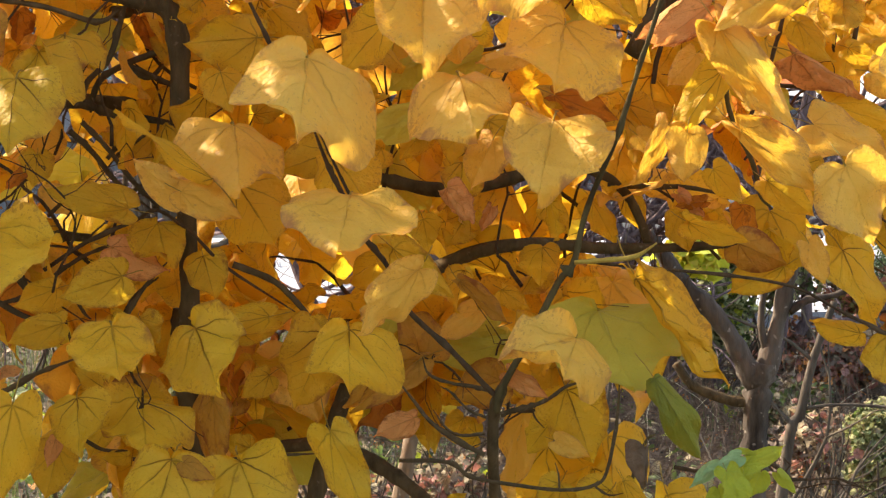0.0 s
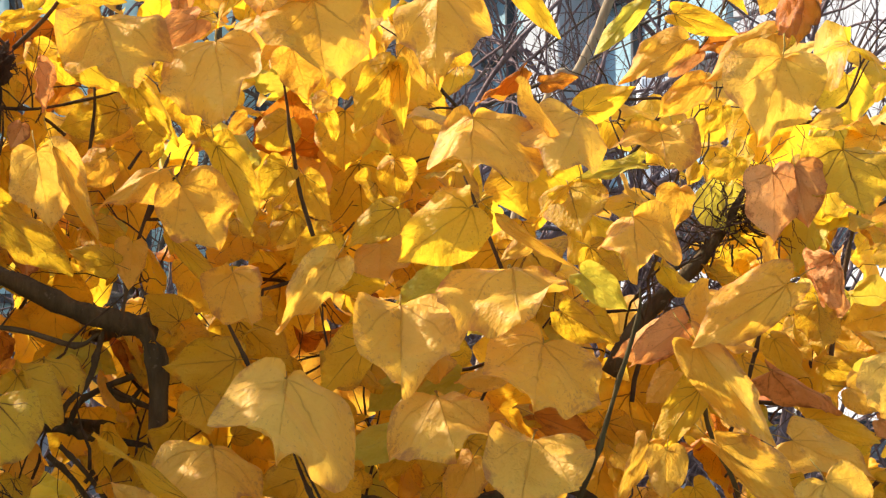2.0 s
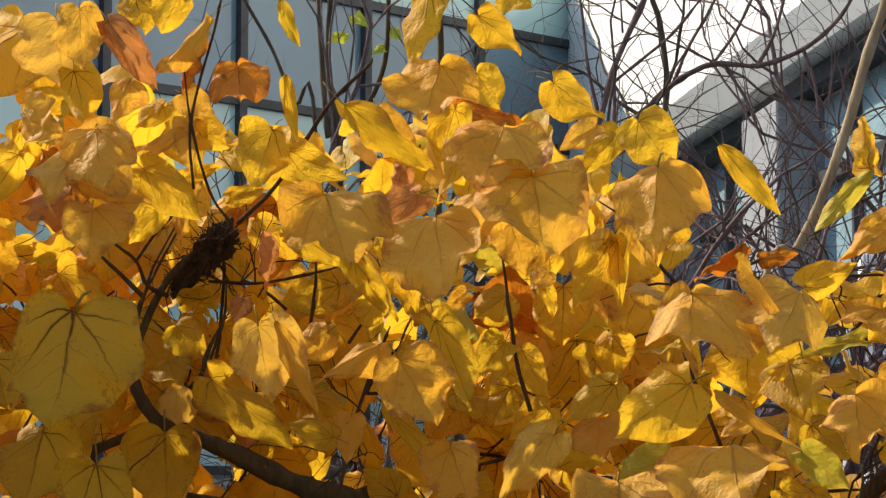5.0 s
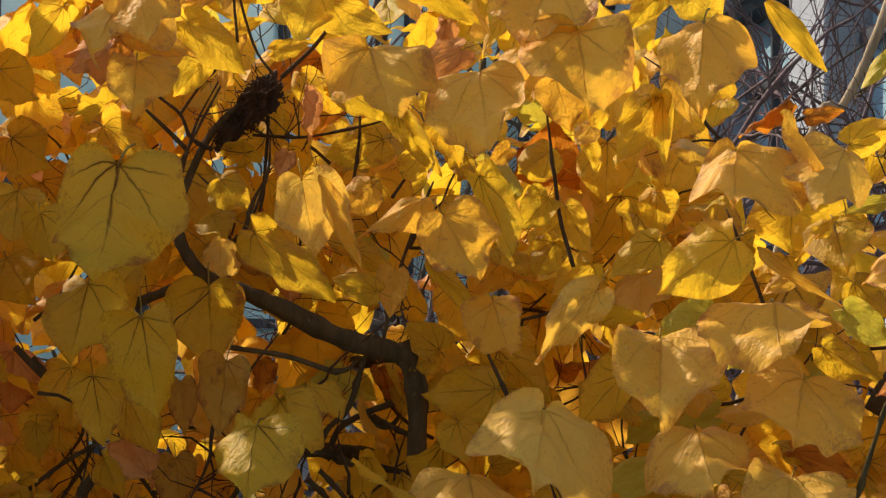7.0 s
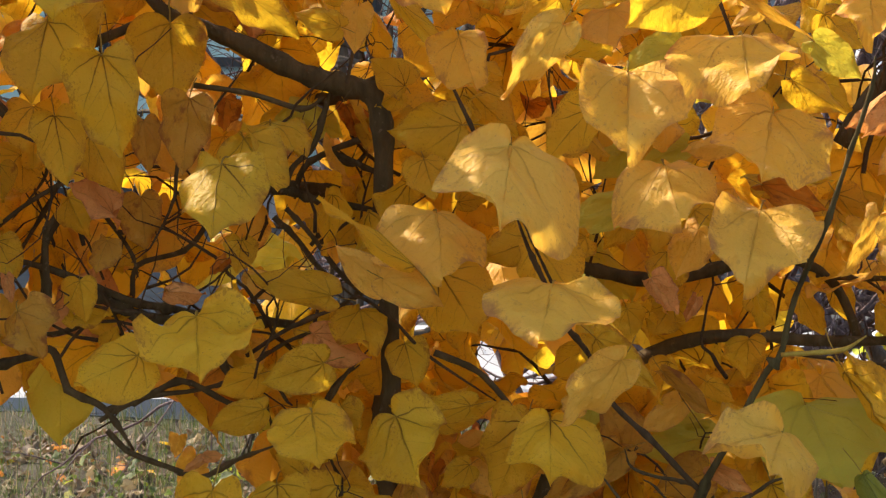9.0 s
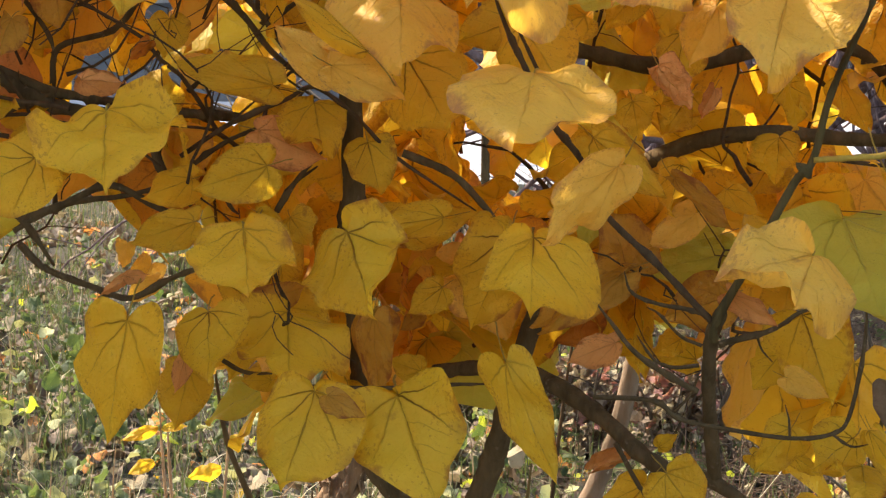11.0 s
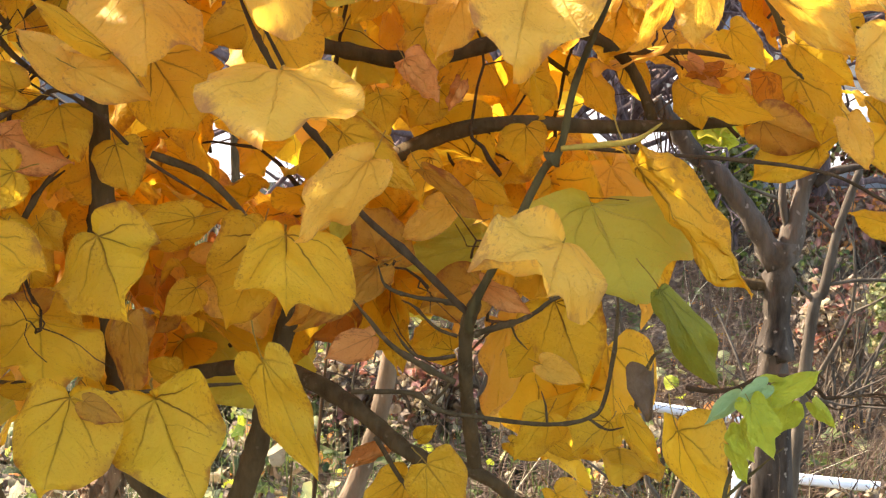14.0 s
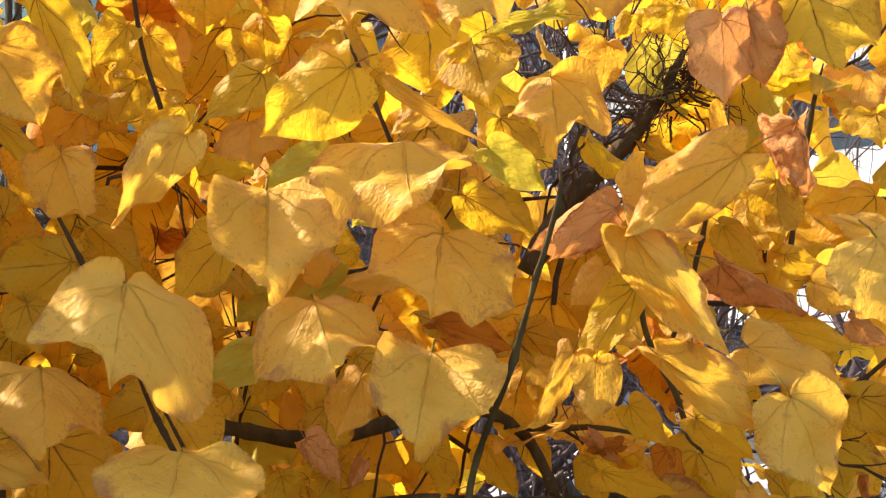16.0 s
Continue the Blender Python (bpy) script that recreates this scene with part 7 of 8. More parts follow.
plant = thing("upright_stem", (-0.988, 8.500, 0.0), "thin dark stem with small green leaves", "stem", "upright stems before the curtain wall")
limb("stem", plant, TWIG, [(-0.988, 8.500, -0.020, 0.0108), (-0.890, 8.500, 2.839, 0.0094), (-0.808, 8.500, 3.053, 0.0091), (-0.725, 8.500, 3.267, 0.0088), (-0.711, 8.500, 3.504, 0.0086), (-0.709, 8.500, 3.678, 0.0083)])
leaf(plant, "heart", "fresh", (-0.877, 8.500, 3.378), (-0.936, 8.460, 3.340), 0.054)
leaf(plant, "heart", "fresh", (-0.726, 8.500, 3.335), (-0.769, 8.460, 3.288), 0.046)
leaf(plant, "heart", "fresh", (-1.129, 8.500, 2.994), (-1.082, 8.460, 3.018), 0.046)
leaf(plant, "heart", "fresh", (-0.878, 8.500, 2.924), (-0.819, 8.460, 2.896), 0.054)
leaf(plant, "heart", "fresh", (-0.842, 8.500, 3.445), (-0.787, 8.460, 3.406), 0.054)
leaf(plant, "heart", "fresh", (-0.697, 8.500, 3.402), (-0.659, 8.460, 3.346), 0.046)
plant = thing("forked_tree", (0.606, 3.800, 0.0), "forked grey-brown tree trunk among shrubs", "tree")
limb("trunk", plant, ROUGH_BARK, [(0.606, 3.800, -0.020, 0.0297), (0.611, 3.800, 0.761, 0.0258), (0.616, 3.800, 0.857, 0.0242), (0.620, 3.800, 0.953, 0.0229), (0.626, 3.800, 1.020, 0.0218)], sides=22, knobbly=0.30)
limb("limb", plant, ROUGH_BARK, [(0.632, 3.800, 0.991, 0.0164), (0.649, 3.800, 1.068, 0.0150), (0.667, 3.800, 1.153, 0.0136), (0.680, 3.800, 1.239, 0.0122), (0.702, 3.800, 1.315, 0.0111), (0.715, 3.800, 1.409, 0.0102)], knobbly=0.22)
limb("limb", plant, ROUGH_BARK, [(0.617, 3.800, 0.982, 0.0180), (0.583, 3.800, 1.049, 0.0171), (0.539, 3.800, 1.110, 0.0160), (0.491, 3.800, 1.158, 0.0151), (0.462, 3.800, 1.200, 0.0142), (0.433, 3.800, 1.238, 0.0133)], knobbly=0.22)
limb("limb", plant, ROUGH_BARK, [(0.636, 3.800, 1.020, 0.0062), (0.625, 3.800, 1.087, 0.0057), (0.632, 3.800, 1.153, 0.0052), (0.652, 3.800, 1.201, 0.0047)], knobbly=0.22)
limb("limb", plant, ROUGH_BARK, [(0.671, 3.800, 1.106, 0.0071), (0.701, 3.800, 1.125, 0.0062), (0.749, 3.800, 1.134, 0.0055), (0.787, 3.800, 1.153, 0.0047)], knobbly=0.22)
limb("limb", plant, BARK, [(0.608, 3.800, 0.953, 0.0102), (0.570, 3.800, 0.958, 0.0093), (0.512, 3.800, 0.982, 0.0084), (0.483, 3.800, 1.020, 0.0074)])
plant = thing("thin_stem", (0.778, 4.800, 0.0), "grey leaning sapling stem with side twigs", "stem", "thin stems under the crown")
limb("stem", plant, GREY_BARK, [(0.778, 4.800, -0.020, 0.0135), (0.846, 4.800, 0.661, 0.0117), (0.874, 4.800, 0.757, 0.0106), (0.895, 4.800, 0.852, 0.0094), (0.909, 4.800, 0.901, 0.0082), (0.943, 4.800, 0.996, 0.0070)])
limb("twig", plant, GREY_BARK, [(0.895, 4.800, 0.875, 0.0041), (0.842, 4.800, 0.917, 0.0037), (0.759, 4.800, 0.951, 0.0033), (0.676, 4.800, 0.985, 0.0029)])
limb("twig", plant, GREY_BARK, [(0.880, 4.800, 0.769, 0.0041), (0.947, 4.800, 0.777, 0.0037), (1.058, 4.800, 0.771, 0.0033), (1.142, 4.800, 0.747, 0.0029)])
limb("twig", plant, GREY_BARK, [(0.866, 4.800, 0.721, 0.0041), (0.813, 4.800, 0.784, 0.0035), (0.767, 4.800, 0.835, 0.0029)])
plant = thing("low_rail", (0.454, 6.200, 0.0), "low white painted pipe rail on short posts", "rail", "white rails at the planting's edge")
limb("pipe", plant, WHITE, [(0.454, 6.200, 0.243, 0.0128), (0.716, 6.200, 0.198, 0.0128), (1.007, 6.200, 0.144, 0.0128)], sides=10, knobbly=0.0)
limb("post", plant, WHITE, [(0.436, 6.200, -0.020, 0.0115), (0.445, 6.200, 0.089, 0.0115), (0.454, 6.200, 0.243, 0.0115)], sides=8, knobbly=0.0)
limb("post", plant, WHITE, [(0.993, 6.200, -0.020, 0.0115), (1.001, 6.200, 0.024, 0.0115), (1.007, 6.200, 0.144, 0.0115)], sides=8, knobbly=0.0)
plant = thing("low_rail", (0.796, 5.400, 0.0), "low white painted pipe rail on short posts", "rail", "white rails at the planting's edge")
limb("pipe", plant, WHITE, [(0.796, 5.400, 0.240, 0.0123), (0.960, 5.400, 0.214, 0.0123), (1.164, 5.400, 0.188, 0.0123)], sides=10, knobbly=0.0)
limb("post", plant, WHITE, [(0.778, 5.400, -0.020, 0.0110), (0.787, 5.400, 0.080, 0.0110), (0.796, 5.400, 0.240, 0.0110)], sides=8, knobbly=0.0)
limb("post", plant, WHITE, [(1.148, 5.400, -0.020, 0.0110), (1.157, 5.400, 0.044, 0.0110), (1.164, 5.400, 0.188, 0.0110)], sides=8, knobbly=0.0)
plant = thing("low_rail", (0.778, 5.300, 0.0), "low white painted pipe rail on short posts", "rail", "white rails at the planting's edge")
limb("pipe", plant, WHITE, [(0.778, 5.300, 0.190, 0.0108), (0.940, 5.300, 0.185, 0.0108), (1.141, 5.300, 0.172, 0.0108)], sides=10, knobbly=0.0)
limb("post", plant, WHITE, [(0.762, 5.300, -0.020, 0.0097), (0.770, 5.300, 0.056, 0.0097), (0.778, 5.300, 0.190, 0.0097)], sides=8, knobbly=0.0)
limb("post", plant, WHITE, [(1.125, 5.300, -0.020, 0.0097), (1.133, 5.300, 0.037, 0.0097), (1.141, 5.300, 0.172, 0.0097)], sides=8, knobbly=0.0)
plant = thing("dry_stalk", (-0.867, 4.900, 0.0), "tall tan dry stalk with a few yellow leaves", "stalk", "tall dry stalks in the grass")
limb("stalk", plant, DRY_STALK, [(-0.867, 4.900, -0.020, 0.0042), (-0.885, 4.900, 0.124, 0.0037), (-0.904, 4.900, 0.163, 0.0034), (-0.920, 4.900, 0.274, 0.0031), (-0.931, 4.900, 0.409, 0.0029), (-0.935, 4.900, 0.534, 0.0026)])
leaf(plant, "oval", "yellow", (-0.938, 4.900, 0.469), (-1.012, 4.880, 0.447), 0.029)
leaf(plant, "oval", "yellow", (-0.931, 4.900, 0.468), (-0.875, 4.880, 0.478), 0.022)
leaf(plant, "oval", "yellow", (-0.947, 4.900, 0.397), (-0.998, 4.880, 0.378), 0.033)
plant = thing("dry_stalk", (-0.833, 4.900, 0.0), "tall tan dry stalk with a few yellow leaves", "stalk", "tall dry stalks in the grass")
limb("stalk", plant, DRY_STALK, [(-0.833, 4.900, -0.020, 0.0042), (-0.825, 4.900, 0.059, 0.0037), (-0.809, 4.900, 0.266, 0.0033), (-0.793, 4.900, 0.446, 0.0030), (-0.781, 4.900, 0.587, 0.0026)])
leaf(plant, "oval", "yellow", (-0.809, 4.900, 0.387), (-0.873, 4.880, 0.371), 0.040)
leaf(plant, "oval", "yellow", (-0.797, 4.900, 0.447), (-0.755, 4.880, 0.449), 0.022)
leaf(plant, "oval", "yellow", (-0.787, 4.900, 0.505), (-0.811, 4.880, 0.523), 0.022)
plant = thing("dry_stalk", (-0.884, 4.900, 0.0), "tall tan dry stalk", "stalk", "tall dry stalks in the grass")
limb("stalk", plant, DRY_STALK, [(-0.884, 4.900, -0.020, 0.0042), (-0.887, 4.900, -0.064, 0.0037), (-0.872, 4.900, 0.123, 0.0033), (-0.879, 4.900, 0.272, 0.0030), (-0.897, 4.900, 0.321, 0.0026)])
plant = thing("dry_stalk", (-0.951, 5.100, 0.0), "tall tan dry stalk", "stalk", "tall dry stalks in the grass")
limb("stalk", plant, DRY_STALK, [(-0.951, 5.100, -0.020, 0.0044), (-0.954, 5.100, 0.139, 0.0038), (-0.956, 5.100, 0.267, 0.0035), (-0.961, 5.100, 0.381, 0.0031), (-0.960, 5.100, 0.468, 0.0028)])
plant = thing("dry_stalk", (-0.868, 5.200, 0.0), "tall tan dry stalk", "stalk", "tall dry stalks in the grass")
limb("stalk", plant, DRY_STALK, [(-0.868, 5.200, -0.020, 0.0037), (-0.865, 5.200, 0.011, 0.0032), (-0.850, 5.200, 0.152, 0.0028), (-0.832, 5.200, 0.280, 0.0025)])
plant = thing("dry_stalk", (-0.473, 4.700, 0.0), "tall tan dry stalk", "stalk", "tall dry stalks in the grass")
limb("stalk", plant, DRY_STALK, [(-0.473, 4.700, -0.020, 0.0033), (-0.472, 4.700, 0.004, 0.0028), (-0.461, 4.700, 0.138, 0.0025), (-0.455, 4.700, 0.244, 0.0022)])
plant = thing("dry_stalk", (0.277, 4.400, 0.0), "tall tan dry stalk", "stalk", "tall dry stalks in the grass")
limb("stalk", plant, DRY_STALK, [(0.277, 4.400, -0.020, 0.0031), (0.294, 4.400, 0.188, 0.0026), (0.302, 4.400, 0.296, 0.0023), (0.315, 4.400, 0.380, 0.0020)])
plant = thing("dry_stalk", (-1.138, 5.300, 0.0), "tall tan dry stalk", "stalk", "tall dry stalks in the grass")
limb("stalk", plant, DRY_STALK, [(-1.138, 5.300, -0.020, 0.0025), (-1.135, 5.300, 0.089, 0.0022), (-1.130, 5.300, 0.247, 0.0018), (-1.121, 5.300, 0.339, 0.0014)])
plant = thing("dry_stalk", (-1.255, 5.000, 0.0), "tall tan dry stalk", "stalk", "tall dry stalks in the grass")
limb("stalk", plant, DRY_STALK, [(-1.255, 5.000, -0.020, 0.0023), (-1.219, 5.000, 0.215, 0.0020), (-1.195, 5.000, 0.288, 0.0017), (-1.190, 5.000, 0.363, 0.0014)])
plant = thing("dry_stalk", (-0.716, 5.000, 0.0), "tall tan dry stalk", "stalk", "tall dry stalks in the grass")
limb("stalk", plant, DRY_STALK, [(-0.716, 5.000, -0.020, 0.0019), (-0.713, 5.000, 0.179, 0.0017), (-0.715, 5.000, 0.278, 0.0015), (-0.672, 5.000, 0.338, 0.0014)])
plant = thing("dry_stalk", (-1.021, 4.900, 0.0), "tall tan dry stalk", "stalk", "tall dry stalks in the grass")
limb("stalk", plant, DRY_STALK, [(-1.021, 4.900, -0.020, 0.0023), (-1.021, 4.900, 0.062, 0.0020), (-1.022, 4.900, 0.220, 0.0017), (-1.000, 4.900, 0.329, 0.0013)])


def rough_trunk():
    """An old leaning trunk with flaking bark."""
    old = thing("old_trunk", OLD_TRUNK[0][:3], "old leaning trunk with rough flaking reddish-brown bark", "tree trunk")
    rng = random.Random(3)
    path = smooth_path(OLD_TRUNK, 12)
    v, f = tube_data(path, 30, 0.0, rng)
    out = []
    for i, q in enumerate(v):
        c = Vector(path[min(i // 30, len(path) - 1)][:3])
        r = q - c
        k = 0.86 + 0.16 * noise.noise(q * 14) + 0.30 * noise.noise(Vector((q.x * 60, q.y * 60, q.z * 30))) + 0.05 * noise.noise(q * 160)
        out.append(c + r * k)
    under(new("trunk", mesh_of("trunk", out, f, [FLAKY_BARK])), old)
    bm = bmesh.new()
    for _ in range(520):
        i = rng.randrange(len(path) - 1)
        c, r = Vector(path[i][:3]), path[i][3]
        a = rng.uniform(0, 2 * math.pi)
        n = Vector((math.cos(a), math.sin(a), 0.1)).normalized()
        w, h, t = rng.uniform(0.003, 0.012), rng.uniform(0.006, 0.026), rng.uniform(0.001, 0.005)
        m = Matrix.Translation(c + n * r * rng.uniform(0.98, 1.1)) @ n.to_track_quat("Z", "Y").to_matrix().to_4x4() @ pose(0, 0, 0, rng.uniform(-32, 32), rng.uniform(-32, 32), rng.uniform(-30, 30))
        ret = bmesh.ops.create_cube(bm, size=1, matrix=m @ Matrix.Diagonal((w, h, t, 1)))
        for q in ret["verts"]:
            q.co += Vector((rng.gauss(0, 0.0012), rng.gauss(0, 0.0012), rng.gauss(0, 0.0016)))
    tagged(part("flaking_bark", bm, FLAKY_BARK, old, "curling bark flakes"), kind="stuff")


OLD_TRUNK = [(-0.649, 4.100, -0.020, 0.0574), (-0.635, 4.100, 0.028, 0.0499), (-0.587, 4.100, 0.206, 0.0425), (-0.559, 4.100, 0.330, 0.0370), (-0.523, 4.100, 0.429, 0.0341), (-0.481, 4.100, 0.516, 0.0317), (-0.440, 4.100, 0.592, 0.0297), (-0.387, 4.100, 0.686, 0.0286), (-0.365, 4.100, 0.810, 0.0278), (-0.350, 4.100, 0.913, 0.0272)]
rough_trunk()


def bare_shrub(x, y, seed, stems, height, lean=0.10, mat=None, label="bare shrub with many thin purplish-brown twigs", radius=0.03):
    shrub = thing("bare_shrub", (x, y, 0.0), label, "shrub", "bare shrubs behind the tree")
    rng = random.Random(seed)
    for _ in range(stems):
        paths = branching(rng, (x + rng.gauss(0, 0.2), y + rng.gauss(0, 0.2), 0.0), (rng.gauss(0, lean), rng.gauss(0, lean), 1), height * rng.uniform(0.75, 1.1), radius * rng.uniform(0.6, 1.1), 3, 58, None, 0.2, 0.25, 0.1)
        ob = joined_tubes("stem", shrub, [q for q in paths if len(q) > 3], mat or PURPLE_TWIG, 5)
        del ob["kind"]


bare_shrub(0.10, 9.0, 21, 5, 4.6)
bare_shrub(0.75, 9.4, 22, 6, 4.8, 0.14)
bare_shrub(1.55, 9.2, 23, 5, 4.4, 0.14)
bare_shrub(-1.05, 9.2, 24, 4, 4.8, 0.05, GREY_BARK, "bare shrub with upright grey-brown stems")
bare_shrub(1.15, 10.2, 25, 5, 4.9, 0.16)
bare_shrub(0.45, 10.4, 26, 6, 4.8, 0.16)


def leaf_cloud(name, parent, centre, radii, count, size, tones, weights, kind, seed, hollow=0.35, droop=-30, label=""):
    """A ragged cloud of small leaves inside an ellipsoid broken up by noise."""
    rng = random.Random(seed)
    out, c = [], Vector(centre)
    for _ in range(count * 6):
        if len(out) >= count:
            break
        d = Vector((rng.gauss(0, 1), rng.gauss(0, 1), rng.gauss(0, 1))).normalized() * rng.uniform(hollow, 1.0)
        d *= 0.8 + 0.45 * noise.noise(d * 2.4 + Vector((seed, seed * 2, 0)))
        p = c + Vector((d.x * radii[0], d.y * radii[1], d.z * radii[2]))
        if noise.noise(p * (1.6 / max(radii[0], 0.2)) + Vector((0, seed, 0))) < -0.22 or p.z < 0.02:
            continue
        s = size * rng.uniform(0.6, 1.25)
        wide, deep = (s * 0.13, s * 0.15) if kind == "needle" else (s, s)
        m = pose(*p, 0, 0, rng.uniform(0, 360)) @ pose(0, 0, 0, rng.gauss(droop, 35), rng.uniform(-40, 40), 0)
        out.append(("oval" if kind == "needle" else kind, rng.choices(range(len(tones)), weights)[0], m @ Matrix.Diagonal((wide, s, deep, 1))))
    return joined_leaves(name, parent, out, [LEAF[t] for t in tones], SMALL, label)


def leafy_shrub(name, label, centre, radii, count, size, tones, weights, kind, seed, stems=6, mat=None, category="shrub", droop=-30):
    bush = thing(name, (centre[0], centre[1], 0.0), label, category)
    rng = random.Random(seed)
    for _ in range(stems):
        paths = branching(rng, (centre[0] + rng.gauss(0, radii[0] * 0.25), centre[1] + rng.gauss(0, radii[1] * 0.25), 0), (rng.gauss(0, 0.35), rng.gauss(0, 0.35), 1), centre[2] + radii[2] * 0.7, 0.008, 2, 40)
        ob = joined_tubes("stem", bush, [q for q in paths if len(q) > 3], mat or GREY_BARK, 5)
        del ob["kind"]
    leaf_cloud("leaves", bush, centre, radii, count, size, tones, weights, kind, seed, droop=droop)
    return bush


leafy_shrub("evergreen_bush", "small-leaved yellow-green evergreen bush", (1.860, 7.500, 0.188), (0.349, 0.279, 0.257), 6500, 0.021, ('olive', 'herb', 'straw'), (0.80, 0.10, 0.10), "oval", 41)
leafy_shrub("red_shrub", "shrub with small reddish-brown autumn leaves", (1.768, 9.500, 0.185), (0.349, 0.279, 0.174), 1500, 0.035, ('red', 'litter', 'brown'), (0.6, 0.25, 0.15), "oval", 42)
leafy_shrub("red_shrub", "shrub with small reddish-brown autumn leaves", (2.420, 9.800, 0.177), (0.360, 0.288, 0.120), 900, 0.035, ('red', 'straw', 'litter'), (0.55, 0.2, 0.25), "oval", 43)
leafy_shrub("olive_shrub", "olive-green shrub with yellowing leaves", (1.288, 9.000, 0.429), (0.198, 0.159, 0.242), 1300, 0.03, ('olive', 'herb', 'fresh'), (0.6, 0.3, 0.1), "oval", 44)
leafy_shrub("olive_shrub", "low green shrub with broad light leaves", (0.697, 5.200, 1.053), (0.076, 0.061, 0.051), 60, 0.045, ('fresh', 'green'), (0.7, 0.3), "heart", 45, stems=2)
leafy_shrub("dry_shrub", "dry grey-brown shrub with withered leaves", (1.391, 8.000, 0.238), (0.235, 0.188, 0.117), 500, 0.03, ('litter', 'straw', 'herb'), (0.4, 0.3, 0.3), "oval", 46, stems=10)
leafy_shrub("conifer", "dark green conifer with dense needles", (2.684, 11.500, 0.394), (0.275, 0.22, 0.40), 15000, 0.055, ('needle', 'herb'), (0.85, 0.15), "needle", 47, category='tree')
leafy_shrub("olive_shrub", "tall olive-green shrub with thin yellowing leaves", (1.552, 9.400, 0.574), (0.299, 0.239, 0.253), 2200, 0.03, ('olive', 'herb', 'litter'), (0.6, 0.25, 0.15), "oval", 71)
leafy_shrub("red_shrub", "shrub with small reddish-brown autumn leaves", (2.158, 9.900, 0.392), (0.363, 0.291, 0.145), 1400, 0.035, ('litter', 'red', 'olive'), (0.4, 0.35, 0.25), "oval", 72)
leafy_shrub("dry_shrub", "twiggy grey shrub with a few withered leaves", (1.159, 6.200, 0.424), (0.167, 0.133, 0.152), 260, 0.03, ('litter', 'red', 'straw'), (0.4, 0.3, 0.3), "oval", 54, stems=14)
leafy_shrub("red_shrub", "shrub with small reddish-brown autumn leaves", (1.710, 8.600, 0.293), (0.252, 0.202, 0.147), 900, 0.035, ('red', 'litter', 'brown'), (0.55, 0.3, 0.15), "oval", 55)
leafy_shrub("evergreen_bush", "small-leaved yellow-green evergreen bush", (1.449, 6.600, 0.331), (0.145, 0.116, 0.194), 4200, 0.019, ('olive', 'herb', 'straw'), (0.72, 0.2, 0.08), "oval", 56)
leafy_shrub("sprig", "low sprig with pale yellow-green leaves", (0.465, 3.600, 0.617), (0.066, 0.053, 0.066), 26, 0.04, ('fresh', 'green'), (0.6, 0.4), "oval", 60, stems=3, category='plant')
leafy_shrub("dry_shrub", "dense dry brown twigs and withered stalks", (1.050, 5.200, 0.146), (0.140, 0.112, 0.140), 500, 0.03, ('litter', 'straw', 'red'), (0.5, 0.3, 0.2), "oval", 61, stems=22)
leafy_shrub("dry_shrub", "dense dry brown twigs and withered stalks", (0.859, 5.800, 0.174), (0.184, 0.148, 0.156), 350, 0.03, ('litter', 'straw', 'red'), (0.4, 0.4, 0.2), "oval", 62, stems=18)
leafy_shrub("red_shrub", "low shrub with red autumn leaves", (-1.163, 9.300, 0.131), (0.159, 0.127, 0.136), 700, 0.03, ('red', 'brown'), (0.7, 0.3), "oval", 48)
leafy_shrub("red_shrub", "low shrub with red autumn leaves", (-1.523, 10.200, 0.244), (0.150, 0.120, 0.075), 400, 0.03, ('red', 'orange'), (0.7, 0.3), "oval", 49)
leafy_shrub("dry_shrub", "dry grey-brown shrub with withered leaves", (0.182, 6.350, 0.229), (0.249, 0.199, 0.217), 700, 0.03, ('litter', 'straw', 'red'), (0.5, 0.3, 0.2), "oval", 50, stems=16)
leafy_shrub("dry_shrub", "dry grey-brown shrub with withered leaves", (-0.119, 6.500, 0.201), (0.223, 0.178, 0.191), 500, 0.03, ('litter', 'straw', 'red'), (0.5, 0.3, 0.2), "oval", 51, stems=16)
leafy_shrub("dry_shrub", "dry yellowing shrub behind leaning stems", (0.605, 5.750, 0.148), (0.183, 0.146, 0.169), 500, 0.03, ('straw', 'fresh', 'brown'), (0.5, 0.25, 0.25), "oval", 52, stems=16)
leafy_shrub("dry_shrub", "dry grey-brown shrub with withered leaves", (-0.443, 7.000, 0.147), (0.205, 0.164, 0.154), 500, 0.03, ('litter', 'straw', 'red'), (0.5, 0.3, 0.2), "oval", 53, stems=12)


# ---- ground cover ----
def sown(rng, near, far, spread=0.30):
    """A place on the visible ground, closer together near the path."""
    y = near + (far - near) * rng.random() ** 1.3
    x = rng.uniform(-1, 1) * (y * spread + 0.25)
    return x, y, ground_height(x, y)


def grass_blade(bend):
    """A narrow arching blade of grass of unit length."""
    rows = [(0.5 * (1 - t ** 1.6), t * (1 - 0.25 * abs(bend) * t), bend * t * t) for t in (0, 0.3, 0.6, 0.85, 1)]
    v = [p for w, y, z in rows for p in ((-w - 0.02, y, z), (w + 0.02, y, z))]
    uv = [(i / 4, 0.3 + 0.4 * k) for i in range(5) for k in (0, 1)]
    return np.array(v), [(2 * i, 2 * i + 1, 2 * i + 3, 2 * i + 2) for i in range(4)], np.array(uv), np.array([q[:2] for q in v])


BLADES = {"oval": [grass_blade(b) for b in (-0.7, -0.4, -0.15, 0.2, 0.5, 0.8)]}


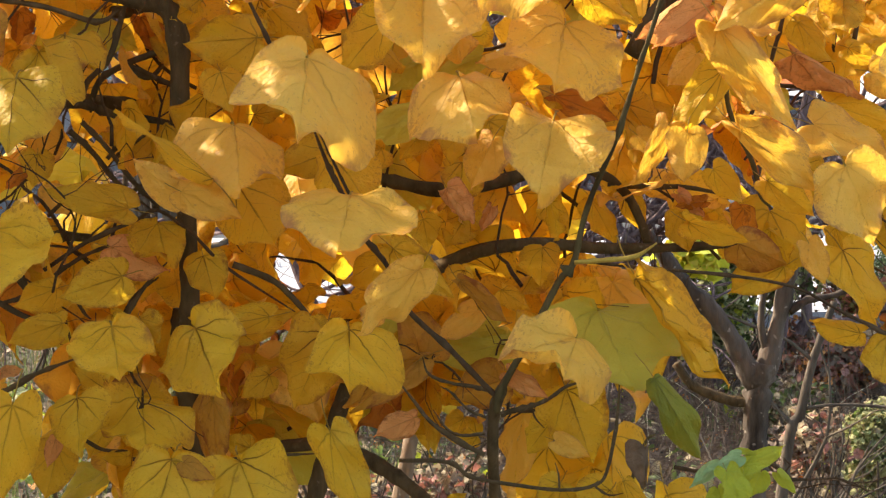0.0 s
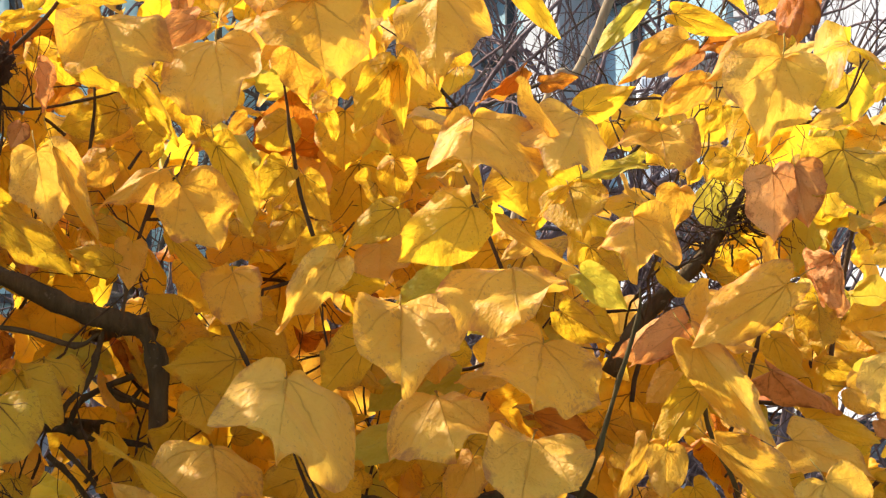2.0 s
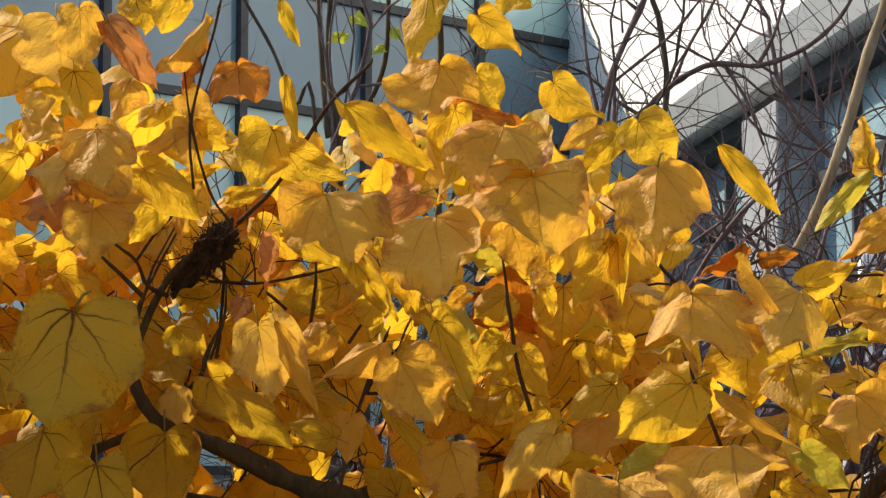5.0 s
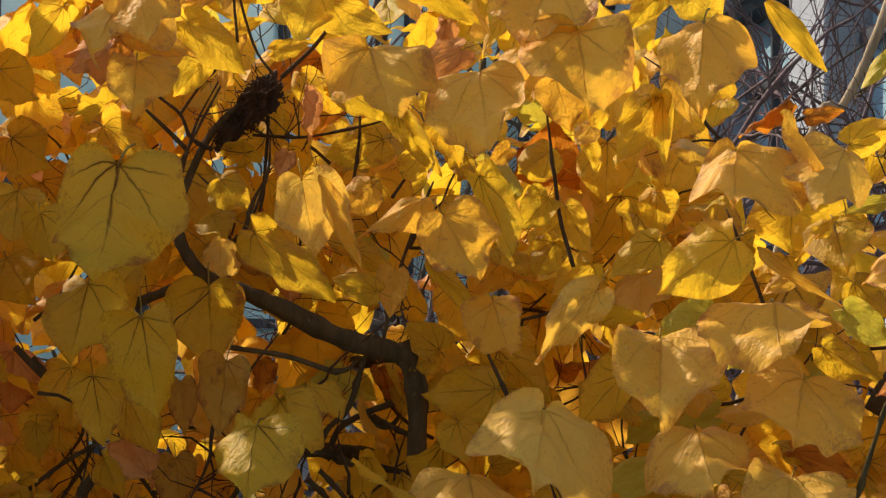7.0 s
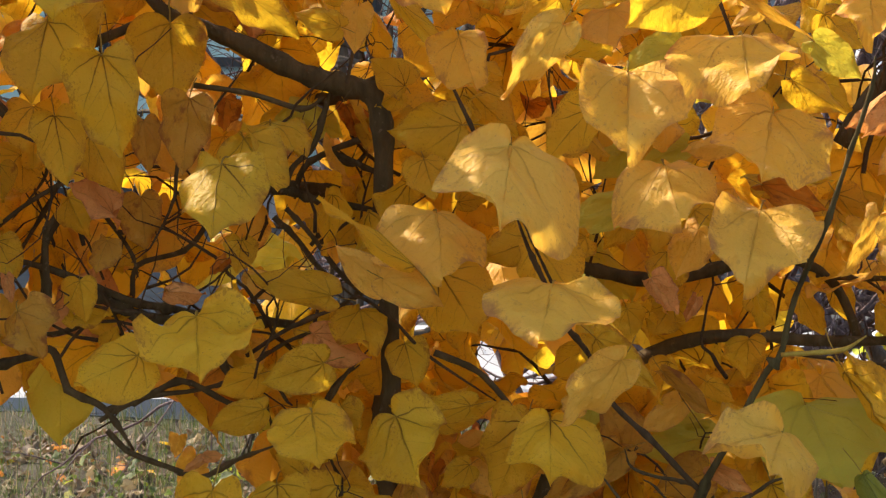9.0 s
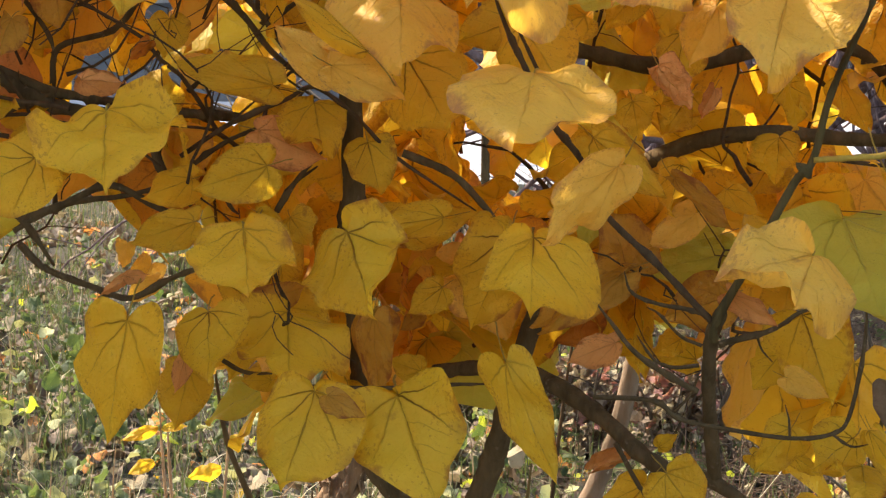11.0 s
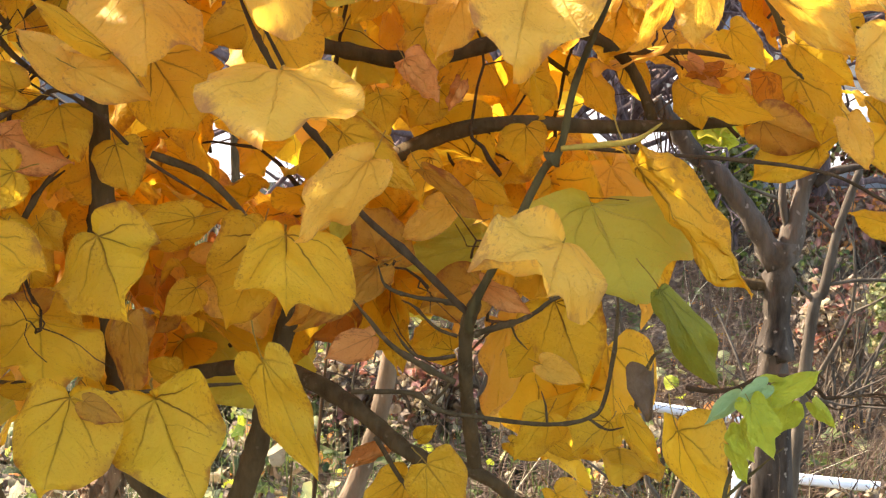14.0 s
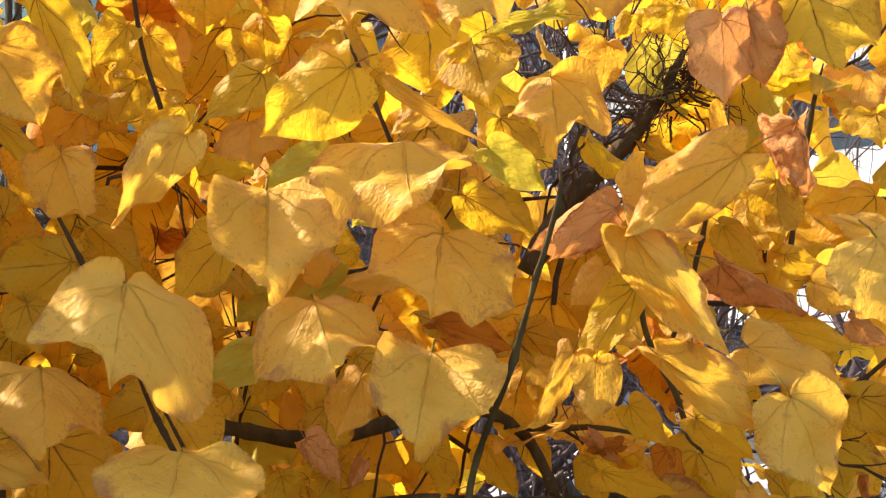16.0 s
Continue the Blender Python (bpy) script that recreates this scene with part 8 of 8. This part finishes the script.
def grass_cover():
    rng = random.Random(8)
    out = []
    for _ in range(72000):
        x, y, z = sown(rng, 3.6, 11.7)
        if noise.noise(Vector((x * 1.3, y * 1.3, 7))) < -0.6 + (0.95 if x > 0.25 and y > 6.0 else 0):
            continue
        if abs(x + 0.88) < 0.28 and y < 5.4 and rng.random() < 0.7:
            continue
        lush = -0.35 < x < 0.55 and y < 5.6
        if noise.noise(Vector((x * 5.5, y * 3.5, 21))) < 0.04 and rng.random() < (0.35 if lush else 0.82):
            continue
        h = rng.uniform(0.07, 0.26)
        dry = 0.30 if x < -0.35 and noise.noise(Vector((x * 2.1, y * 1.7, 31))) > 0.0 else 0.10
        slot = 1 if rng.random() < dry else 0
        m = pose(x, y, z - 0.01, 0, 0, rng.uniform(0, 360)) @ pose(0, 0, 0, rng.uniform(18, 72), 0, 0)
        out.append(("oval", slot, m @ Matrix.Diagonal((rng.uniform(0.0025, 0.0065), h, h, 1))))
    for _ in range(14000):      # the lawn goes on round the path
        x, y = rng.uniform(-6, 6), rng.uniform(-4, 4.2)
        if noise.noise(Vector((x * 0.9, y * 0.9, 7))) < -0.2:
            continue
        h = rng.uniform(0.04, 0.12)
        m = pose(x, y, ground_height(x, y) - 0.01, 0, 0, rng.uniform(0, 360)) @ pose(0, 0, 0, rng.uniform(18, 72), 0, 0)
        out.append(("oval", rng.choices((0, 1), (0.7, 0.3))[0], m @ Matrix.Diagonal((rng.uniform(0.004, 0.008), h, h, 1))))
    joined_leaves("grass", None, out, [LEAF["grass"], LEAF["straw"]], BLADES, "long green and straw-coloured grass blades")


def litter_cover():
    rng = random.Random(9)
    out = []
    tones = ("litter", "straw", "brown", "ochre")
    for _ in range(12500):
        x, y, z = sown(rng, 3.6, 11.0)
        if rng.random() < (0.2 if x < -0.35 else 0.65 if x < 0.3 and y < 5.4 else 0.0):
            continue
        s = rng.uniform(0.02, 0.085)
        m = pose(x, y, z + rng.uniform(0.004, 0.05), rng.gauss(0, 24), rng.gauss(0, 24), rng.uniform(0, 360))
        out.append((rng.choice(("curled", "heart", "oval")), rng.choices(range(4), (0.74, 0.17, 0.08, 0.01))[0], m @ Matrix.Diagonal((s * 0.8, s, s, 1))))
    joined_leaves("leaf_litter", None, out, [LEAF[t] for t in tones], SMALL, "dry brown and tan fallen leaves")


def herb_cover():
    rng = random.Random(10)
    out = []
    for _ in range(2000):
        x, y, z = sown(rng, 3.9, 9.5)
        if noise.noise(Vector((x * 1.1 + 5, y * 1.1, 2))) < -0.32 or (abs(x + 0.88) < 0.3 and y < 5.4 and rng.random() < 0.6) or (x > 0.2 and rng.random() < 0.45):
            continue
        for _ in range(rng.randint(2, 5)):
            s = 0.014 + 0.05 * rng.random() ** 1.8
            px, py = x + rng.gauss(0, 0.05), y + rng.gauss(0, 0.05)
            m = pose(px, py, z + rng.uniform(0.02, 0.16), rng.gauss(25, 34), rng.gauss(0, 32), rng.uniform(0, 360))
            out.append((rng.choice(("heart", "oval", "lobed")), rng.choices((0, 1, 2, 3, 4), (0.61, 0.09, 0.006, 0.124, 0.17))[0], m @ Matrix.Diagonal((s, s, s, 1))))
    for _ in range(85):      # a lush patch in the sun
        x, y = rng.gauss(-0.80, 0.26), rng.gauss(4.7, 0.25)
        s = rng.uniform(0.02, 0.06)
        m = pose(x, y, ground_height(x, y) + rng.uniform(0.03, 0.16), rng.gauss(30, 25), rng.gauss(0, 25), rng.uniform(0, 360))
        out.append((rng.choice(("heart", "oval")), rng.choices((0, 1, 2), (0.6, 0.37, 0.03))[0], m @ Matrix.Diagonal((s, s, s, 1))))
    joined_leaves("weeds", None, out, [LEAF["herb"], LEAF["fresh"], LEAF["yellow"], LEAF["straw"], LEAF["olive"]], SMALL, "low green broad-leaved weeds among the grass")


def straw_cover():
    rng = random.Random(11)
    paths = []
    for _ in range(650):
        x, y, z = sown(rng, 3.6, 10.5)
        if noise.noise(Vector((x * 1.5, y * 0.9, 12))) < 0.0:
            continue
        h, bend = rng.uniform(0.1, 0.4), rng.uniform(-0.9, 0.9)
        paths.append([np.array((x + bend * h * t * t + rng.gauss(0, 0.004), y + rng.gauss(0, 0.004), z + h * t * (1 - 0.25 * abs(bend) * t), 0.0018 * (1.1 - t))) for t in (0, 0.25, 0.5, 0.75, 1)])
    for _ in range(800):      # a bleached tussock by the old trunk
        x, y = rng.gauss(-0.88, 0.22), rng.gauss(4.9, 0.42)
        z, h, bend = ground_height(x, y), rng.uniform(0.06, 0.26), rng.uniform(-1.8, 1.8)
        paths.append([np.array((x + bend * h * t * t, y + 0.3 * bend * h * t, z + h * t * (1 - 0.45 * abs(bend) * t), 0.0028 * (1.15 - t))) for t in (0, 0.25, 0.5, 0.75, 1)])
    joined_tubes("dry_straw", None, paths, STRAW, 4, 0.1, "pale dry grass stalks")


def thicket_cover():
    """Withered brown stalks that lie in a tangle under the shrubs."""
    rng = random.Random(12)
    paths = []
    for _ in range(5200):
        y = 5.3 + 4.2 * rng.random() ** 1.2
        x = rng.uniform(0.12, 0.45 + 0.3 * y)
        z, h, bend = ground_height(x, y), rng.uniform(0.08, 0.42), rng.uniform(-1.7, 1.7)
        lean = rng.uniform(-0.6, 0.6)
        paths.append([np.array((x + bend * h * t * t, y + lean * h * t, z + h * t * (1 - 0.5 * abs(bend) * t), 0.0026 * (1.15 - t))) for t in (0, 0.25, 0.5, 0.75, 1)])
    joined_tubes("withered_stalks", None, paths, BROWN_STRAW, 3, 0.1, "tangle of withered brown stalks under the shrubs")


grass_cover()
thicket_cover()
litter_cover()
herb_cover()
straw_cover()
